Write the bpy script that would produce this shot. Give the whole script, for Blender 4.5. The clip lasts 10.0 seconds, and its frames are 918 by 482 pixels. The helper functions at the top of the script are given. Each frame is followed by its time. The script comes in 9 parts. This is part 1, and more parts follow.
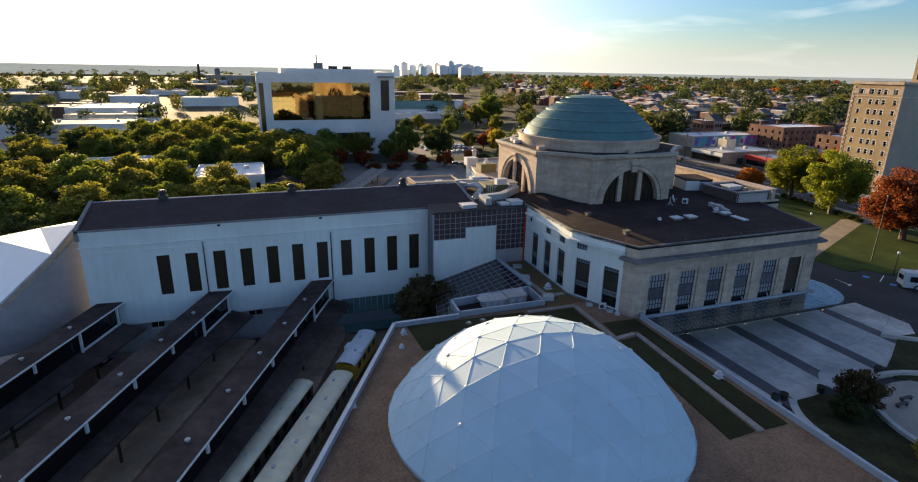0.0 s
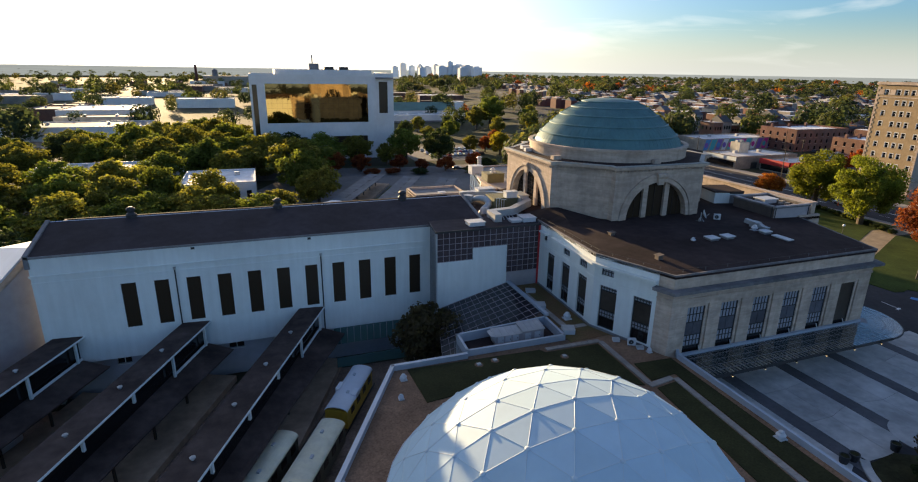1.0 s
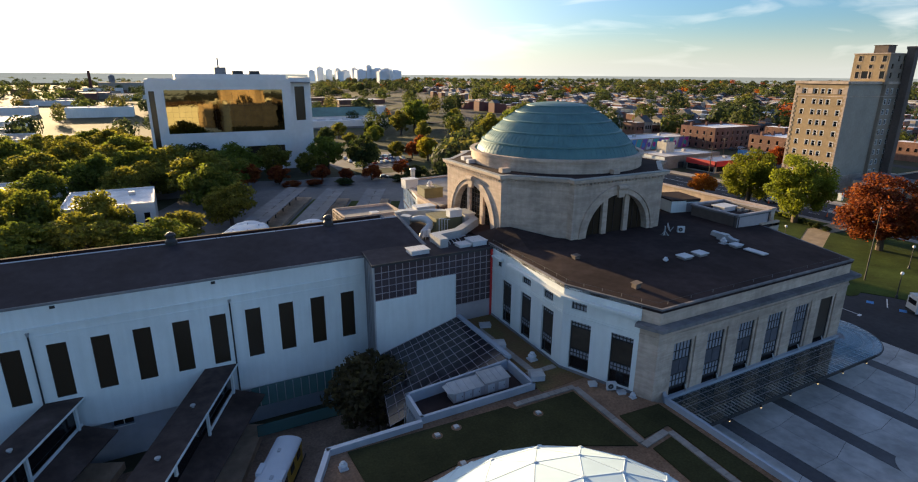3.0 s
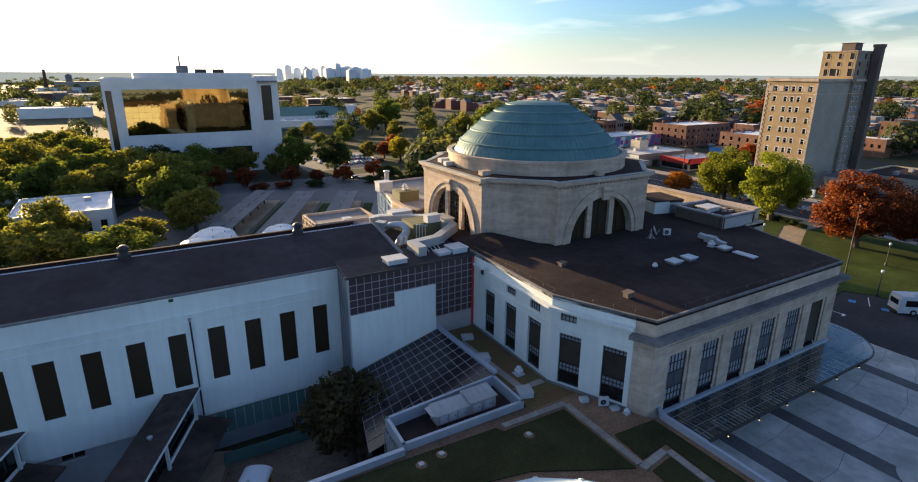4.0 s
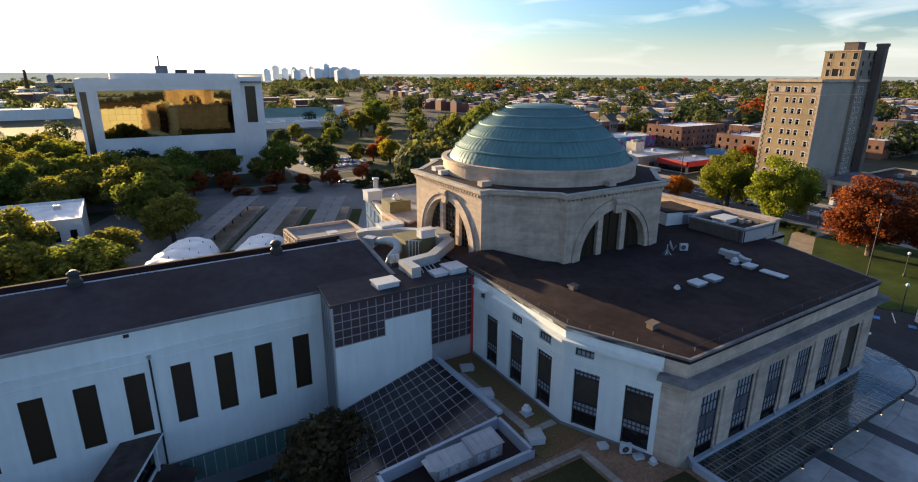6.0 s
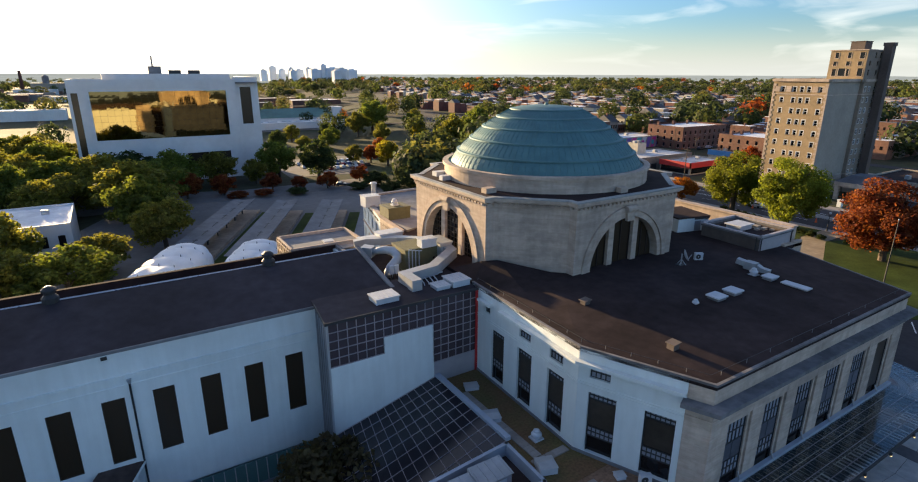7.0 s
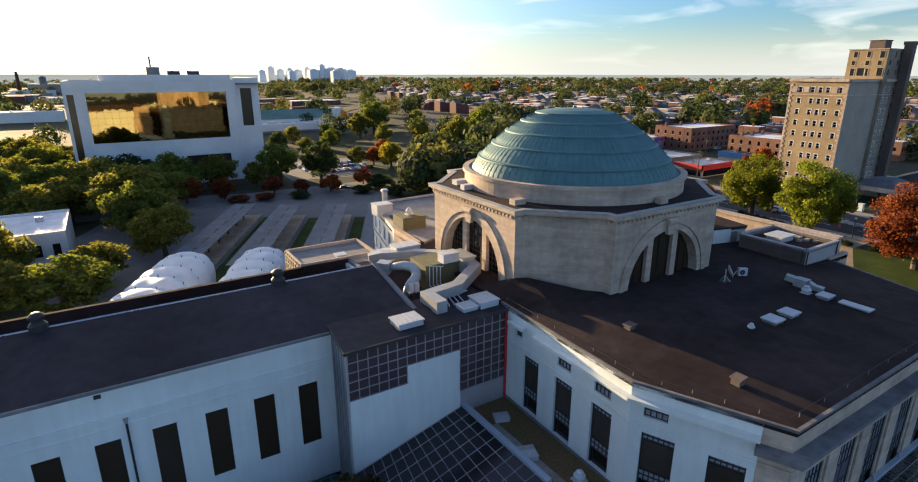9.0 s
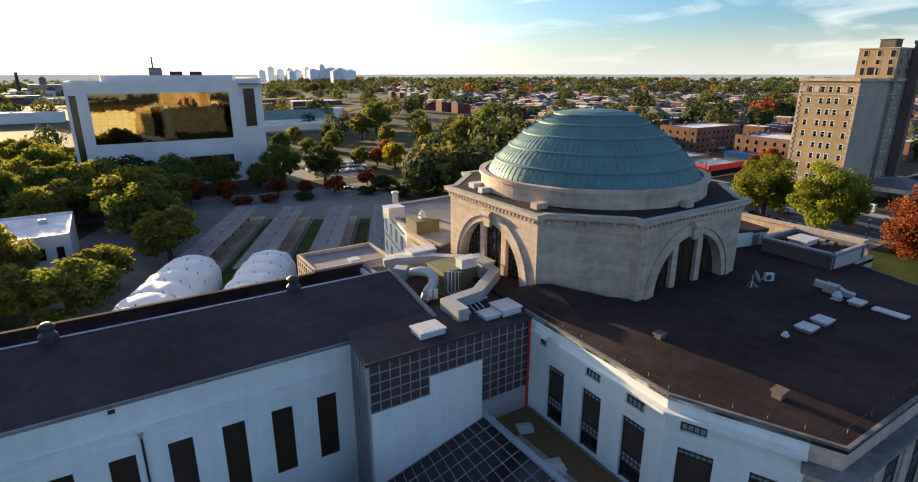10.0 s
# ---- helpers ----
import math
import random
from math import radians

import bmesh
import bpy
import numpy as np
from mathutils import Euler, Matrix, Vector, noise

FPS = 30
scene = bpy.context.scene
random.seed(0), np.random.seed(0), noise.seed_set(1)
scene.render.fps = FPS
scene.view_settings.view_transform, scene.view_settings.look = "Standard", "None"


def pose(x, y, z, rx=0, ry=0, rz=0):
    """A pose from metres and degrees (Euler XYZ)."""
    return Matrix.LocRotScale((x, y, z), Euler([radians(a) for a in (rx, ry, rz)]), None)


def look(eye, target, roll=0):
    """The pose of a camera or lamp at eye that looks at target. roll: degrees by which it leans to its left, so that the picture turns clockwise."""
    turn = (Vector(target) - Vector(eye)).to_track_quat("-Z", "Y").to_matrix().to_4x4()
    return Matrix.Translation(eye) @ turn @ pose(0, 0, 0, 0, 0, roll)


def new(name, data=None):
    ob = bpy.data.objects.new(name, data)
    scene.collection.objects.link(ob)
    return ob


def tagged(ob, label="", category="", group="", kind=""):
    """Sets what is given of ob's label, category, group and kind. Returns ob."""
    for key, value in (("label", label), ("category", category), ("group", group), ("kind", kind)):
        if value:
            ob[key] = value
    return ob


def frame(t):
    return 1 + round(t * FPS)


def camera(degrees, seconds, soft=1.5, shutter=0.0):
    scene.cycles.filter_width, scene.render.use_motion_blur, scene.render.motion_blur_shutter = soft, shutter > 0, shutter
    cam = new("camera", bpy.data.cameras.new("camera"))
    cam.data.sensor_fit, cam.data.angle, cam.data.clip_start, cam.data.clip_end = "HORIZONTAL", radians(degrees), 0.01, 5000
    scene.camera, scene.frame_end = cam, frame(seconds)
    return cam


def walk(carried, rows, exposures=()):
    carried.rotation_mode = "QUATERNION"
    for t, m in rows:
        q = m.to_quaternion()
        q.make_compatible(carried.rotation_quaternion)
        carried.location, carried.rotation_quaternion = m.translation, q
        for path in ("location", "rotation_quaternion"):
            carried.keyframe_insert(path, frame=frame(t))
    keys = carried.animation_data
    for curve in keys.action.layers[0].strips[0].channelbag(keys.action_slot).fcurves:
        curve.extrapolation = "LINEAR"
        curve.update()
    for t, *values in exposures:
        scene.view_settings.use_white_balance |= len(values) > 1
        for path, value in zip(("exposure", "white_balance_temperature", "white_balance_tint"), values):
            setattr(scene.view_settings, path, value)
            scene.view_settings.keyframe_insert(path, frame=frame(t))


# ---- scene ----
cam = camera(80.0, 10.0, 1.1)
PATH = [
    (0, (-1.073, 0.721, 42.850), (-0.322, 2.782, 42.160), 1.0),
    (0.5, (0.241, 6.057, 42.834), (0.994, 8.118, 42.146), 1.0),
    (1, (1.470, 10.839, 42.871), (2.224, 12.900, 42.183), 0.9),
    (1.5, (2.449, 14.975, 42.779), (3.248, 17.021, 42.095), 0.7),
    (2, (3.267, 18.666, 42.757), (4.183, 20.663, 42.076), 0.6),
    (2.5, (3.811, 21.061, 42.682), (4.789, 23.030, 42.003), 0.5),
    (3.8, (5.242, 26.305, 42.536), (6.361, 28.199, 41.862), 0.3),
    (4, (5.531, 27.071, 42.524), (6.663, 28.956, 41.846), 0.3),
    (4.5, (6.189, 28.871, 42.483), (7.339, 30.744, 41.808), 0.3),
    (5, (6.968, 30.623, 42.466), (8.128, 32.490, 41.790), 0.3),
    (5.5, (7.799, 32.298, 42.425), (8.967, 34.161, 41.748), 0.3),
    (5.7, (8.095, 32.897, 42.449), (9.262, 34.760, 41.773), 0.3),
    (7, (10.083, 37.366, 42.480), (11.258, 39.223, 41.805), 0.2),
    (7.5, (10.487, 38.977, 42.507), (11.664, 40.834, 41.832), 0.2),
    (8, (10.708, 40.539, 42.544), (11.885, 42.395, 41.869), 0.2),
    (8.5, (10.718, 41.937, 42.567), (11.897, 43.793, 41.891), 0.1),
    (9, (10.459, 43.280, 42.590), (11.639, 45.135, 41.915), 0.1),
    (9.5, (10.088, 44.471, 42.651), (11.268, 46.325, 41.976), 0.1),
    (10, (9.637, 45.791, 42.643), (10.818, 47.646, 41.967), 0.0),
]
walk(cam, [(t, look(eye, target, roll)) for t, eye, target, roll in PATH], [(0, 2.06, 7050, 11), (1.5, 2.02, 7050, 11), (4.5, 2.26, 7050, 11), (10, 2.26, 7050, 11)])

# ---- light ----
SUN_AZ, SUN_EL = -10.0, 6.8
world = bpy.data.worlds.new("sky")
scene.world = world
world.use_nodes = True
wn, wl = world.node_tree.nodes, world.node_tree.links
wn.clear()
w_out = wn.new("ShaderNodeOutputWorld")
w_bg = wn.new("ShaderNodeBackground")
w_sky = wn.new("ShaderNodeTexSky")
w_sky.sky_type = "NISHITA"
w_sky.sun_disc = False
w_sky.sun_elevation = radians(SUN_EL)
w_sky.sun_rotation = radians(SUN_AZ)
w_sky.air_density, w_sky.dust_density, w_sky.ozone_density = 1.0, 0.6, 3.5
w_bg.inputs["Strength"].default_value = 0.054
# thin high cirrus, streaked along one way
w_co = wn.new("ShaderNodeTexCoord")
w_map = wn.new("ShaderNodeMapping")
w_map.inputs["Rotation"].default_value = (0, 0, radians(-38))
w_map.inputs["Scale"].default_value = (1.2, 3.2, 16.0)
w_noise = wn.new("ShaderNodeTexNoise")
w_noise.inputs["Scale"].default_value = 2.1
w_noise.inputs["Detail"].default_value = 7.0
w_noise.inputs["Distortion"].default_value = 0.6
w_ramp = wn.new("ShaderNodeValToRGB")
w_ramp.color_ramp.elements[0].position, w_ramp.color_ramp.elements[1].position = 0.50, 0.78
w_mul = wn.new("ShaderNodeMath")
w_mul.operation = "MULTIPLY"
w_mul.inputs[1].default_value = 0.5
w_mix = wn.new("ShaderNodeMixRGB")
w_mix.inputs["Color2"].default_value = (6.4, 6.4, 6.3, 1)
wl.new(w_co.outputs["Generated"], w_map.inputs["Vector"])
wl.new(w_map.outputs["Vector"], w_noise.inputs["Vector"])
wl.new(w_noise.outputs["Fac"], w_ramp.inputs["Fac"])
wl.new(w_ramp.outputs["Color"], w_mul.inputs[0])
wl.new(w_mul.outputs["Value"], w_mix.inputs["Fac"])
w_tint = wn.new("ShaderNodeMixRGB")
w_tint.blend_type = "MULTIPLY"
w_tint.inputs["Fac"].default_value = 1.0
w_tint.inputs["Color2"].default_value = (0.80, 0.97, 1.22, 1)
wl.new(w_sky.outputs["Color"], w_tint.inputs["Color1"])
wl.new(w_tint.outputs["Color"], w_mix.inputs["Color1"])
# pale morning haze: whitest low over the horizon and round the sun
w_xyz = wn.new("ShaderNodeSeparateXYZ")
w_low = wn.new("ShaderNodeMapRange")
w_low.interpolation_type = "SMOOTHERSTEP"
for key, val in (("From Min", -0.02), ("From Max", 0.10), ("To Min", 0.85), ("To Max", 0.0)):
    w_low.inputs[key].default_value = val
w_hmix = wn.new("ShaderNodeMixRGB")
w_hmix.inputs["Color2"].default_value = (3.5, 3.78, 3.8, 1)
w_dot = wn.new("ShaderNodeVectorMath")
w_dot.operation = "DOT_PRODUCT"
w_dot.inputs[1].default_value = (math.sin(radians(SUN_AZ)) * math.cos(radians(SUN_EL)), math.cos(radians(SUN_AZ)) * math.cos(radians(SUN_EL)), math.sin(radians(SUN_EL)))
w_halo = wn.new("ShaderNodeMapRange")
for key, val in (("From Min", 0.30), ("From Max", 1.0), ("To Min", 0.0), ("To Max", 0.98)):
    w_halo.inputs[key].default_value = val
w_fall = wn.new("ShaderNodeMath")
w_fall.operation = "POWER"
w_fall.inputs[1].default_value = 4.2
w_gmix = wn.new("ShaderNodeMixRGB")
w_gmix.inputs["Color2"].default_value = (10.5, 10.2, 9.2, 1)
wl.new(w_co.outputs["Generated"], w_xyz.inputs["Vector"])
wl.new(w_xyz.outputs["Z"], w_low.inputs["Value"])
wl.new(w_low.outputs["Result"], w_hmix.inputs["Fac"])
wl.new(w_mix.outputs["Color"], w_hmix.inputs["Color1"])
wl.new(w_co.outputs["Generated"], w_dot.inputs[0])
wl.new(w_dot.outputs["Value"], w_halo.inputs["Value"])
wl.new(w_halo.outputs["Result"], w_fall.inputs[0])
wl.new(w_fall.outputs["Value"], w_gmix.inputs["Fac"])
wl.new(w_hmix.outputs["Color"], w_gmix.inputs["Color1"])
wl.new(w_gmix.outputs["Color"], w_bg.inputs["Color"])
wl.new(w_bg.outputs["Background"], w_out.inputs["Surface"])

sun_dir = Vector((math.sin(radians(SUN_AZ)) * math.cos(radians(SUN_EL)), math.cos(radians(SUN_AZ)) * math.cos(radians(SUN_EL)), math.sin(radians(SUN_EL))))
sun = new("sun", bpy.data.lights.new("sun", "SUN"))
sun.data.energy = 3.4
sun.data.angle = radians(0.6)
sun.data.color = (1.0, 0.75, 0.44)
sun.matrix_world = look(sun_dir * 500, (0, 0, 0))


# ---- materials ----
def surf(name, color, rough=0.8, metal=0.0, vary=0.25, grain=3.0, speck=None, patch=0.12, bump=0.15, tint=None, spread=0.0, island=0.0, coat=0.0, spec=0.5, streak=0.0, level=0.0):
    """A weathered surface: fine grain and broad patches, with relief. spread: change from object to object; island: from piece to piece."""
    m = bpy.data.materials.new(name)
    m.use_nodes = True
    n, l = m.node_tree.nodes, m.node_tree.links
    p = n["Principled BSDF"]
    p.inputs["Metallic"].default_value = metal
    p.inputs["Coat Weight"].default_value = coat
    p.inputs["Specular IOR Level"].default_value = spec
    co = n.new("ShaderNodeNewGeometry")
    fine, broad = n.new("ShaderNodeTexNoise"), n.new("ShaderNodeTexNoise")
    fine.inputs["Scale"].default_value, fine.inputs["Detail"].default_value = grain, 6.0
    broad.inputs["Scale"].default_value, broad.inputs["Detail"].default_value = patch, 5.0
    broad.inputs["Roughness"].default_value = 0.65
    for q in (fine, broad):
        l.new(co.outputs["Position"], q.inputs["Vector"])
    dark = [c * (1 - vary) for c in color]
    light = list(tint) if tint else [min(1, c * (1 + vary * 0.7)) for c in color]
    mix1, mix2 = n.new("ShaderNodeMixRGB"), n.new("ShaderNodeMixRGB")
    ramp = n.new("ShaderNodeValToRGB")
    ramp.color_ramp.elements[0].position, ramp.color_ramp.elements[1].position = 0.36, 0.66
    l.new(broad.outputs["Fac"], ramp.inputs["Fac"])
    l.new(ramp.outputs["Color"], mix1.inputs["Fac"])
    mix1.inputs["Color1"].default_value = (*dark, 1)
    mix1.inputs["Color2"].default_value = (*light, 1)
    mix2.blend_type = "OVERLAY"
    mix2.inputs["Fac"].default_value = min(1.0, vary * 1.6) if speck is None else speck
    l.new(mix1.outputs["Color"], mix2.inputs["Color1"])
    l.new(fine.outputs["Color"], mix2.inputs["Color2"])
    gray = n.new("ShaderNodeRGBToBW")
    l.new(fine.outputs["Color"], gray.inputs["Color"])
    l.new(gray.outputs["Val"], mix2.inputs["Color2"])
    last = mix2.outputs["Color"]
    for source, amount in (("spread", spread), ("island", island)):
        if amount:
            if source == "spread":
                info = n.new("ShaderNodeObjectInfo")
            else:
                info = n.new("ShaderNodeNewGeometry")
            val = info.outputs["Random"] if source == "spread" else info.outputs["Random Per Island"]
            rng = n.new("ShaderNodeMapRange")
            rng.inputs["To Min"].default_value, rng.inputs["To Max"].default_value = 1 - amount, 1 + amount
            l.new(val, rng.inputs["Value"])
            hsv = n.new("ShaderNodeHueSaturation")
            l.new(rng.outputs["Result"], hsv.inputs["Value"])
            hue = n.new("ShaderNodeMapRange")
            hue.inputs["To Min"].default_value, hue.inputs["To Max"].default_value = 0.5 - amount * 0.04, 0.5 + amount * 0.04
            l.new(val, hue.inputs["Value"])
            l.new(hue.outputs["Result"], hsv.inputs["Hue"])
            l.new(last, hsv.inputs["Color"])
            last = hsv.outputs["Color"]
    if level:
        # courses of paler and greyer stone
        mp, sn, sr, sm = n.new("ShaderNodeMapping"), n.new("ShaderNodeTexNoise"), n.new("ShaderNodeValToRGB"), n.new("ShaderNodeMixRGB")
        mp.inputs["Scale"].default_value = (0.22, 0.22, 1.7)
        sn.inputs["Scale"].default_value, sn.inputs["Detail"].default_value = 1.0, 6.0
        sn.inputs["Roughness"].default_value = 0.7
        sr.color_ramp.elements[0].position, sr.color_ramp.elements[1].position = 0.40, 0.60
        sr.color_ramp.elements[0].color = (1 - level * 0.9, 1 - level * 0.95, 1 - level, 1)
        sm.blend_type = "MULTIPLY"
        sm.inputs["Fac"].default_value = 1.0
        l.new(co.outputs["Position"], mp.inputs["Vector"])
        l.new(mp.outputs["Vector"], sn.inputs["Vector"])
        l.new(sn.outputs["Fac"], sr.inputs["Fac"])
        l.new(last, sm.inputs["Color1"])
        l.new(sr.outputs["Color"], sm.inputs["Color2"])
        last = sm.outputs["Color"]
    if streak:
        # rain streaks running down the face
        mp, sn, sr, sm = n.new("ShaderNodeMapping"), n.new("ShaderNodeTexNoise"), n.new("ShaderNodeValToRGB"), n.new("ShaderNodeMixRGB")
        mp.inputs["Scale"].default_value = (1.6, 1.6, 0.14)
        sn.inputs["Scale"].default_value, sn.inputs["Detail"].default_value = 1.0, 5.0
        sr.color_ramp.elements[0].position, sr.color_ramp.elements[1].position = 0.38, 0.62
        sr.color_ramp.elements[0].color = (1 - streak, 1 - streak, 1 - streak * 1.1, 1)
        sm.blend_type = "MULTIPLY"
        sm.inputs["Fac"].default_value = 1.0
        l.new(co.outputs["Position"], mp.inputs["Vector"])
        l.new(mp.outputs["Vector"], sn.inputs["Vector"])
        l.new(sn.outputs["Fac"], sr.inputs["Fac"])
        l.new(last, sm.inputs["Color1"])
        l.new(sr.outputs["Color"], sm.inputs["Color2"])
        last = sm.outputs["Color"]
    l.new(last, p.inputs["Base Color"])
    rr = n.new("ShaderNodeMapRange")
    rr.inputs["To Min"].default_value, rr.inputs["To Max"].default_value = max(0.02, rough - 0.12), min(1.0, rough + 0.12)
    l.new(broad.outputs["Fac"], rr.inputs["Value"])
    l.new(rr.outputs["Result"], p.inputs["Roughness"])
    if bump:
        b = n.new("ShaderNodeBump")
        b.inputs["Strength"].default_value = bump
        b.inputs["Distance"].default_value = 0.05
        l.new(fine.outputs["Fac"], b.inputs["Height"])
        l.new(b.outputs["Normal"], p.inputs["Normal"])
    return m


def glassy(name, color, rough=0.05, through_light=0.0, metal=0.0, wave=0.02):
    """Window glass: dark and reflecting, or partly clear, with slightly uneven panes."""
    m = bpy.data.materials.new(name)
    m.use_nodes = True
    n, l = m.node_tree.nodes, m.node_tree.links
    p = n["Principled BSDF"]
    p.inputs["Base Color"].default_value = (*color, 1)
    p.inputs["Roughness"].default_value = rough
    p.inputs["Metallic"].default_value = metal
    p.inputs["Transmission Weight"].default_value = through_light
    p.inputs["IOR"].default_value = 1.45
    co, nz, b = n.new("ShaderNodeTexCoord"), n.new("ShaderNodeTexNoise"), n.new("ShaderNodeBump")
    nz.inputs["Scale"].default_value = 0.6
    b.inputs["Strength"].default_value, b.inputs["Distance"].default_value = wave * 5, 0.06
    l.new(co.outputs["Object"], nz.inputs["Vector"])
    l.new(nz.outputs["Fac"], b.inputs["Height"])
    l.new(b.outputs["Normal"], p.inputs["Normal"])
    return m


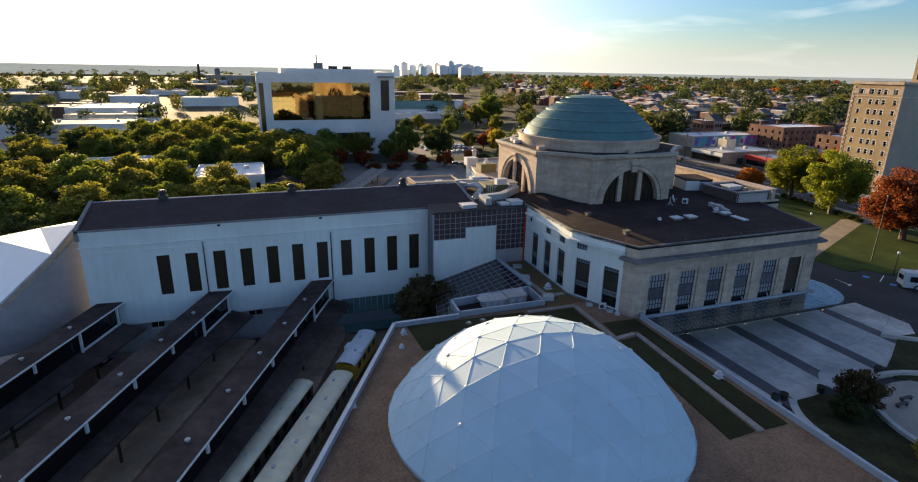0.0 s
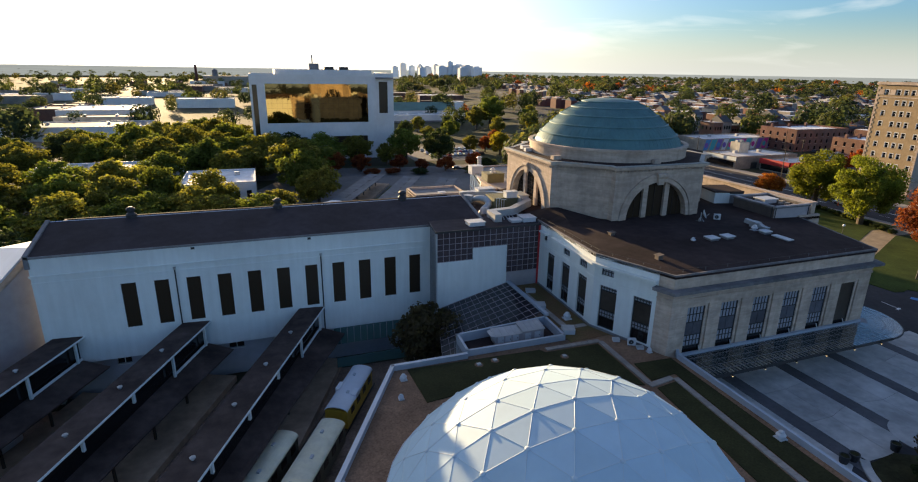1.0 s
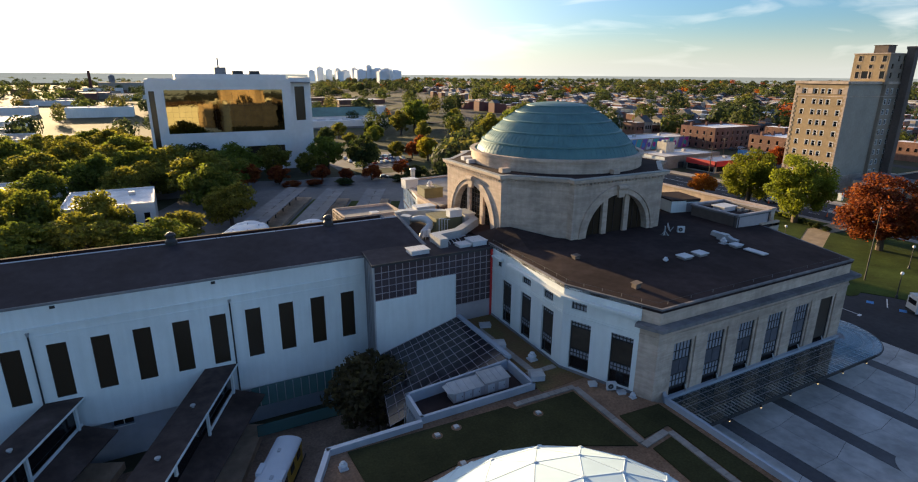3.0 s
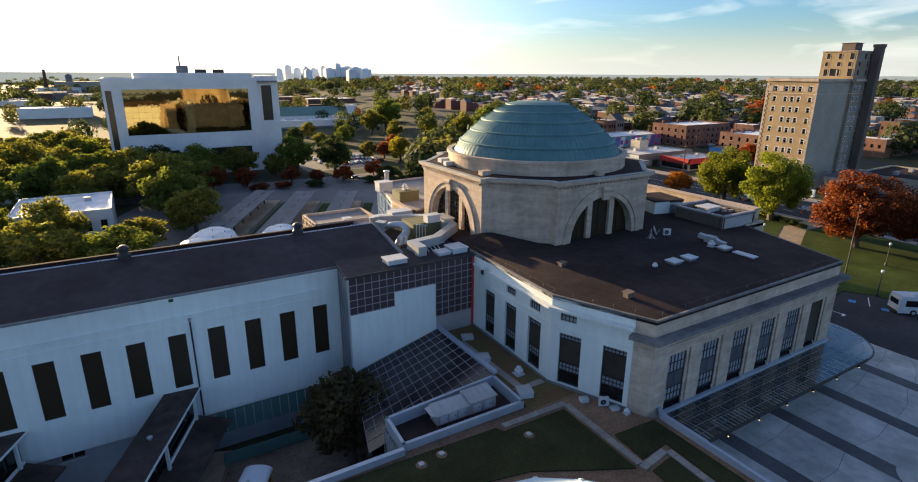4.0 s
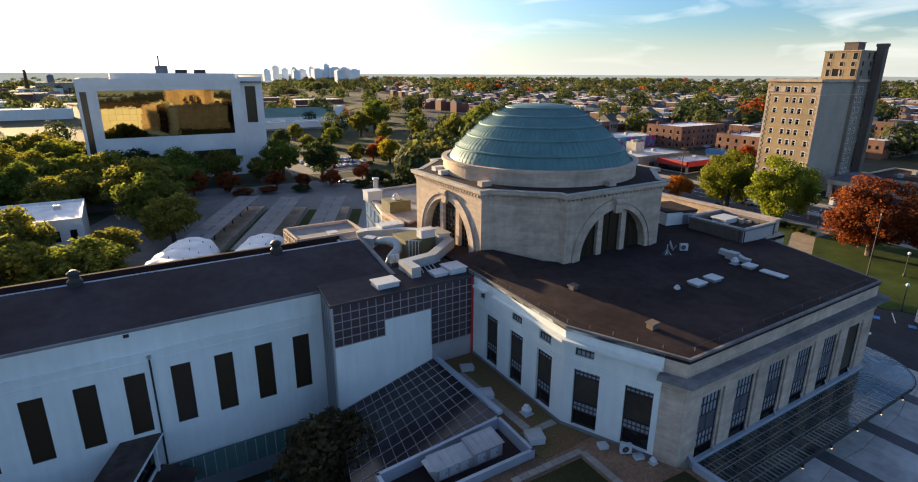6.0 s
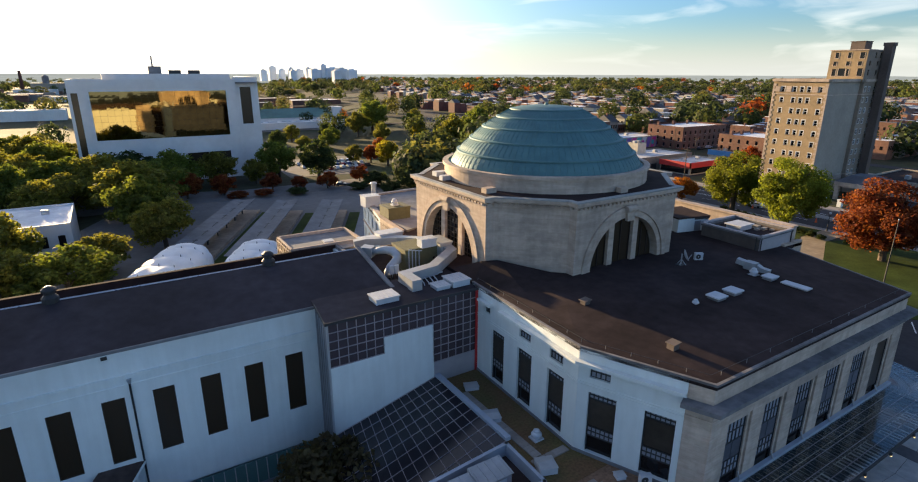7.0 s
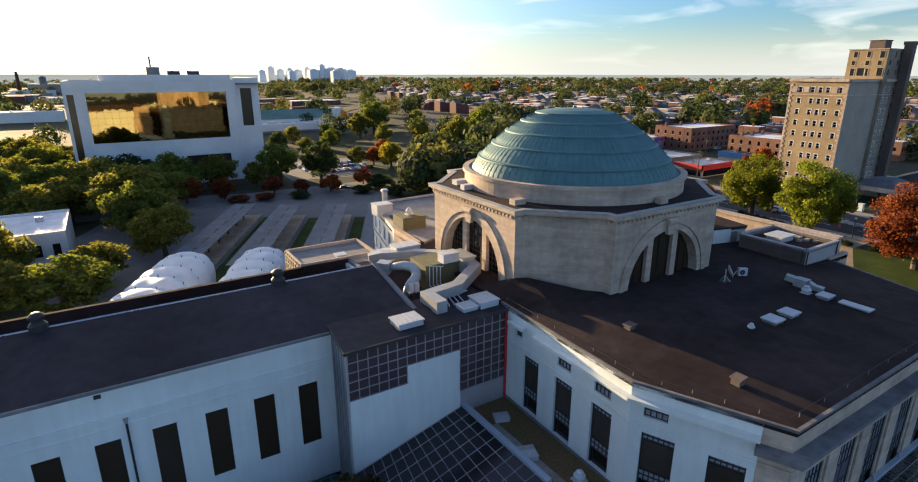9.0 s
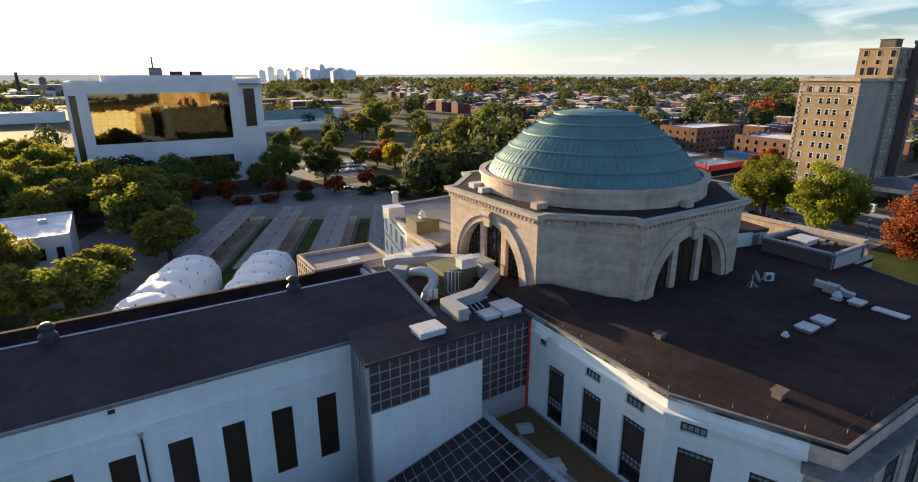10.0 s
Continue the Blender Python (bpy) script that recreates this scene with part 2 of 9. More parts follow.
M = {
    "white": surf("white_render", (0.705, 0.75, 0.74), 0.85, vary=0.08, grain=1.2, patch=0.10, bump=0.05, spec=0.2, streak=0.055),
    "stone": surf("limestone", (0.57, 0.455, 0.37), 0.85, vary=0.20, grain=1.6, patch=0.22, bump=0.25, spread=0.05, spec=0.25, streak=0.10, level=0.20),
    # darker and more mottled than the plain limestone
    "stone_dark": surf("dark_limestone", (0.155, 0.15, 0.155), 0.85, vary=0.35, grain=1.4, patch=0.35, bump=0.3),
    "roof": surf("bitumen_roof", (0.044, 0.031, 0.030), 0.95, vary=0.35, grain=1.0, patch=0.13, bump=0.1, spec=0.08),
    # roof bitumen again, with the sky's bluish cast put into its grey
    "roof_wing": surf("skylit_grey_bitumen", (0.050, 0.042, 0.048), 0.9, vary=0.3, grain=1.0, patch=0.11, bump=0.1, spec=0.12),
    "roof_grey": surf("grey_membrane", (0.20, 0.20, 0.21), 0.85, vary=0.3, grain=0.8, patch=0.15, bump=0.1),
    "copper": surf("weathered_copper", (0.076, 0.192, 0.205), 0.6, metal=0.08, vary=0.16, grain=0.9, patch=0.25, bump=0.05, tint=(0.090, 0.215, 0.222)),
    "copper_edge": surf("weathered_flashing", (0.34, 0.34, 0.32), 0.6, vary=0.3, grain=2.0, bump=0.1),
    # white panels with the skylit shade's blue put into their colour
    "dome_white": surf("dome_panel", (0.47, 0.62, 0.71), 0.65, vary=0.05, grain=1.0, patch=0.3, bump=0.03, spread=0.035, spec=0.2),
    "batten": surf("dome_batten", (0.54, 0.64, 0.70), 0.5, vary=0.12, grain=1.5, bump=0.02),
    "seam": surf("dome_seam", (0.38, 0.48, 0.57), 0.6, vary=0.15, bump=0),
    "gravel": surf("roof_gravel", (0.235, 0.140, 0.090), 0.95, vary=0.34, grain=5.0, speck=0.95, patch=0.12, bump=0.9, spec=0.2),
    "terrace": surf("mossy_gravel", (0.270, 0.155, 0.082), 0.95, vary=0.4, grain=4.5, speck=0.8, patch=0.22, bump=0.8, tint=(0.115, 0.105, 0.04), spec=0.15),
    "sedum": surf("sedum_roof", (0.040, 0.040, 0.017), 0.95, vary=0.25, grain=5.0, speck=0.8, patch=0.3, bump=0.9, spec=0.1),
    # ground cover made dark: the garden's shade is put into its colour
    "cover": surf("shaded_ground_cover", (0.050, 0.046, 0.022), 0.95, vary=0.4, grain=3.0, speck=0.7, patch=0.3, bump=0.9, spec=0.1),
    "grass": surf("lawn", (0.050, 0.074, 0.016), 0.95, vary=0.35, grain=2.5, patch=0.15, bump=0.5, spec=0.1),
    "field": surf("rough_ground", (0.095, 0.085, 0.06), 0.95, vary=0.45, grain=0.35, patch=0.012, bump=0.3, tint=(0.065, 0.078, 0.04), spec=0.1),
    "paver": surf("concrete_paver", (0.29, 0.26, 0.235), 0.9, vary=0.2, grain=3.0, bump=0.2, spread=0.12),
    "walkway": surf("worn_walkway", (0.36, 0.285, 0.20), 0.9, vary=0.25, grain=1.2, patch=0.15, bump=0.1, spec=0.2),
    "concrete": surf("plaza_concrete", (0.475, 0.455, 0.43), 0.85, vary=0.30, grain=0.8, patch=0.16, bump=0.08, spread=0.08),
    "dark_paver": surf("dark_paving", (0.11, 0.105, 0.11), 0.85, vary=0.25, grain=2.0, bump=0.1, spread=0.08),
    "asphalt": surf("asphalt", (0.050, 0.048, 0.052), 0.9, vary=0.3, grain=1.5, patch=0.06, bump=0.15, spec=0.2),
    "old_asphalt": surf("old_asphalt", (0.16, 0.15, 0.145), 0.9, vary=0.25, grain=0.9, patch=0.05, bump=0.15),
    "platform": surf("platform_concrete", (0.46, 0.325, 0.23), 0.9, vary=0.3, grain=1.0, patch=0.12, bump=0.15),
    "ballast": surf("ballast", (0.29, 0.195, 0.145), 0.95, vary=0.5, grain=4.0, patch=0.15, bump=0.8),
    "canopy_felt": surf("canopy_felt", (0.17, 0.17, 0.18), 0.85, vary=0.25, grain=0.9, patch=0.12, bump=0.1),
    "panel_grey": surf("grey_panel", (0.25, 0.26, 0.28), 0.7, vary=0.15, grain=1.0, patch=0.2, bump=0.05, streak=0.15),
    "glazing_bar": surf("mauve_glazing_bar", (0.37, 0.315, 0.325), 0.6, vary=0.12, grain=1.5, bump=0.03),
    "metal": surf("galvanised", (0.44, 0.45, 0.46), 0.5, metal=0.35, vary=0.18, grain=1.5, bump=0.05),
    "flashing": surf("bright_flashing", (0.62, 0.63, 0.64), 0.28, metal=0.9, vary=0.12, grain=2.0, bump=0.03),
    "metal_white": surf("white_metal", (0.52, 0.54, 0.57), 0.5, vary=0.12, grain=2.0, bump=0.03),
    "trim_blue": surf("coping_metal", (0.40, 0.45, 0.52), 0.45, metal=0.2, vary=0.12, grain=1.0, bump=0.02),
    "iron": surf("dark_iron", (0.03, 0.03, 0.032), 0.6, vary=0.3, grain=3.0, bump=0.1),
    "slate_panel": surf("slate_blue_panel", (0.085, 0.09, 0.11), 0.5, vary=0.3, grain=2.0, bump=0.05),
    "slate_dark": surf("dull_umber_frame", (0.040, 0.030, 0.026), 0.9, vary=0.3, grain=2.0, bump=0.1, spec=0.1),
    "bronze": surf("bronze_frame", (0.055, 0.042, 0.032), 0.5, metal=0.3, vary=0.3, grain=2.0, bump=0.1),
    "shed_roof": surf("shed_felt", (0.076, 0.056, 0.050), 0.92, vary=0.4, grain=1.0, patch=0.2, bump=0.12, spec=0.1),
    "car_roof": surf("coach_roof", (0.86, 0.80, 0.60), 0.6, vary=0.14, grain=0.9, patch=0.5, bump=0.05),
    "coach": surf("coach_side", (0.10, 0.085, 0.055), 0.6, vary=0.3, grain=1.0, bump=0.05),
    "yellow": surf("yellow_paint", (0.55, 0.33, 0.04), 0.5, vary=0.2, grain=1.5, bump=0.03),
    "red": surf("red_paint", (0.55, 0.03, 0.03), 0.5, vary=0.15, grain=1.5, bump=0.03),
    "brick": surf("brown_brick", (0.34, 0.245, 0.14), 0.9, vary=0.22, grain=1.5, patch=0.08, bump=0.15),
    "brick_grey": surf("grey_brick", (0.37, 0.325, 0.265), 0.9, vary=0.15, grain=1.5, patch=0.08, bump=0.15),
    # the hotel's brick again, with the side walls' shade put into its colour
    "brick_in_shade": surf("brick_in_shade", (0.30, 0.24, 0.185), 0.9, vary=0.2, grain=1.5, patch=0.08, bump=0.15),
    "brick_dark": surf("dark_brick", (0.13, 0.10, 0.085), 0.9, vary=0.25, grain=1.5, patch=0.08, bump=0.15),
    "brick_red": surf("red_brick", (0.17, 0.078, 0.058), 0.9, vary=0.3, grain=1.2, patch=0.15, bump=0.15, spread=0.35),
    "render_house": surf("painted_brick", (0.40, 0.36, 0.30), 0.85, vary=0.25, grain=1.0, bump=0.1, spread=0.45),
    "roof_light": surf("light_roof", (0.66, 0.66, 0.67), 0.8, vary=0.25, grain=0.8, patch=0.1, bump=0.05, spread=0.3),
    "roof_slate": surf("slate_roof", (0.10, 0.10, 0.11), 0.75, vary=0.3, grain=1.5, bump=0.15, spread=0.3),
    "cladding": surf("white_cladding", (0.70, 0.69, 0.68), 0.6, vary=0.10, grain=0.6, patch=0.08, bump=0.03),
    "ribbed": surf("ribbed_siding", (0.36, 0.33, 0.34), 0.6, vary=0.15, grain=1.0, bump=0.05),
    "sail": surf("white_roofing", (0.78, 0.80, 0.84), 0.5, vary=0.06, grain=0.5, bump=0.02),
    "fabric": surf("inflated_fabric", (0.80, 0.80, 0.80), 0.6, vary=0.08, grain=0.8, patch=0.3, bump=0.06),
    "green_roof": surf("green_metal_roof", (0.10, 0.21, 0.18), 0.6, vary=0.2, grain=1.0, bump=0.05),
    "pink": surf("magenta_paint", (0.55, 0.05, 0.30), 0.7, vary=0.1, bump=0.03),
    "teal": surf("teal_paint", (0.05, 0.40, 0.45), 0.7, vary=0.1, bump=0.03),
    "violet": surf("violet_paint", (0.22, 0.12, 0.45), 0.7, vary=0.1, bump=0.03),
    "awning_blue": surf("blue_paint", (0.06, 0.25, 0.55), 0.7, vary=0.1, bump=0.03),
    "bark": surf("bark", (0.10, 0.075, 0.055), 0.95, vary=0.4, grain=5.0, bump=0.6),
    "paint_line": surf("road_paint", (0.70, 0.70, 0.68), 0.8, vary=0.2, grain=4.0, bump=0.02),
    "olive_box": surf("olive_unit", (0.115, 0.11, 0.055), 0.7, vary=0.3, grain=1.5, bump=0.05),
    "rubber": surf("rubber", (0.02, 0.02, 0.02), 0.85, vary=0.2, bump=0.05),
    "orange": surf("orange_plastic", (0.70, 0.12, 0.03), 0.6, vary=0.1, bump=0.02),
    # skyline towers, with distance haze put into a paler base colour
    "far_tower": surf("haze_pale_tower", (0.72, 0.74, 0.76), 0.8, vary=0.15, grain=0.05, patch=0.01, bump=0, spread=0.2),
    "glass": glassy("dark_glass", (0.012, 0.011, 0.012), 0.06),
    # pale base colour stands in for the light seen in the panes
    "glass_lit": glassy("lit_window_glass", (0.30, 0.32, 0.36), 0.15),
    "glass_brown": glassy("bronze_glass", (0.040, 0.027, 0.017), 0.25),
    "glass_clear": glassy("clear_glass", (0.84, 0.90, 0.90), 0.05, through_light=1.0),
    "glass_green": glassy("green_glass", (0.10, 0.22, 0.22), 0.15, through_light=0.3),
    "glass_gold": glassy("gold_mirror_glass", (0.205, 0.17, 0.085), 0.03, metal=1.0, wave=0.012),
    "glass_deep": glassy("deep_tinted_glass", (0.020, 0.018, 0.022), 0.16),
    "mirror": glassy("solar_glass", (0.078, 0.056, 0.062), 0.09),
}


# woods lost in the distance; a faint glow is added in place of haze
hz = surf("far_woods_haze", (0.12, 0.15, 0.14), 1.0, vary=0.25, grain=0.02, patch=0.004, bump=0, spec=0.0)
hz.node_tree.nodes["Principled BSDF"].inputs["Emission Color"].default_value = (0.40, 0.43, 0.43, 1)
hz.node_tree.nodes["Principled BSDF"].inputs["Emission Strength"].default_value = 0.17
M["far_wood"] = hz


def leaf_mat(name, color, tint, glow=(1.60, 1.55, 0.85)):
    m = surf(name, color, 0.75, vary=0.35, grain=0.8, patch=0.35, bump=0, tint=tint, spread=0.16, island=0.28, spec=0.15)
    n, l = m.node_tree.nodes, m.node_tree.links
    p = n["Principled BSDF"]
    out = n["Material Output"]
    tr, mx = n.new("ShaderNodeBsdfTranslucent"), n.new("ShaderNodeMixShader")
    mx.inputs["Fac"].default_value = 0.5
    gain = n.new("ShaderNodeMixRGB")
    gain.blend_type = "MULTIPLY"
    gain.inputs["Fac"].default_value = 1.0
    gain.inputs["Color2"].default_value = (*glow, 1)
    l.new(p.inputs["Base Color"].links[0].from_socket, gain.inputs["Color1"])
    l.new(gain.outputs["Color"], tr.inputs["Color"])
    l.new(p.outputs["BSDF"], mx.inputs[1])
    l.new(tr.outputs["BSDF"], mx.inputs[2])
    l.new(mx.outputs["Shader"], out.inputs["Surface"])
    return m


LEAF = {
    "green": leaf_mat("green_leaves", (0.110, 0.142, 0.030), (0.160, 0.190, 0.042)),
    "dark": leaf_mat("dark_leaves", (0.042, 0.062, 0.028), (0.066, 0.088, 0.036)),
    "olive": leaf_mat("olive_leaves", (0.160, 0.165, 0.036), (0.215, 0.205, 0.048)),
    "yellow": leaf_mat("yellow_leaves", (0.23, 0.19, 0.022), (0.30, 0.25, 0.035)),
    "orange": leaf_mat("orange_leaves", (0.40, 0.12, 0.022), (0.46, 0.17, 0.03)),
    "bright": leaf_mat("fresh_green_leaves", (0.150, 0.185, 0.024), (0.205, 0.225, 0.034)),
    "russet": leaf_mat("deep_russet_leaves", (0.165, 0.040, 0.021), (0.22, 0.066, 0.026)),
    "umber": leaf_mat("umber_leaves", (0.105, 0.082, 0.048), (0.135, 0.105, 0.055)),
    # town leaves: backlight and haze are put into these duller greens
    "town_green": leaf_mat("hazed_green_leaves", (0.085, 0.108, 0.036), (0.115, 0.135, 0.045), (1.35, 1.30, 0.9)),
    "town_dark": leaf_mat("shaded_green_leaves", (0.044, 0.062, 0.032), (0.064, 0.083, 0.038), (1.35, 1.30, 0.9)),
    "town_olive": leaf_mat("hazed_olive_leaves", (0.130, 0.130, 0.042), (0.165, 0.155, 0.050), (1.35, 1.30, 0.9)),
    "red": leaf_mat("red_leaves", (0.26, 0.058, 0.022), (0.32, 0.085, 0.026)),
    "brown": leaf_mat("russet_leaves", (0.195, 0.050, 0.024), (0.25, 0.078, 0.030)),
}


# ---- building tools ----
class Geo:
    """Collects vertices and faces of one mesh."""

    def __init__(self):
        self.v, self.f, self.weld = [], [], False

    def add(self, verts, faces):
        k = len(self.v)
        self.v += [tuple(q) for q in verts]
        self.f += [tuple(k + i for i in face) for face in faces]
        return self

    def box(self, x0, y0, z0, x1, y1, z1):
        return self.prism([(x0, y0), (x1, y0), (x1, y1), (x0, y1)], z0, z1)

    def prism(self, poly, z0, z1):
        n = len(poly)
        tops = [z1] * n if isinstance(z1, (int, float)) else z1
        vs = [(x, y, z0) for x, y in poly] + [(x, y, z) for (x, y), z in zip(poly, tops)]
        fs = [tuple(range(n))[::-1], tuple(range(n, 2 * n))] + [(i, (i + 1) % n, n + (i + 1) % n, n + i) for i in range(n)]
        return self.add(vs, fs)

    def obox(self, cx, cy, ux, uy, length, width, z0, z1):
        """A box lying along (ux, uy)."""
        d = math.hypot(ux, uy)
        ux, uy = ux / d * length / 2, uy / d * length / 2
        wx, wy = -uy / length * width, ux / length * width
        return self.prism([(cx - ux + wx, cy - uy + wy), (cx - ux - wx, cy - uy - wy), (cx + ux - wx, cy + uy - wy), (cx + ux + wx, cy + uy + wy)], z0, z1)

    def cyl(self, x, y, z0, z1, r, n=12, r2=None):
        r2 = r if r2 is None else r2
        a = [2 * math.pi * i / n for i in range(n)]
        vs = [(x + r * math.cos(t), y + r * math.sin(t), z0) for t in a] + [(x + r2 * math.cos(t), y + r2 * math.sin(t), z1) for t in a]
        return self.add(vs, [tuple(range(n))[::-1], tuple(range(n, 2 * n))] + [(i, (i + 1) % n, n + (i + 1) % n, n + i) for i in range(n)])

    def tube(self, p, q, r, n=8, r2=None):
        p, q = Vector(p), Vector(q)
        d = (q - p).normalized()
        a = d.orthogonal().normalized()
        b = d.cross(a)
        r2 = r if r2 is None else r2
        vs = []
        for c, s in ((p, r), (q, r2)):
            vs += [c + s * (math.cos(2 * math.pi * i / n) * a + math.sin(2 * math.pi * i / n) * b) for i in range(n)]
        return self.add(vs, [tuple(range(n))[::-1], tuple(range(n, 2 * n))] + [(i, (i + 1) % n, n + (i + 1) % n, n + i) for i in range(n)])

    def lathe(self, x, y, profile, n=48):
        vs = [(x + r * math.cos(2 * math.pi * i / n), y + r * math.sin(2 * math.pi * i / n), z) for r, z in profile for i in range(n)]
        fs = [(k * n + i, k * n + (i + 1) % n, (k + 1) * n + (i + 1) % n, (k + 1) * n + i) for k in range(len(profile) - 1) for i in range(n)]
        return self.add(vs, fs)

    def slab(self, quad, thick):
        """A flat piece with the given corners, thickened downwards along its normal."""
        q = [Vector(c) for c in quad]
        nrm = (q[1] - q[0]).cross(q[2] - q[0]).normalized() * thick
        n = len(q)
        return self.add(q + [c - nrm for c in q], [tuple(range(n)), tuple(range(n, 2 * n))[::-1]] + [(i, n + i, n + (i + 1) % n, (i + 1) % n) for i in range(n)])

    def duct(self, path, w, h):
        """A square duct along a path of points, mitred at the bends."""
        q = [Vector(c) for c in path]
        n = len(q)
        dirs = [(b - a).normalized() for a, b in zip(q, q[1:])]
        side = dirs[0].cross(Vector((0, 0, 1)))
        if side.length < 0.1:
            flat = [d for d in dirs if math.hypot(d.x, d.y) > 0.1]
            side = flat[0].cross(Vector((0, 0, 1))) if flat else Vector((1, 0, 0))
        side.normalize()
        vs = []
        for i, c in enumerate(q):
            d0, d1 = dirs[max(0, i - 1)], dirs[min(n - 2, i)]
            nrm = (d0 + d1).normalized()
            if i:
                side = side - d0 * side.dot(d0)
                side.normalize()
            up = side.cross(d0)
            for a, b in ((-1, -1), (1, -1), (1, 1), (-1, 1)):
                off = side * (w / 2 * a) + up * (h / 2 * b)
                vs.append(c + off - d0 * (off.dot(nrm) / max(0.3, d0.dot(nrm))))
            # carry the section round the bend
            if 0 < i < n - 1:
                side = d0.rotation_difference(d1) @ side
        fs = [(0, 1, 2, 3), tuple(4 * n - 4 + k for k in (3, 2, 1, 0))]
        for i in range(n - 1):
            fs += [(4 * i + k, 4 * i + 4 + k, 4 * i + 4 + (k + 1) % 4, 4 * i + (k + 1) % 4) for k in range(4)]
        return self.add(vs, fs)

    def hose(self, path, radii, n=16):
        """A round duct along a path, with a radius at each point."""
        q = [Vector(c) for c in path]
        d = (q[1] - q[0]).normalized()
        a = d.orthogonal().normalized()
        vs = []
        for i, c in enumerate(q):
            e = (q[min(i + 1, len(q) - 1)] - q[max(i - 1, 0)]).normalized()
            a = d.rotation_difference(e) @ a
            d = e
            b = d.cross(a)
            vs += [c + radii[i] * (math.cos(2 * math.pi * k / n) * a + math.sin(2 * math.pi * k / n) * b) for k in range(n)]
        m = len(q)
        return self.add(vs, [tuple(range(n))[::-1], tuple(range((m - 1) * n, m * n))] + [(j * n + k, j * n + (k + 1) % n, (j + 1) * n + (k + 1) % n, (j + 1) * n + k) for j in range(m - 1) for k in range(n)])

    def wall(self, p, q, z0, z1, thick, holes=()):
        """A wall from p to q (its outer face on the right hand of the way), with rectangular openings (s0, s1, z0, z1) along it."""
        p, q = Vector(p), Vector(q)
        length = (q - p).length
        d = (q - p) / length
        inw = Vector((-d.y, d.x)) * thick
        ss = sorted({0.005, length - 0.005, *[s for h in holes for s in h[:2]]})
        zs = sorted({z0, z1, *[z for h in holes for z in h[2:]]})
        na, nz = len(ss) - 1, len(zs) - 1
        solid = lambda i, k: 0 <= i < na and 0 <= k < nz and not any(h[0] < (ss[i] + ss[i + 1]) / 2 < h[1] and h[2] < (zs[k] + zs[k + 1]) / 2 < h[3] for h in holes)
        index, vs, fs = {}, [], []

        def corner(i, k, back):
            key = (i, k, back)
            if key not in index:
                index[key] = len(vs)
                u = p + d * ss[i] + (inw if back else inw * 0)
                vs.append((u.x, u.y, zs[k]))
            return index[key]

        for i in range(na):
            for k in range(nz):
                if not solid(i, k):
                    continue
                ring_ = [(i, k), (i + 1, k), (i + 1, k + 1), (i, k + 1)]
                fs.append(tuple(corner(*c, 0) for c in ring_))
                fs.append(tuple(corner(*c, 1) for c in ring_[::-1]))
                for side, (di, dk) in enumerate(((0, -1), (1, 0), (0, 1), (-1, 0))):
                    if not solid(i + di, k + dk):
                        a, b = ring_[side], ring_[(side + 1) % 4]
                        fs.append((corner(*a, 0), corner(*a, 1), corner(*b, 1), corner(*b, 0)))
        return self.add(vs, fs)

    def wrap(self, pts, z0, z1, out, inn=0.0, close=False):
        """A mitred band along a way; out: how far it stands out on the right hand."""
        q = [Vector(p) for p in pts]
        n = len(q)
        offs = []
        for i in range(n):
            a = q[i] - q[i - 1] if i or close else q[1] - q[0]
            b = q[(i + 1) % n] - q[i] if i < n - 1 or close else q[-1] - q[-2]
            na, nb = Vector((a.y, -a.x)).normalized(), Vector((b.y, -b.x)).normalized()
            m = (na + nb).normalized()
            offs.append(m / max(0.35, m.dot(nb)))
        vs = []
        for c, o in zip(q, offs):
            for w, z in ((out, z0), (out, z1), (-inn, z1), (-inn, z0)):
                vs.append((c.x + o.x * w, c.y + o.y * w, z))
        fs = []
        for i in range(n if close else n - 1):
            j = (i + 1) % n
            fs += [(4 * i + k, 4 * j + k, 4 * j + (k + 1) % 4, 4 * i + (k + 1) % 4) for k in range(4)]
        if not close:
            fs += [(0, 1, 2, 3), (4 * n - 1, 4 * n - 2, 4 * n - 3, 4 * n - 4)]
        return self.add(vs, fs)

    def mesh(self, name, mat, smooth=False):
        me = bpy.data.meshes.new(name)
        me.from_pydata(self.v, [], self.f)
        bm = bmesh.new()
        bm.from_mesh(me)
        if self.weld:
            bmesh.ops.remove_doubles(bm, verts=bm.verts, dist=0.0005)
        bmesh.ops.recalc_face_normals(bm, faces=bm.faces)
        bm.to_mesh(me)
        bm.free()
        me.materials.append(mat)
        if smooth:
            me.shade_smooth()
        return me


def thing(name, label, category, at=(0, 0, 0), group="", kind=""):
    ob = tagged(new(name), label, category, group, kind)
    ob.empty_display_size = 0.5
    ob.matrix_basis = Matrix.Translation(at)
    return ob


def base_of(parent):
    m = Matrix.Identity(4)
    while parent:
        m = parent.matrix_basis @ m if not parent.parent else parent.matrix_parent_inverse @ parent.matrix_basis @ m
        parent = parent.parent
    return m


def part(name, geo, mat, parent=None, label="", smooth=False, kind=""):
    """One mesh in world places, linked under its thing or part."""
    me = geo.mesh(name, M[mat] if isinstance(mat, str) else mat, smooth)
    ob = tagged(new(name, me), label, "", "", kind)
    if parent:
        ob.parent = parent
        ob.matrix_parent_inverse = base_of(parent).inverted()
    return ob


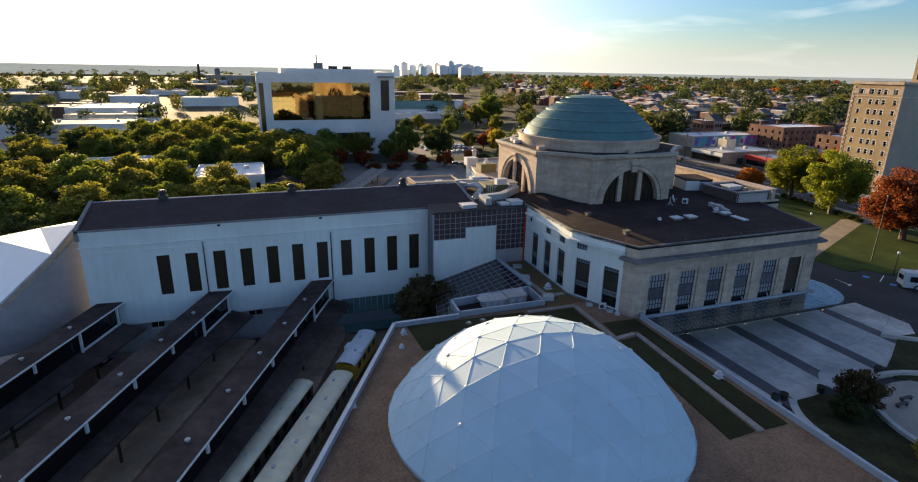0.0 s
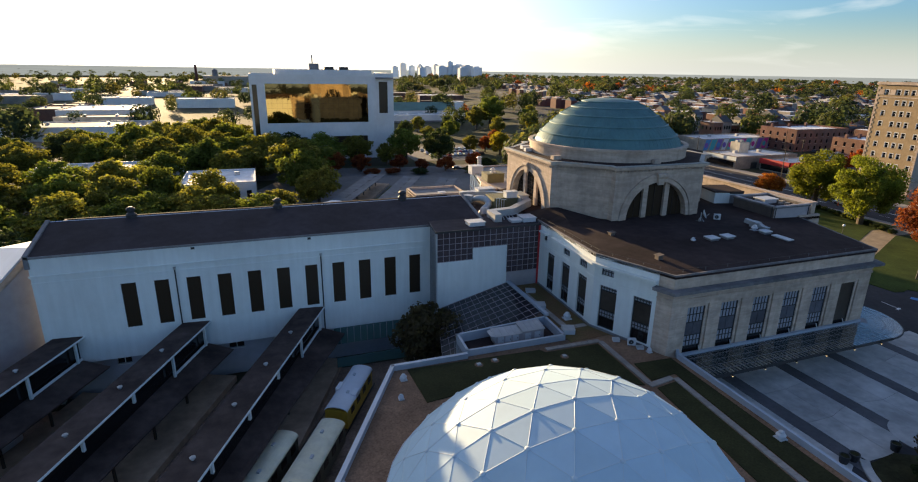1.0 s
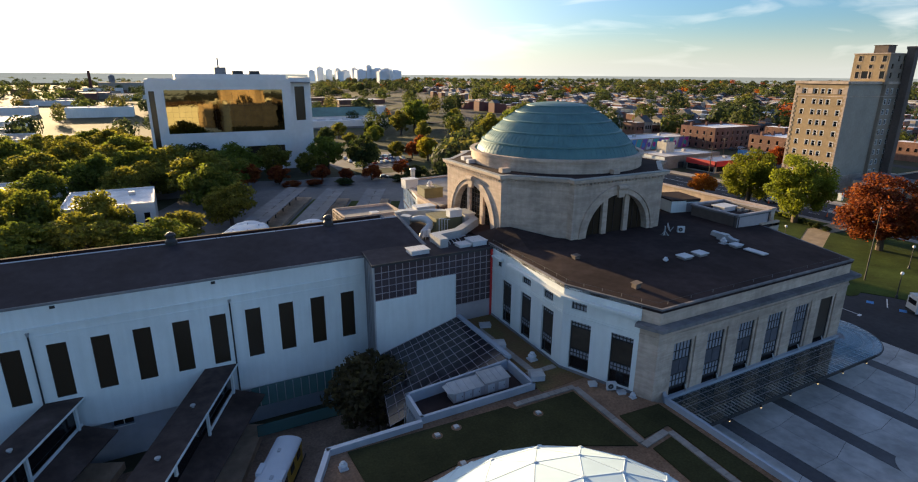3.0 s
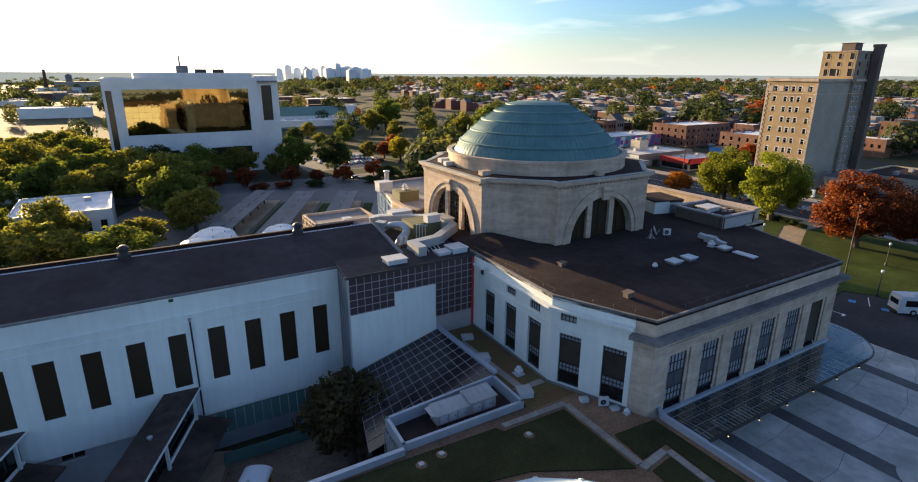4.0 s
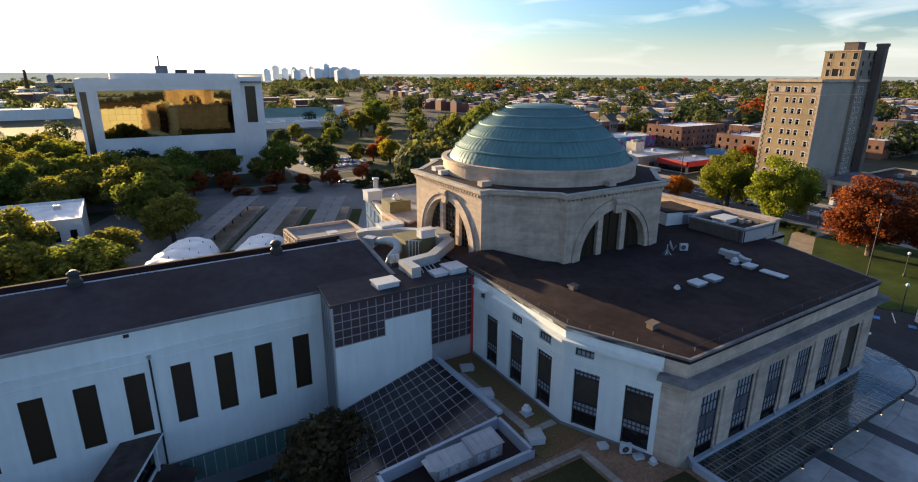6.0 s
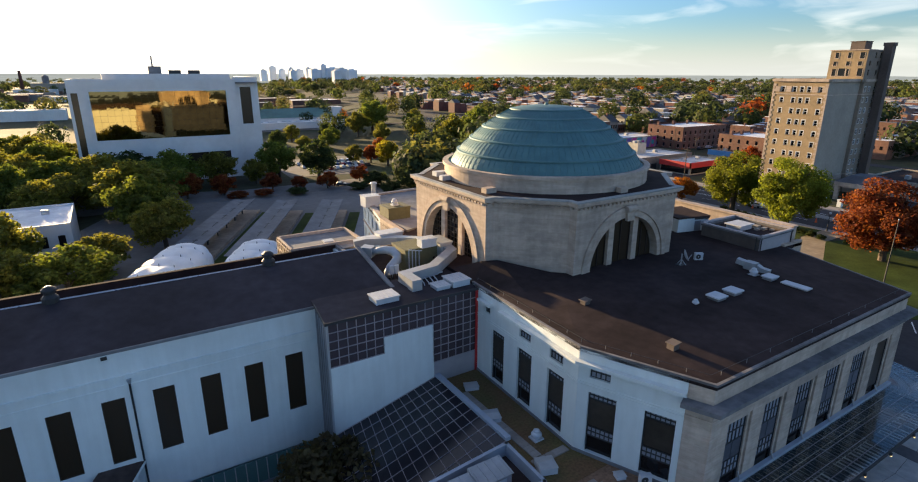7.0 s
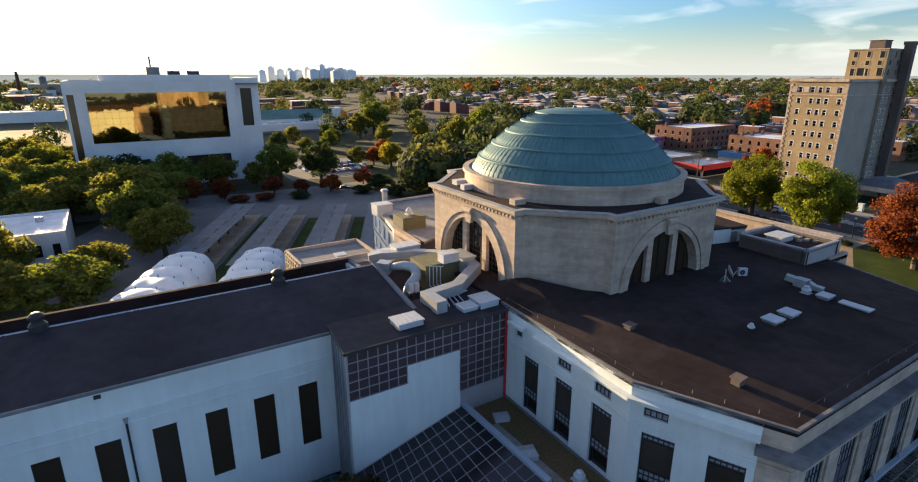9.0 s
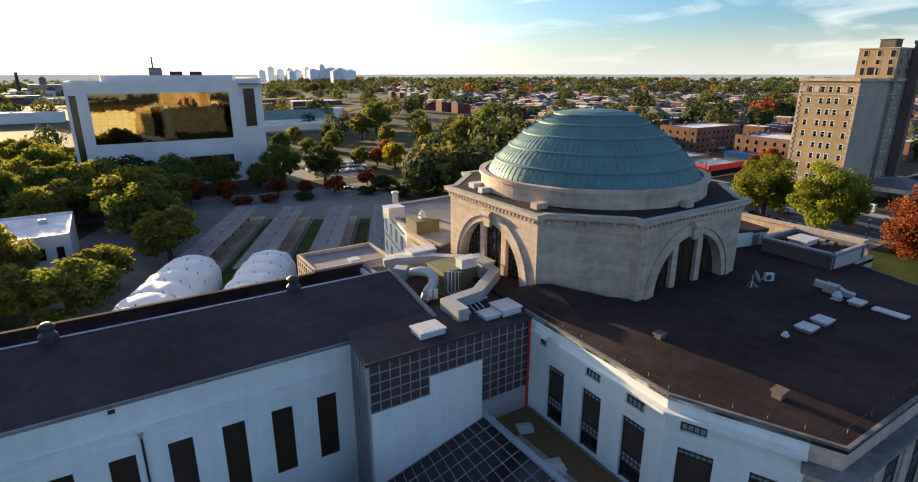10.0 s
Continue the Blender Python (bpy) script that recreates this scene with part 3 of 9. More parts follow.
def piece(name, me, parent, m):
    """One of many alike pieces that share a mesh, at the world pose m."""
    ob = new(name, me)
    ob.parent = parent
    ob.matrix_parent_inverse = base_of(parent).inverted()
    ob.matrix_basis = m
    return ob


def single(name, geo, mat, label, category, group="", kind="", smooth=False):
    """A thing that is one plain mesh."""
    return tagged(part(name, geo, mat, None, "", smooth), label, category, group, kind)


def on_wall(p, q):
    """Pose of a wall's own frame: x along it, y into it, z up."""
    p, q = Vector(p), Vector(q)
    d = (q - p).normalized()
    return Matrix(((d.x, -d.y, 0, p.x), (d.y, d.x, 0, p.y), (0, 0, 1, 0), (0, 0, 0, 1)))


# ---- ground ----
YARD, PLAZA, DECK = 0.0, 6.9, 11.0


def smooth(a, b, x):
    t = min(1.0, max(0.0, (x - a) / (b - a)))
    return t * t * (3 - 2 * t)


def ground_z(x, y):
    """The yard and the car park lie low; the plaza, the avenue and the town behind it a storey higher."""
    k = smooth(118, 160, y)
    return PLAZA * ((1 - k) * smooth(46.4, 47.0, x) + k * smooth(95, 150, x - max(0, y - 230) * 0.25))


def spaced(lo, hi, centre, first, grow):
    out, step, v = [], first, centre
    while v < hi:
        out.append(v)
        v += step
        step *= grow
    out.append(hi)
    step, v = first, centre - first
    while v > lo:
        out.append(v)
        v -= step
        step *= grow
    return sorted(out + [lo])


gx = sorted(set(spaced(-3300, 4700, 60, 6, 1.05) + [46.4, 47.0]))
gy = spaced(-600, 4850, 90, 6, 1.05)
geo = Geo()
geo.v = [(x, y, ground_z(x, y)) for y in gy for x in gx]
nx = len(gx)
geo.f = [(j * nx + i, j * nx + i + 1, (j + 1) * nx + i + 1, (j + 1) * nx + i) for j in range(len(gy) - 1) for i in range(nx - 1)]
single("ground", geo, "field", "dry grass and bare earth between streets and lots", "ground", kind="structure")

# the yard with its tracks, beside the sheds
TX, TY = 0.4415, 0.8973  # the way of the tracks
geo = Geo().prism([(-75, 20), (14, 20), (30, 62), (40, 84), (-60, 86), (-75, 60)], -0.3, 0.06)
single("yard", geo, "ballast", "dark ballast ground of the old track yard", "ground", kind="structure")


def along(x, y, s, w=0.0):
    """A point s metres along the tracks from (x, y), and w metres to their right."""
    return (x + TX * s + TY * w, y + TY * s - TX * w)


SX, SY = 0.392, 0.920  # the way of the platform sheds
VX, VY = 0.478, 0.8784  # the way of the sidings with the carriages


def shed_way(x, y, s, w=0.0):
    return (x + SX * s + SY * w, y + SY * s - SX * w)


def siding_way(x, y, s, w=0.0):
    return (x + VX * s + VY * w, y + VY * s - VX * w)


for k, (x, y) in enumerate(((-15.4, 66.5), (-0.3, 66.5), (-30.0, 66.5))):
    geo = Geo().obox(*shed_way(x, y, -6), SX, SY, 56, 5.0, -0.2, 0.9)
    single("platform_%d" % (k + 1), geo, "platform", "worn brown concrete platform under a shed", "platform", kind="structure")

# rails
rail_geo = Geo()
for x, y, way, ux, uy in ((1.4, 66.2, siding_way, VX, VY), (6.6, 66.85, siding_way, VX, VY), (-9.0, 66.5, shed_way, SX, SY), (-23.5, 66.5, shed_way, SX, SY)):
    for w in (-0.72, 0.72):
        rail_geo.obox(*way(x, y, -14, w), ux, uy, 56, 0.08, 0.06, 0.2)
single("track", rail_geo, "iron", "rusty steel rails in dark ballast", "track", kind="structure")

# ---- west wing ----
WX0, WX1, WY0, WY1 = -26.2, 33.0, 86.9, 103.6
EAVE = 20.5
wing = thing("museum_wing", "long white rendered museum wing with tall dark windows", "building", (0, 94, 0))
WIN_W, WIN_Z0, WIN_Z1 = 1.72, 9.82, 15.97
win_x = [-16.88 + 3.819 * i for i in range(11)]
low_holes = [(-19.1 - WX0, -17.4 - WX0, 4.1, 5.1), (-5.1 - WX0, -3.1 - WX0, 4.1, 5.1)]
holes = [(x - WX0, x + WIN_W - WX0, WIN_Z0, WIN_Z1) for x in win_x]
part("wall", Geo().wall((WX0, WY0), (WX1, WY0), 5.75, EAVE - 0.25, 0.6, holes), "white", wing)
part("wall", Geo().wall((WX1, WY0), (WX1, WY1), 0, 20.5, 0.5), "white", wing)
part("wall", Geo().wall((WX1, WY1), (WX0, WY1), 0, 19.0, 0.5), "white", wing)
part("wall", Geo().wall((WX0, WY1), (WX0, WY0), 0, EAVE - 0.25, 0.6), "white", wing)
part("lower_wall", Geo().wall((WX0, WY0 + 1.2), (WX1, WY0 + 1.2), 0, 6.1, 0.5, low_holes), "trim_blue", wing, "blue-grey lower wall set back under the wing")
part("soffit", Geo().box(WX0, WY0 + 0.02, 5.55, WX1 - 1, WY0 + 2, 5.75), "white", wing)
part("frieze", Geo().box(WX0 - 0.06, WY0 - 0.06, 17.0, 24.0, WY0 + 0.02, 17.12).box(WX0 - 0.10, WY0 - 0.10, 17.75, 24.0, WY0 + 0.02, 17.9).box(WX0 - 0.16, WY0 - 0.16, 17.9, 24.0, WY0 + 0.02, 18.06), "white", wing)
part("cornice", Geo().box(WX0 - 0.12, WY0 - 0.12, EAVE - 0.6, 24.0, WY0 + 0.02, EAVE - 0.25), "white", wing)
part("coping", Geo().box(WX0 - 0.2, WY0 - 0.2, EAVE - 0.25, WX1, WY0 + 0.35, EAVE + 0.02), "roof_grey", wing, "thin grey metal edge of the roof")
RY, RZ = 96.3, 22.45
part("roof_slope", Geo().slab([(WX0, WY0 - 0.15, EAVE), (WX1, WY0 - 0.15, EAVE), (WX1, RY, RZ), (WX0, RY, RZ)], 0.3), "roof_wing", wing, "dark bitumen roof slope")
part("flat_roof", Geo().box(WX0, RY, 19.7, WX1, WY1, 20.0), "roof", wing, "lower flat roof behind the ridge")
part("ridge_wall", Geo().box(WX0, RY, 20.0, WX1, RY + 0.2, RZ - 0.02), "roof", wing)
part("parapet", Geo().box(WX0, WY1, 19.0, WX1, WY1 + 0.35, 20.85).box(WX0, WY1 - 0.05, 20.85, WX1, WY1 + 0.42, 20.93), "roof", wing)
part("ridge_cap", Geo().slab([(WX0, RY - 0.16, RZ - 0.01), (WX1, RY - 0.16, RZ - 0.01), (WX1, RY, RZ + 0.07), (WX0, RY, RZ + 0.07)], 0.05), "flashing", wing, "thin bright metal ridge cap")
for x0, x1 in ((WX0 - 0.3, WX0 + 0.2), (WX1 - 0.15, WX1 + 0.3)):
    g = Geo()
    prof = [(WY0 - 0.2, EAVE + 0.22), (RY + 0.2, RZ + 0.25), (RY + 0.25, 20.9), (WY1 + 0.42, 20.9), (WY1 + 0.42, 19.0), (WY0 - 0.2, 19.0)]
    g.add([(x, y, z) for x in (x0, x1) for y, z in prof], [(0, 1, 2, 3, 4, 5), (11, 10, 9, 8, 7, 6)] + [(k, 6 + k, 6 + (k + 1) % 6, (k + 1) % 6) for k in range(6)])
    part("verge", g, "roof_grey", wing, "grey metal verge of the gable")
part("interior_floor", Geo().box(WX0 + 0.6, WY0 + 0.6, 9.2, WX1 - 0.6, WY1 - 0.6, 9.4), "platform", wing)
for x in win_x:
    w = part("window", Geo().box(x, WY0 + 0.12, WIN_Z0, x + WIN_W, WY0 + 0.16, WIN_Z1), "glass_brown", wing, "tall dark bronze window")
    part("frame", Geo().box(x, WY0 + 0.05, WIN_Z0, x + 0.06, WY0 + 0.12, WIN_Z1).box(x + WIN_W - 0.06, WY0 + 0.05, WIN_Z0, x + WIN_W, WY0 + 0.12, WIN_Z1).box(x + 0.06, WY0 + 0.05, WIN_Z1 - 0.06, x + WIN_W - 0.06, WY0 + 0.12, WIN_Z1).box(x + 0.06, WY0 + 0.05, WIN_Z0, x + WIN_W - 0.06, WY0 + 0.12, WIN_Z0 + 0.06), "bronze", w)
for a, b, z0, z1 in low_holes:
    w = part("window", Geo().box(WX0 + a, WY0 + 1.5, z0, WX0 + b, WY0 + 1.54, z1), "glass", wing)
    part("frame", Geo().box(WX0 + a - 0.08, WY0 + 1.12, z0 - 0.12, WX0 + b + 0.08, WY0 + 1.2, z0).box((2 * WX0 + a + b) / 2 - 0.04, WY0 + 1.4, z0, (2 * WX0 + a + b) / 2 + 0.04, WY0 + 1.5, z1), "white", w)
for x in (-10.45, 8.3):
    dp = part("downpipe", Geo().tube((x, WY0 - 0.12, 17.3), (x, WY0 - 0.12, 5.8), 0.085), "iron", wing)
    part("hopper", Geo().cyl(x, WY0 - 0.14, 17.2, 17.6, 0.10, 8, 0.2), "metal", dp)
for x in (-8.2, 6.65):
    part("vent_block", Geo().box(x, WY0 - 0.2, 19.82, x + 0.45, WY0 - 0.01, 20.12), "iron", wing)
for x in (-16.3, 3.25, 22.7):
    v = part("roof_vent", Geo().lathe(x, RY, [(0.70, RZ - 0.5), (0.70, RZ + 0.35), (0.45, RZ + 0.65), (0.45, RZ + 0.85), (0.62, RZ + 0.95), (0.62, RZ + 1.15), (0.3, RZ + 1.4), (0.01, RZ + 1.45)], 12), "iron", wing, "dark cast roof ventilator")
# the glazed ground floor near the tree
glz = part("glazing", Geo().box(9.4, WY0 - 0.5, 3.1, 24.0, WY0 - 0.35, 5.7), "glass_green", wing, "row of blue-green glass panes")
for i in range(15):
    part("mullion", Geo().box(9.4 + i, WY0 - 0.58, 3.1, 9.48 + i, WY0 - 0.5, 5.7), "metal", glz)
part("glazing", Geo().box(9.4, WY0 - 3.5, 0.9, 24.2, WY0 - 3.35, 2.4), "glass_green", wing, "low blue-green glass screen")

# ---- glazed connector ----
CX0, CX1, CY0, CTOP = 24.05, 40.72, 81.95, 20.72
RET = 0.55  # how far its return runs east towards the wing
conn = thing("glass_connector", "glazed link of dark panes above a blank white wall", "building", (32, 85, 0))
part("wall", Geo().prism([(CX0 + 0.16, CY0), (35.25, CY0), (35.25, CY0 + 0.35), (CX0 + 0.16, CY0 + 0.35)], 5.0, 16.05).box(29.72, CY0, 16.05, 35.25, CY0 + 0.35, 17.82), "white", conn, "blank white stepped wall")
part("roof", Geo().prism([(CX0 - 0.15, CY0 - 0.15), (CX1 + 0.05, CY0 - 0.15), (CX1 + 0.05, 88.6), (CX0 + RET - 0.05, 88.6), (CX0 + RET - 0.12, WY0)], CTOP - 0.2, CTOP + 0.02), "roof_wing", conn)
part("roof_edge", Geo().box(CX0 - 0.2, CY0 - 0.2, CTOP - 0.2, CX1 + 0.05, CY0 - 0.13, CTOP + 0.1).prism([(CX0 - 0.2, CY0 - 0.13), (CX0 - 0.13, CY0 - 0.13), (CX0 + RET - 0.1, WY0 - 0.3), (CX0 + RET - 0.17, WY0 - 0.3)], CTOP - 0.2, CTOP + 0.1), "iron", conn)
part("interior_wall", Geo().box(24.9, CY0 + 3.3, 5, CX1, CY0 + 3.5, CTOP - 0.2), "roof_grey", conn)
part("interior_floor", Geo().box(24.9, CY0 + 0.4, 14.0, CX1, CY0 + 3.3, 14.2), "platform", conn)
part("corner_panel", Geo().box(CX0, CY0 - 0.02, 5.0, CX0 + 0.16, CY0 + 0.2, CTOP - 0.2), "metal", conn)
part("base_panel", Geo().box(35.25, CY0 + 0.02, DECK, CX1, CY0 + 0.2, 13.42), "ribbed", conn, "grey lower panels of the glazing")
part("red_edge", Geo().box(CX1 - 0.34, CY0 - 0.14, DECK, CX1 - 0.08, CY0 - 0.01, CTOP + 0.05), "red", conn, "narrow red edge where the link meets the old wall")
pane_w, pane_h = 0.917, 0.888
pane_me = Geo().box(0.03, 0, 0.03, pane_w - 0.03, 0.03, pane_h - 0.03).mesh("pane", M["mirror"])
cells = []
for i in range(18):
    x = CX0 + 0.16 + i * pane_w
    for j in range(10):
        z = CTOP - 0.2 - (j + 1) * pane_h
        xm = x + pane_w / 2
        low = 16.05 if xm < 29.72 else (17.82 if xm < 35.25 else 13.4)
        if z > low - 0.3 and x + pane_w < CX1 + 0.3:
            cells.append((x, z))
            piece("pane", pane_me, conn, pose(x, CY0 + 0.12, z))
xs, zs = sorted({c[0] for c in cells}), sorted({c[1] for c in cells})
geo = Geo()
for x in xs:
    geo.box(x - 0.028, CY0, min(z for a, z in cells if a == x), x + 0.028, CY0 + 0.12, CTOP - 0.2)
for z in zs:
    row = [a for a, b in cells if b == z]
    geo.box(min(row), CY0 + 0.003, z - 0.028, max(row) + pane_w, CY0 + 0.117, z + 0.028)
part("window_frame", geo, "glazing_bar", conn, "pale mauve metal glazing bars", kind="stuff")
# the plain panelled return towards the wing
ret = part("return_wall", Geo().prism([(CX0, CY0 + 0.2), (CX0 + 0.2, CY0 + 0.2), (CX0 + 0.2 + RET, WY0 - 0.02), (CX0 + RET, WY0 - 0.02)], 0.0, CTOP - 0.2), "panel_grey", conn, "plain grey panelled side wall")
for i in range(1, 5):
    y, x = CY0 + 0.2 + i * 0.95, CX0 + RET * i * 0.19
    part("joint_strip", Geo().box(x - 0.03, y - 0.03, 5.0, x + 0.02, y + 0.03, CTOP - 0.25), "roof_grey", ret)
hatches = [(29.6, 83.2, 2.45, 1.9, 0.5), (36.5, 83.3, 1.6, 1.5, 0.32), (38.35, 83.1, 2.1, 2.2, 0.6)]
for x, y, w, d, h in hatches:
    hat = thing("roof_hatch", "low white metal housing with louvred top on the roof", "roof vent", (x + w / 2, y + d / 2, CTOP), "white roof housings")
    part("housing", Geo().box(x, y, CTOP, x + w, y + d, CTOP + h).box(x - 0.1, y - 0.1, CTOP + h, x + w + 0.1, y + d + 0.1, CTOP + h + 0.12), "metal_white", hat)
    for i in range(4):
        part("slat", Geo().box(x + w * (0.14 + 0.2 * i), y + 0.15, CTOP + h + 0.12, x + w * (0.18 + 0.2 * i), y + d - 0.15, CTOP + h + 0.16), "metal_white", hat)

# ---- station headhouse ----
STOP = 21.0
A, B, C, D, E = (40.7, 83.0), (40.15, 66.2), (44.3, 56.6), (77.2, 56.6), (82.0, 71.5)
head = thing("station_headhouse", "old station building with white rendered flank and pale limestone front", "building", (60, 80, 0))
# white flank, three bays
tall = lambda s, w: (s, s + w, DECK + 0.35, 17.15)
flank = [tall(83 - 79.15, 2.25), tall(83 - 74.65, 2.25), tall(83 - 70.1, 2.25), (83 - 80.5, 83 - 79.5, 18.55, 19.75), (83 - 74.4, 83 - 72.65, 18.35, 19.5), (83 - 69.9, 83 - 68.1, 18.25, 19.45)]
cham = [tall(1.0, 2.4), tall(5.65, 2.4), (1.0, 2.75, 18.5, 19.55)]
part("wall", Geo().wall(A, B, 0, STOP - 0.15, 0.6, flank), "white", head)
mid = (Vector(B) * (1 - 8.55 / 10.46) + Vector(C) * (8.55 / 10.46))
part("wall", Geo().wall(B, mid, 0, STOP - 0.15, 0.6, cham), "white", head)
part("corner_pier", Geo().wall(mid, C, 0, 18.4, 0.9).wall((C[0] - 0.02, C[1] - 0.06), (46.4, C[1] - 0.06), 0, 18.38, 0.66), "stone", head, "pale limestone corner pier")
part("base_course", Geo().wall((A[0] - 0.08, A[1]), (B[0] - 0.08, B[1]), DECK, DECK + 0.3, 0.3).wall((B[0] - 0.07, B[1] - 0.03), (mid.x - 0.07, mid.y - 0.03), DECK, DECK + 0.3, 0.3), "roof_grey", head)


def ledge(geo, p, q, z0, z1, out):
    p, q = Vector(p), Vector(q)
    d = (q - p).normalized()
    o = Vector((d.y, -d.x)) * out
    return geo.prism([(p.x + o.x, p.y + o.y), (q.x + o.x, q.y + o.y), (q.x, q.y), (p.x, p.y)], z0, z1)


part("ledge", Geo().wrap([Vector(A).lerp(Vector(B), 1.8 / 16.8), Vector(A).lerp(Vector(B), 4.0 / 16.8)], 19.62, 19.9, 0.55), "white", head, "projecting white drip ledge")
part("ledge", Geo().wrap([Vector(A).lerp(Vector(B), 5.6 / 16.8), B, mid], 19.62, 19.9, 0.55), "white", head, "projecting white drip ledge")
for z in (17.6, 17.85):
    part("string_course", Geo().wrap([A, B, mid], z, z + 0.1, 0.06), "white", head)
part("roof_edge", Geo().wrap([A, B, C, D, E], STOP - 0.12, STOP + 0.08, 0.05, 0.2), "stone_dark", head, "thin dark edge of the roof")
part("roof_cable", Geo().wrap([Vector(A) + Vector((0.7, 0)), Vector(B) + Vector((0.75, 0.1)), Vector(C) + Vector((0.5, 0.9)), Vector(D) + Vector((-0.6, 0.8))], STOP + 0.30, STOP + 0.33, 0.015, 0.015), "iron", head, "thin lightning cable along the roof edge")
for i in range(22):
    q = Vector(A).lerp(Vector(B), i / 7.0) + Vector((0.7, 0)) if i < 7 else (Vector(B).lerp(Vector(C), (i - 7) / 5.0) + Vector((0.6, 0.5)) if i < 12 else Vector(C).lerp(Vector(D), (i - 11.5) / 10.0) + Vector((0, 0.8)))
    part("cable_peg", Geo().tube((q.x, q.y, STOP), (q.x, q.y, STOP + 0.34), 0.03, 5), "stone_dark", head)
# stone front, six bays
bays = [2.28 + 5.03 * i for i in range(6)]
front = [(s, s + 3.3, 9.0, 17.0) for s in bays]
part("wall", Geo().wall(C, D, 0, 18.4, 0.75, front), "stone", head, "pale limestone front with tall window bays")
lead = mid.lerp(Vector(C), -0.12)
part("architrave", Geo().wrap([mid, C, D, E], 17.75, 18.0, 0.1), "stone", head)
part("frieze", Geo().wrap([mid, C, D, E], 18.38, 18.75, 0.06, 0.6), "stone", head)
part("cornice", Geo().wrap([lead, C, D, E], 18.75, 18.95, 0.5, 0.6), "stone_dark", head, "dark projecting cornice")
part("cornice", Geo().wrap([lead, C, D, E], 18.95, 19.3, 0.95, 0.6), "stone_dark", head, "dark projecting cornice")
part("parapet", Geo().wrap([mid, C, D, E], 19.3, STOP - 0.12, -0.1, 0.6), "stone", head)
part("wall", Geo().wall(D, E, 0, 18.4, 0.7), "stone", head)
part("wall", Geo().wall(E, (82.0, 72.4), 0, 18.4, 0.7), "stone", head)
# roof: a flat top that falls a little towards its edges
SYM = lambda p: (p[0], 186.2 - p[1])
NA, NB, NC = (42.0, 103.2), (42.6, 111.0), (46.5, 127.0)
outline = [A, B, C, D, E, (84.5, 72.0), (86.4, 72.0), (86.4, 114.2), (84.5, 114.2), SYM(E), SYM(D), NC, NB, NA]
centre = Vector((58.7, 93.1))
inner = [Vector(p).lerp(centre, 0.28) for p in outline]
n = len(outline)
geo = Geo().add([(x, y, STOP) for x, y in outline] + [(p.x, p.y, STOP + 0.3) for p in inner] + [(x, y, STOP - 0.4) for x, y in outline],
                [(i, (i + 1) % n, n + (i + 1) % n, n + i) for i in range(n)] + [tuple(range(n, 2 * n))] + [tuple(range(2 * n, 3 * n))[::-1]] + [(i, 2 * n + i, 2 * n + (i + 1) % n, (i + 1) % n) for i in range(n)])
part("roof", geo, "roof", head, "dark patched bitumen roof")
part("wall", Geo().wall(SYM(D), NC, 0, STOP + 0.55, 0.6), "stone", head)
part("wall", Geo().wall(NB, NA, 0, STOP + 0.55, 0.6), "stone", head)
bw = [(1.2, 2.7, 17.9, 20.0), (4.9, 6.4, 17.9, 20.0), (8.6, 10.1, 17.9, 20.0), (12.3, 13.8, 17.9, 20.0), (1.2, 2.7, 14.6, 16.4), (4.9, 6.4, 14.6, 16.4)]
# white like the flank; its paleness stands in for sunlight on the wall
part("wall", Geo().wall(NC, NB, 0, STOP + 0.55, 0.6, bw), "white", head, "white back wall with square windows, sunlight in its colour")
part("string_course", Geo().wrap([NC, NB, NA], 17.2, 17.45, 0.12), "stone", head)
part("parapet_coping", Geo().wrap([SYM(D), NC, NB, NA], STOP + 0.55, STOP + 0.68, 0.1, 0.7), "stone", head)
for h in bw:
    m = on_wall(NC, NB)
    g = Geo().box(h[0], 0.3, h[2], h[1], 0.34, h[3])
    g.v = [tuple(m @ Vector(v)) for v in g.v]
    w = part("window", g, "glass", head)
    g = Geo().box((h[0] + h[1]) / 2 - 0.05, 0.22, h[2], (h[0] + h[1]) / 2 + 0.05, 0.29, h[3]).box(h[0], 0.22, (h[2] + h[3]) / 2 - 0.05, h[1], 0.28, (h[2] + h[3]) / 2 + 0.05)
    g.v = [tuple(m @ Vector(v)) for v in g.v]
    part("muntin_grid", g, "iron", w)
part("roof", Geo().prism([(43.4, 103.6), (56, 108.5), (76, 112), (77, 129), (47.2, 126.4), (43.3, 110.8)], STOP + 0.1, STOP + 0.4), "roof_grey", head, "grey membrane roof at the back")
part("front_block", Geo().wall((86.4, 73.0), (86.4, 114.2), 0, 22.85, 0.9).wall((86.4, 114.2), (84.5, 114.2), 0, 22.6, 0.6).wall((82.0, 72), (86.4, 72), 0, STOP + 0.3, 0.6), "stone", head, "pale parapet wall towards the avenue")
part("coping", Geo().box(85.3, 72.9, 22.85, 86.55, 114.4, 23.1), "stone", head)


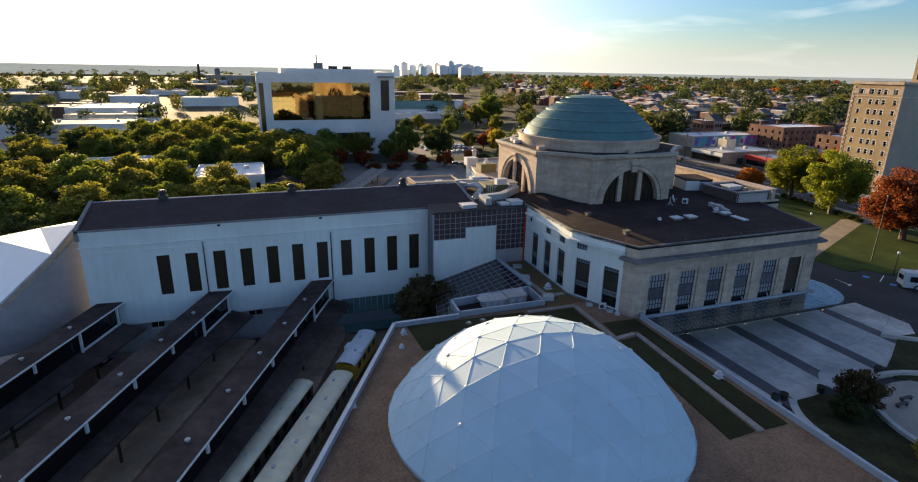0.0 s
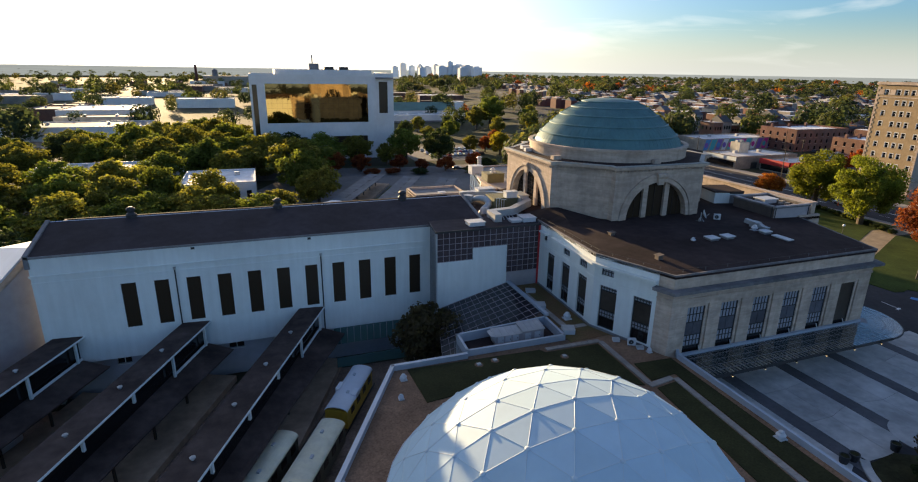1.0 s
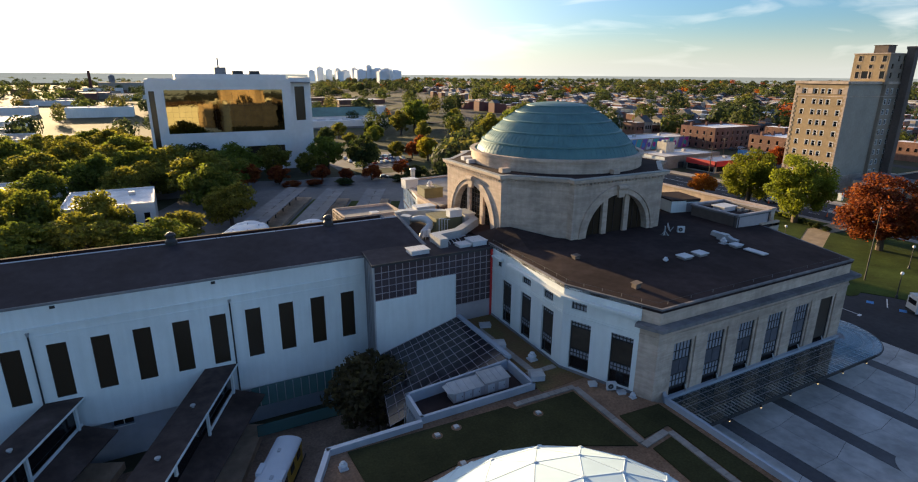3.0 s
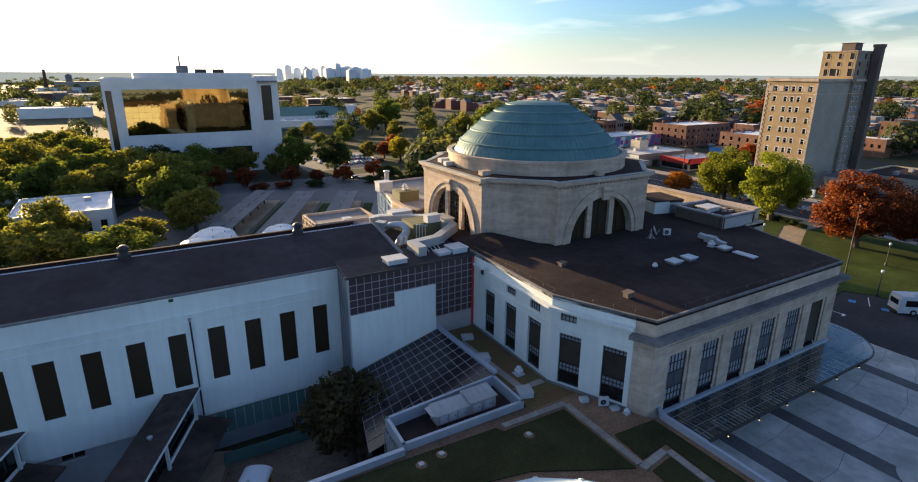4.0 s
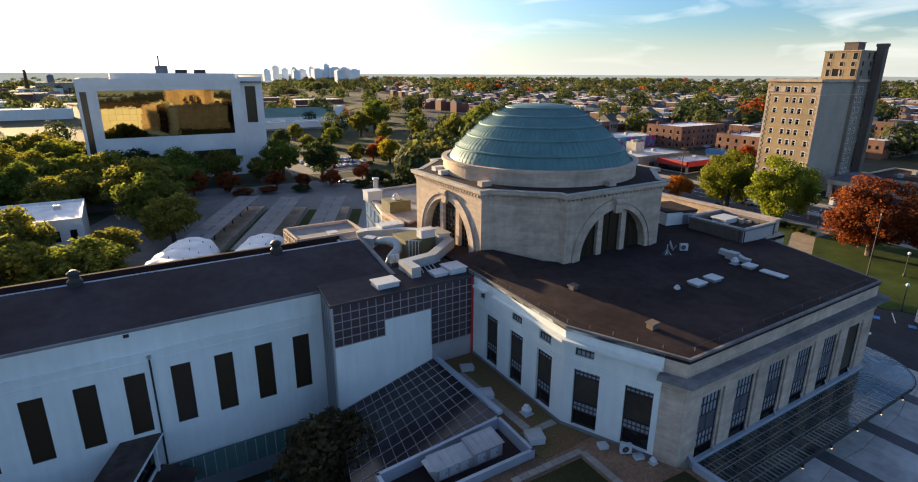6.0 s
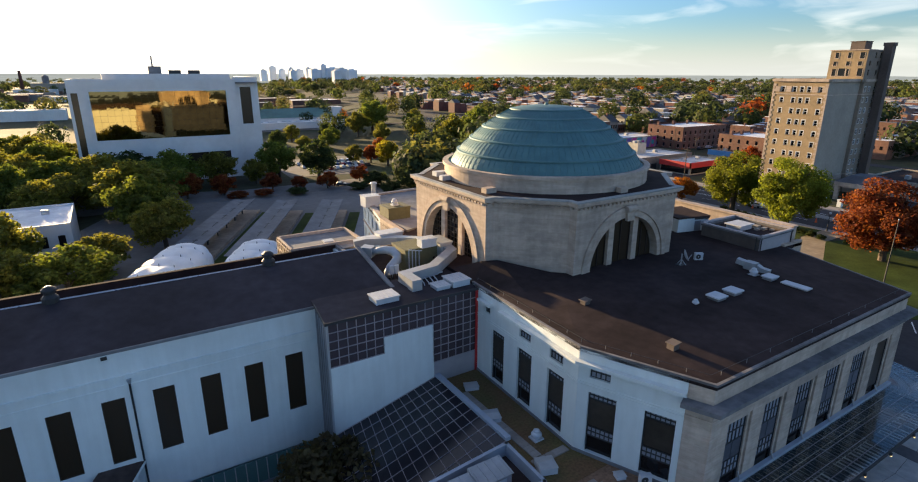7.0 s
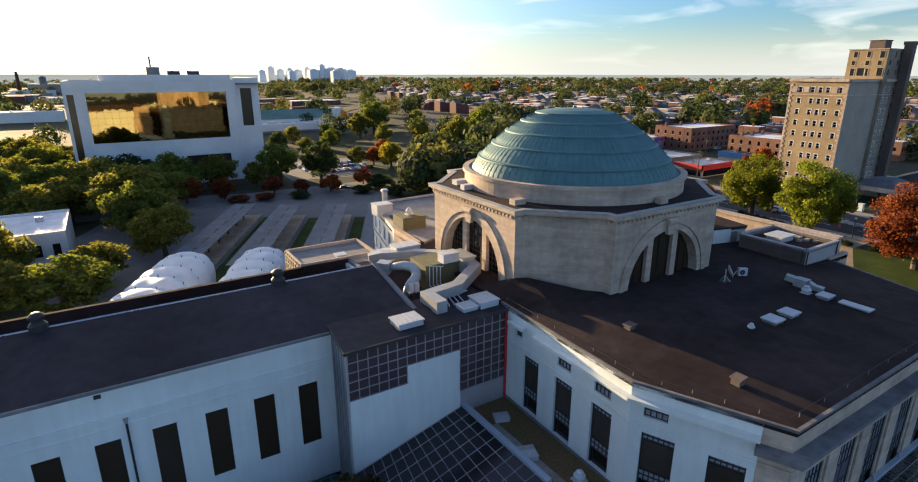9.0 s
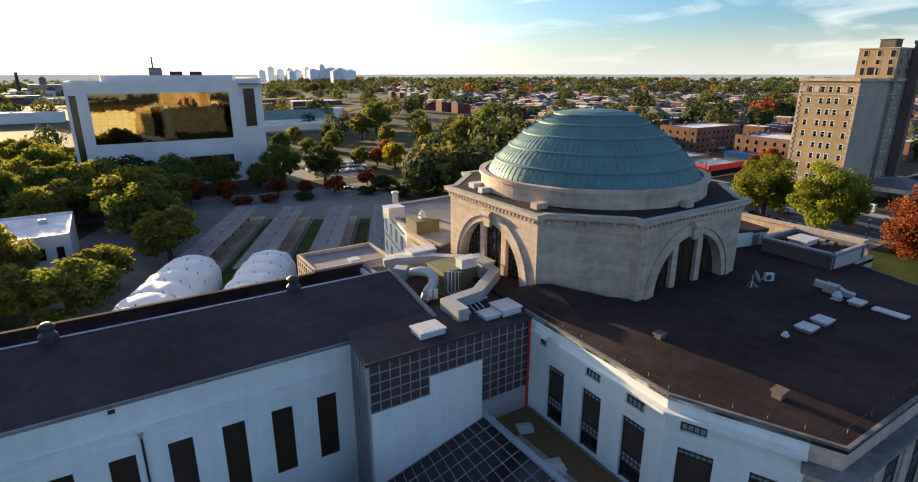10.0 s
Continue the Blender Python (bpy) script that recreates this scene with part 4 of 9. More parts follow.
def sash(p, q, s, w, z0, z1, cols, bands, depth, parent, dark=True):
    """A tall metal window in a wall's opening: panes, bars, and solid spandrels."""
    m = on_wall(p, q)
    me = Geo().box(s, depth, z0, s + w, depth + 0.04, z1)
    ob = part("window", Geo().add([m @ Vector(v) for v in me.v], me.f), "glass", parent, "tall dark metal-framed window")
    bars, solid, blue = Geo(), Geo(), Geo()
    for kind, a, b in bands:
        za, zb = z0 + (z1 - z0) * a, z0 + (z1 - z0) * b
        if kind == "solid":
            solid.box(s + 0.05, depth - 0.06, za, s + w - 0.05, depth, zb)
        elif kind == "blue":
            blue.box(s + 0.05, depth - 0.06, za, s + w - 0.05, depth, zb).box(s + w / 2 - 0.05, depth - 0.1, za, s + w / 2 + 0.05, depth - 0.06, zb)
        else:
            pane = Geo().box(s + 0.05, depth - 0.03, za, s + w - 0.05, depth - 0.004, zb)
            part("pane", Geo().add([m @ Vector(v) for v in pane.v], pane.f), "glass_lit", ob)
            for i in range(cols + 1):
                x = s + 0.05 + (w - 0.1) * i / cols
                bars.box(x - 0.045, depth - 0.09, za, x + 0.045, depth, zb)
            for z in (za, (za + zb) / 2, zb):
                bars.box(s, depth - 0.085, z - 0.05, s + w, depth, z + 0.05)
    for x in (s, s + w - 0.1):
        bars.box(x, depth - 0.12, z0, x + 0.1, depth, z1)
    for g, nm, mt in ((bars, "muntin_grid", "iron"), (solid, "spandrel", "bronze"), (blue, "spandrel", "slate_panel")):
        if g.v:
            g.v = [tuple(m @ Vector(v)) for v in g.v]
            part(nm, g, mt, ob)
    return ob


for h in flank[:3]:
    sash(A, B, h[0], h[1] - h[0], h[2], h[3], 5, (("bar", 0.26, 0.41), ("solid", 0.43, 0.86), ("bar", 0.88, 1.0)), 0.35, head)
for h in flank[3:]:
    sash(A, B, h[0], h[1] - h[0], h[2], h[3], 4, (("bar", 0.0, 1.0),), 0.3, head)
for h in cham[:2]:
    sash(B, mid, h[0], h[1] - h[0], h[2], h[3], 6, (("bar", 0.26, 0.41), ("solid", 0.43, 0.86), ("bar", 0.88, 1.0)), 0.35, head)
sash(B, mid, 1.0, 1.75, 18.5, 19.55, 4, (("bar", 0.0, 1.0),), 0.3, head)
for k, s in enumerate(bays):
    sash(C, D, s + 0.24, 2.6, 9.0, 16.74, 5, (("bar", 0.34, 0.52), ("blue", 0.53, 0.73), ("bar", 0.74, 1.0)) if k < 5 else (("solid", 0.30, 0.99),), 0.3, head)
    m = on_wall(C, D)
    g = Geo().box(s, 0.08, 9.0, s + 0.24, 0.7, 17.0).box(s + 2.84, 0.08, 9.0, s + 3.06, 0.7, 17.0).box(s + 3.06, 0.16, 9.0, s + 3.3, 0.7, 17.0).box(s + 0.24, 0.08, 16.74, s + 2.84, 0.7, 17.0)
    g.v = [tuple(m @ Vector(v)) for v in g.v]
    part("window_surround", g, "stone", head)

# ---- rotunda ----
RC = Vector((58.7, 93.1))
RA, RF, ARCH, ARCH_OUT = 15.0, 8.1, 5.65, 6.95
RZ0, RZ1 = 20.9, 28.4
rot = thing("rotunda", "octagonal limestone rotunda with great arched windows and green copper dome", "building", (RC.x, RC.y, RZ0))


def turned(k):
    return Matrix.Translation((RC.x, RC.y, 0)) @ Matrix.Rotation(k * math.pi / 2, 4, "Z")


def arch_face(k):
    """One arm's face in its own frame: x along it, -y out of it."""
    m = turned(k)
    g, ring, ring2 = Geo(), Geo(), Geo()
    spring, t = 21.25, 1.3
    steps = 28
    y0, y1 = -RA, -RA + t
    for a, b in ((-RF, -ARCH), (ARCH, RF)):
        g.box(a, y0, RZ0 - 0.6, b, y1, RZ1)
    pts = [(-ARCH * math.cos(math.pi * i / steps), spring + ARCH * math.sin(math.pi * i / steps)) for i in range(steps + 1)]
    for (xa, za), (xb, zb) in zip(pts, pts[1:]):
        g.add([(xa, y0, za), (xb, y0, zb), (xb, y0, RZ1), (xa, y0, RZ1), (xa, y1, za), (xb, y1, zb), (xb, y1, RZ1), (xa, y1, RZ1)], [(0, 1, 2, 3), (7, 6, 5, 4), (0, 4, 5, 1)])
    for r0, r1, out, target in ((ARCH, ARCH + 0.62, 0.10, ring), (ARCH + 0.68, ARCH_OUT, 0.22, ring2)):
        for i in range(steps):
            a, b = math.pi * i / steps, math.pi * (i + 1) / steps
            q = [(-r * math.cos(c), spring + r * math.sin(c)) for r, c in ((r0, a), (r0, b), (r1, b), (r1, a))]
            target.add([(x, y0 - out, z) for x, z in q] + [(x, y0 + 0.02, z) for x, z in q], [(0, 1, 2, 3), (0, 4, 5, 1), (2, 6, 7, 3), (1, 5, 6, 2), (3, 7, 4, 0)])
    key = Geo().add([(-0.5, y0 - 0.4, 26.5), (0.5, y0 - 0.4, 26.5), (0.75, y0 - 0.4, 28.2), (-0.75, y0 - 0.4, 28.2), (-0.5, y0, 26.5), (0.5, y0, 26.5), (0.75, y0, 28.2), (-0.75, y0, 28.2)], [(0, 1, 2, 3), (0, 4, 5, 1), (1, 5, 6, 2), (2, 6, 7, 3), (3, 7, 4, 0)])
    key.tube((-0.85, y0 - 0.35, 27.9), (0.85, y0 - 0.35, 27.9), 0.4, 10)
    pier = []
    for x in (-2.0, 2.0):
        zt = spring + math.sqrt(ARCH ** 2 - x * x)
        pier.append(Geo().box(x - 0.42, y0 + 0.5, RZ0 - 0.4, x + 0.42, y1, zt + 0.1))
    g.weld = ring.weld = ring2.weld = True
    glass, bars = Geo(), Geo()
    glass.add([(x, y0 + 1.0, z) for x, z in pts] + [(-ARCH, y0 + 1.0, RZ0 - 0.4), (ARCH, y0 + 1.0, RZ0 - 0.4)], [tuple(range(len(pts))) + (len(pts) + 1, len(pts))])
    for lo, hi in ((-1.55, 1.55), (-4.8, -2.45), (2.45, 4.8)):
        for x in np.arange(lo, hi + 0.01, (hi - lo) / 4):
            bars.box(x - 0.05, y0 + 0.9, RZ0 - 0.3, x + 0.05, y0 + 0.99, spring + math.sqrt(max(0.0, ARCH ** 2 - x * x)))
        for z in np.arange(21.6, 26.2, 0.62):
            if z < spring + math.sqrt(ARCH ** 2 - max(abs(lo), abs(hi)) ** 2 * 0.8):
                bars.box(lo, y0 + 0.905, z, hi, y0 + 0.985, z + 0.07)
    if k == 0:
        bars = Geo()
        for lo, hi in ((-1.5, 1.5), (-4.7, -2.5), (2.5, 4.7)):
            for x in (lo, (lo + hi) / 2, hi):
                bars.box(x - 0.06, y0 + 0.9, RZ0 - 0.3, x + 0.06, y0 + 0.99, spring + math.sqrt(max(0.0, ARCH ** 2 - x * x)))
    for geo_, nm, mt, lb in ((g, "arch_wall", "stone", ""), (ring, "archivolt", "stone", "moulded stone arch"), (ring2, "archivolt", "stone", "moulded stone arch"), (key, "keystone", "stone", "carved stone keystone"), (pier[0], "pier", "stone", ""), (pier[1], "pier", "stone", ""), (glass, "window", "glass_brown" if k == 0 else "glass", "great dark arched window"), (bars, "muntin_grid", "bronze" if k else "slate_dark", "")):
        geo_.v = [tuple(m @ Vector(v)) for v in geo_.v]
        part(nm, geo_, mt, rot, lb)


for k in range(4):
    arch_face(k)


def ring_outline(grow=0.0, notch=1.0):
    """The rotunda's plan: four arms with slanting walls set back between them."""
    a, f = RA + grow, RF + grow * 0.5
    out = []
    for k in range(4):
        m = turned(k)
        for x, y in ((-f, -a + notch), (-f, -a), (f, -a), (f, -a + notch)):
            p = m @ Vector((x, y, 0))
            out.append((p.x, p.y))
    return out


def shell(geo, poly, z0, z1, thick=1.0, skip_long=False):
    n = len(poly)
    for i in range(n):
        p, q = Vector(poly[i]), Vector(poly[(i + 1) % n])
        if skip_long and not 4 < (q - p).length < 15:
            continue
        geo.wall(p, q, z0, z1, thick)
    return geo


plan = ring_outline(-0.02)
for i in range(len(plan)):
    p, q = Vector(plan[i]), Vector(plan[(i + 1) % len(plan)])
    if 4 < (q - p).length < 15:
        part("wall", Geo().wall(p, q, RZ0 - 0.6, RZ1, 1.0), "stone", rot, "plain ashlar wall between the arches")
part("frieze", Geo().wrap(ring_outline(), RZ1, RZ1 + 0.22, 0.10, 1.0, True), "stone", rot)
part("frieze", Geo().wrap(ring_outline(), RZ1 + 0.22, RZ1 + 0.55, 0.02, 1.0, True), "stone", rot)
part("cornice", Geo().wrap(ring_outline(), RZ1 + 0.55, RZ1 + 0.75, 0.30, 1.0, True).wrap(ring_outline(), RZ1 + 0.75, RZ1 + 1.06, 0.55, 1.0, True), "stone", rot, "projecting stone cornice")
part("cornice_lip", Geo().wrap(ring_outline(), RZ1 + 1.06, RZ1 + 1.2, 0.60, 0.1, True), "copper_edge", rot)
part("terrace", Geo().prism(ring_outline(-0.1), RZ1 + 0.9, RZ1 + 1.16), "roof", rot)
dent = Geo()
poly = ring_outline(0.05)
for i in range(len(poly)):
    p, q = Vector(poly[i]), Vector(poly[(i + 1) % len(poly)])
    L = (q - p).length
    d = (q - p) / L
    for j in range(int(L / 0.62)):
        c = p + d * (j + 0.5) * 0.62 + Vector((d.y, -d.x)) * 0.12
        dent.obox(c.x, c.y, d.x, d.y, 0.34, 0.34, RZ1 + 0.26, RZ1 + 0.5)
part("dentil_course", dent, "stone", rot, kind="stuff")
DZ = 29.55
part("drum", Geo().lathe(RC.x, RC.y, [(13.25, DZ - 0.1), (13.25, DZ + 1.55), (13.5, DZ + 1.6), (13.5, DZ + 1.95), (12.75, DZ + 1.95), (12.75, DZ + 0.4)], 96), "stone", rot, "low round limestone drum")
part("gutter", Geo().lathe(RC.x, RC.y, [(13.0, DZ + 1.0), (11.5, DZ + 1.0)], 64), "roof", rot)
tiers = [(12.5, 31.3), (11.45, 32.95), (9.8, 34.55), (8.15, 36.0), (6.3, 37.2), (4.5, 38.15)]
for (r0, z0), (r1, z1) in zip(tiers, tiers[1:]):
    t = part("dome_tier", Geo().lathe(RC.x, RC.y, [(r0 - 0.1, z0 - 0.16), (r0 + 0.20, z0 - 0.16), (r0 + 0.20, z0 + 0.0), (r0 - 0.10, z0 + 0.06)] + [(r0 + (r1 - r0) * u - 0.10 + 0.16 * math.sin(math.pi * u), z0 + (z1 - z0) * u) for u in (0.12, 0.35, 0.6, 0.85, 1.0)], 96), "copper", rot, "ring of blue-green copper sheets", smooth=False)
    seams = Geo()
    cnt = 96
    for i in range(cnt):
        a = 2 * math.pi * (i + 0.5) / cnt
        ca, sa = math.cos(a), math.sin(a)
        pts = [(r0 + (r1 - r0) * u - 0.10 + 0.16 * math.sin(math.pi * u), z0 + (z1 - z0) * u) for u in (0.05, 0.5, 1.0)]
        for (ra, za), (rb, zb) in zip(pts, pts[1:]):
            w = 0.022
            seams.add([(RC.x + ra * ca - w * sa, RC.y + ra * sa + w * ca, za), (RC.x + ra * ca + w * sa, RC.y + ra * sa - w * ca, za), (RC.x + rb * ca + w * sa, RC.y + rb * sa - w * ca, zb), (RC.x + rb * ca - w * sa, RC.y + rb * sa + w * ca, zb), (RC.x + (ra + 0.035) * ca, RC.y + (ra + 0.035) * sa, za + 0.035), (RC.x + (rb + 0.035) * ca, RC.y + (rb + 0.035) * sa, zb + 0.035)], [(0, 4, 5, 3), (4, 1, 2, 5)])
    part("standing_seams", seams, "copper", t, kind="stuff")
part("dome_cap", Geo().lathe(RC.x, RC.y, [(4.3, 37.95), (4.75, 37.98), (4.75, 38.15), (3.2, 38.42), (1.6, 38.56), (0.25, 38.6), (0.2, 38.85), (0.01, 38.87)], 48), "copper", rot)
for px, py, w in ((-0.2, -13.9, 0.55), (-13.6, 3.0, 0.6), (-13.3, -6.2, 0.7), (-12.6, 6.0, 0.8)):
    part("terrace_box", Geo().box(RC.x + px - w, RC.y + py - w * 0.7, RZ1 + 1.1, RC.x + px + w, RC.y + py + w * 0.7, RZ1 + 1.75), "metal_white" if py > 2 else "stone", rot)

part("roof_rise", Geo().add([(41.0, 83.2, 20.95), (43.2, 76.4, 21.0), (50.9, 77.9, 21.1), (44.75, 84.05, 22.45), (43.5, 85.3, 22.2), (41.4, 88.1, 20.95)], [(0, 1, 3), (1, 2, 3), (0, 3, 4), (0, 4, 5)]).add([(41.0, 83.2, 20.95), (43.2, 76.4, 20.95), (50.9, 77.9, 20.95), (41.4, 88.1, 20.95)], [(0, 3, 2, 1)]), "roof", head, "dark roof rising to the rotunda wall")

# ---- roof plant on the headhouse ----
pav = thing("roof_pavilion", "low stone pavilion with a flat dark roof", "roof structure", (80, 77, STOP))
part("wall", shell(Geo(), [(76.8, 72.5), (84.3, 72.5), (84.3, 80.6), (76.8, 80.6)], STOP - 2, 22.7, 0.4), "brick_dark", pav, "dark brown brick wall")
for x, y in ((76.72, 72.9), (76.95, 72.36), (84.0, 72.36)):
    part("downpipe", Geo().tube((x, y, STOP - 0.1), (x, y, 22.95), 0.07, 8), "iron", pav)
part("end_wall", Geo().box(76.8, 72.44, STOP - 2, 84.3, 72.497, 22.7), "ribbed", pav, "pale grey panelled end wall")
part("coping", shell(Geo(), [(76.7, 72.34), (84.4, 72.34), (84.4, 80.7), (76.7, 80.7)], 22.7, 22.95, 0.5), "stone_dark", pav)
part("coping", shell(Geo(), [(76.6, 72.25), (84.5, 72.25), (84.5, 80.8), (76.6, 80.8)], 22.95, 23.15, 0.4), "ribbed", pav, "pale weathered coping")
part("roof", Geo().box(77.1, 72.8, 22.0, 84.0, 80.3, 22.4), "roof", pav)
part("roof_unit", Geo().box(79.2, 76.6, 22.4, 81.9, 78.6, 23.0).box(79.0, 76.4, 23.0, 82.1, 78.8, 23.15), "metal_white", pav)
for x0, y0, x1, y1, z1 in ((82.6, 76.2, 83.4, 77.0, 22.75), (82.4, 75.2, 83.3, 75.7, 22.7), (81.6, 75.6, 82.2, 76.1, 22.65), (83.2, 74.4, 83.7, 74.9, 22.6)):
    part("junk_box", Geo().box(x0, y0, 22.4, x1, y1, z1), "brick_grey", pav, "loose brown box left on the roof")
shedb = thing("stair_head", "white boxed stair head with dark flat roof and door", "roof structure", (79, 84.6, STOP))
SP, SQ, SB = Vector((74.95, 83.0)), Vector((80.0, 81.8)), Vector((1.35, 5.6))
on_face = lambda u, out=0.0: SP.lerp(SQ, u) + Vector((-0.231, -0.973)) * out
part("wall", Geo().prism([SP, SQ, SQ + SB, SP + SB], STOP - 0.3, 23.2), "white", shedb)
part("roof", Geo().prism([on_face(-0.03, 0.12), on_face(1.02, 0.12), SQ + SB, SP + SB], 23.2, 23.42), "roof", shedb)
part("door", Geo().prism([on_face(0.54, 0.05), on_face(0.74, 0.05), on_face(0.74, -0.02), on_face(0.54, -0.02)], STOP, STOP + 1.75), "panel_grey", shedb, "grey metal door")
part("fascia", Geo().prism([on_face(0.52, 0.10), on_face(1.01, 0.10), on_face(1.01, -0.02), on_face(0.52, -0.02)], 22.98, 23.2), "iron", shedb)


def skylight(x, y, w, d, h=0.55):
    s = thing("skylight", "flat white skylight on a low curb on the dark roof", "skylight", (x, y, STOP + 0.25), "roof skylights")
    part("curb", Geo().box(x - w / 2, y - d / 2, STOP - 0.1, x + w / 2, y + d / 2, STOP + h), "roof_grey", s)
    part("cover", Geo().box(x - w / 2 - 0.12, y - d / 2 - 0.12, STOP + h, x + w / 2 + 0.12, y + d / 2 + 0.12, STOP + h + 0.13), "metal_white", s)
    return s


for x, y, w, d, h in ((58.3, 66.0, 1.35, 1.2, 0.55), (61.0, 66.0, 1.35, 1.2, 0.55), (68.1, 66.2, 1.25, 1.0, 0.55), (68.35, 63.55, 0.8, 2.5, 0.32)):
    skylight(x, y, w, d, h)


def mushroom(x, y, z, r=0.45):
    v = thing("roof_vent", "small white spun-metal mushroom vent", "roof vent", (x, y, z), "roof vents")
    part("neck", Geo().cyl(x, y, z - 0.1, z + r, r * 0.62, 14), "metal_white", v)
    part("cap", Geo().lathe(x, y, [(r, z + r * 0.9), (r, z + r * 1.15), (r * 0.72, z + r * 1.45), (r * 0.6, z + r * 1.5), (r * 0.6, z + r * 1.85), (r * 0.3, z + r * 2.05), (0.01, z + r * 2.1)], 14), "metal_white", v)
    part("curb", Geo().box(x - r, y - r, z - 0.1, x + r, y + r, z + r * 0.35), "metal_white", v)


mushroom(55.4, 66.3, STOP + 0.1, 0.33)
mushroom(67.9, 67.9, STOP + 0.15, 0.46)
for x, y in ((46.3, 71.9), (46.1, 61.8)):
    v = thing("roof_cowl", "squat brown metal cowl on the dark roof", "roof vent", (x, y, STOP), "roof cowls")
    part("body", Geo().box(x - 0.34, y - 0.34, STOP, x + 0.34, y + 0.34, STOP + 0.65), "brick_dark", v)
    part("hood", Geo().slab([(x - 0.45, y - 0.45, STOP + 0.7), (x + 0.45, y - 0.45, STOP + 0.8), (x + 0.45, y + 0.45, STOP + 0.8), (x - 0.45, y + 0.45, STOP + 0.7)], 0.08), "brick_dark", v)
du = thing("roof_duct", "angular galvanised duct lying on the dark roof", "duct", (69.3, 69, STOP))
part("duct", Geo().duct([(69.0, 70.6, STOP + 1.0), (69.25, 69.75, STOP + 0.85)], 0.85, 0.55), "metal", du)
part("fan_box", Geo().box(68.85, 68.5, STOP + 0.1, 69.85, 69.72, STOP + 1.15), "metal", du)
part("duct", Geo().duct([(69.4, 68.48, STOP + 0.8), (69.55, 67.9, STOP + 0.5), (69.7, 67.1, STOP + 0.42)], 0.75, 0.55), "metal", du)
dish = thing("satellite_dish", "white satellite dish on a short mast", "dish", (64.0, 74.3, STOP))
part("mast", Geo().tube((64.0, 74.3, STOP), (64.0, 74.3, STOP + 1.6), 0.07), "metal", dish)
bowl = Geo().lathe(0, 0, [(0.01, 0.0), (0.3, 0.03), (0.52, 0.1), (0.68, 0.2), (0.70, 0.18), (0.54, 0.06), (0.3, -0.02), (0.01, -0.05)], 20)
aim = Matrix.Translation((64.35, 74.15, STOP + 1.35)) @ Vector((0, 0, 1)).rotation_difference(Vector((0.66, -0.66, 0.36))).to_matrix().to_4x4()
bowl.v = [tuple(aim @ Vector(v)) for v in bowl.v]
part("reflector", bowl, "metal_white", dish)
part("feed_arm", Geo().tube(aim @ Vector((0, -0.62, 0.1)), aim @ Vector((0, -0.1, 0.75)), 0.03, 6), "metal", dish)
for dx, dy in ((-0.7, -0.3), (0.3, -0.7), (0.1, 0.7)):
    part("brace", Geo().tube((64.0 + dx, 74.3 + dy, STOP + 0.05), (64.0, 74.3, STOP + 0.95), 0.04, 6), "metal", dish)
part("foot", Geo().box(63.4, 73.9, STOP + 0.2, 64.6, 74.7, STOP + 0.34), "iron", dish)


def condenser(x, y, z, turn):
    c = thing("condenser", "white outdoor air conditioner unit with a dark fan grille", "air conditioner", (x, y, z), "condensers")
    m = pose(x, y, z, 0, 0, turn)
    for nm, g, mt in (("casing", Geo().box(-0.48, -0.2, 0.08, 0.48, 0.2, 0.95), "metal_white"), ("grille", Geo().lathe(0, 0, [(0.30, 0), (0.26, 0.03), (0.05, 0.03)], 16), "iron"), ("feet", Geo().box(-0.4, -0.22, 0, -0.3, 0.22, 0.08).box(0.3, -0.22, 0, 0.4, 0.22, 0.08), "iron")):
        mm = m if nm != "grille" else m @ pose(-0.1, -0.2, 0.52, 90)
        g.v = [tuple(mm @ Vector(v)) for v in g.v]
        part(nm, g, mt, c)


def ashlar(p, q, s0, s1, z0, z1, parent, bw=1.15, bh=0.55, off=0.0):
    """Courses of stone blocks standing a little proud of a wall's outer face."""
    m = on_wall(p, q)
    rows = max(1, round((z1 - z0) / bh))
    bh = (z1 - z0) / rows
    n = max(1, round((s1 - s0) / bw))
    bw = (s1 - s0) / n
    full = Geo().box(0.008, -0.012, 0.008, bw - 0.008, 0.0, bh - 0.008).mesh("stone_block", M["stone"])
    half = Geo().box(0.008, -0.012, 0.008, bw / 2 - 0.008, 0.0, bh - 0.008).mesh("stone_block", M["stone"])
    for k in range(rows):
        z = z0 + k * bh
        if k % 2 and n > 1:
            piece("stone_block", half, parent, m @ pose(s0, -off, z))
            for i in range(n - 1):
                piece("stone_block", full, parent, m @ pose(s0 + (i + 0.5) * bw, -off, z))
            piece("stone_block", half, parent, m @ pose(s1 - bw / 2, -off, z))
        else:
            for i in range(n):
                piece("stone_block", full, parent, m @ pose(s0 + i * bw, -off, z))


condenser(67.2, 74.3, STOP + 0.2, -30)
condenser(42.1, 60.0, DECK, 65 - 90)


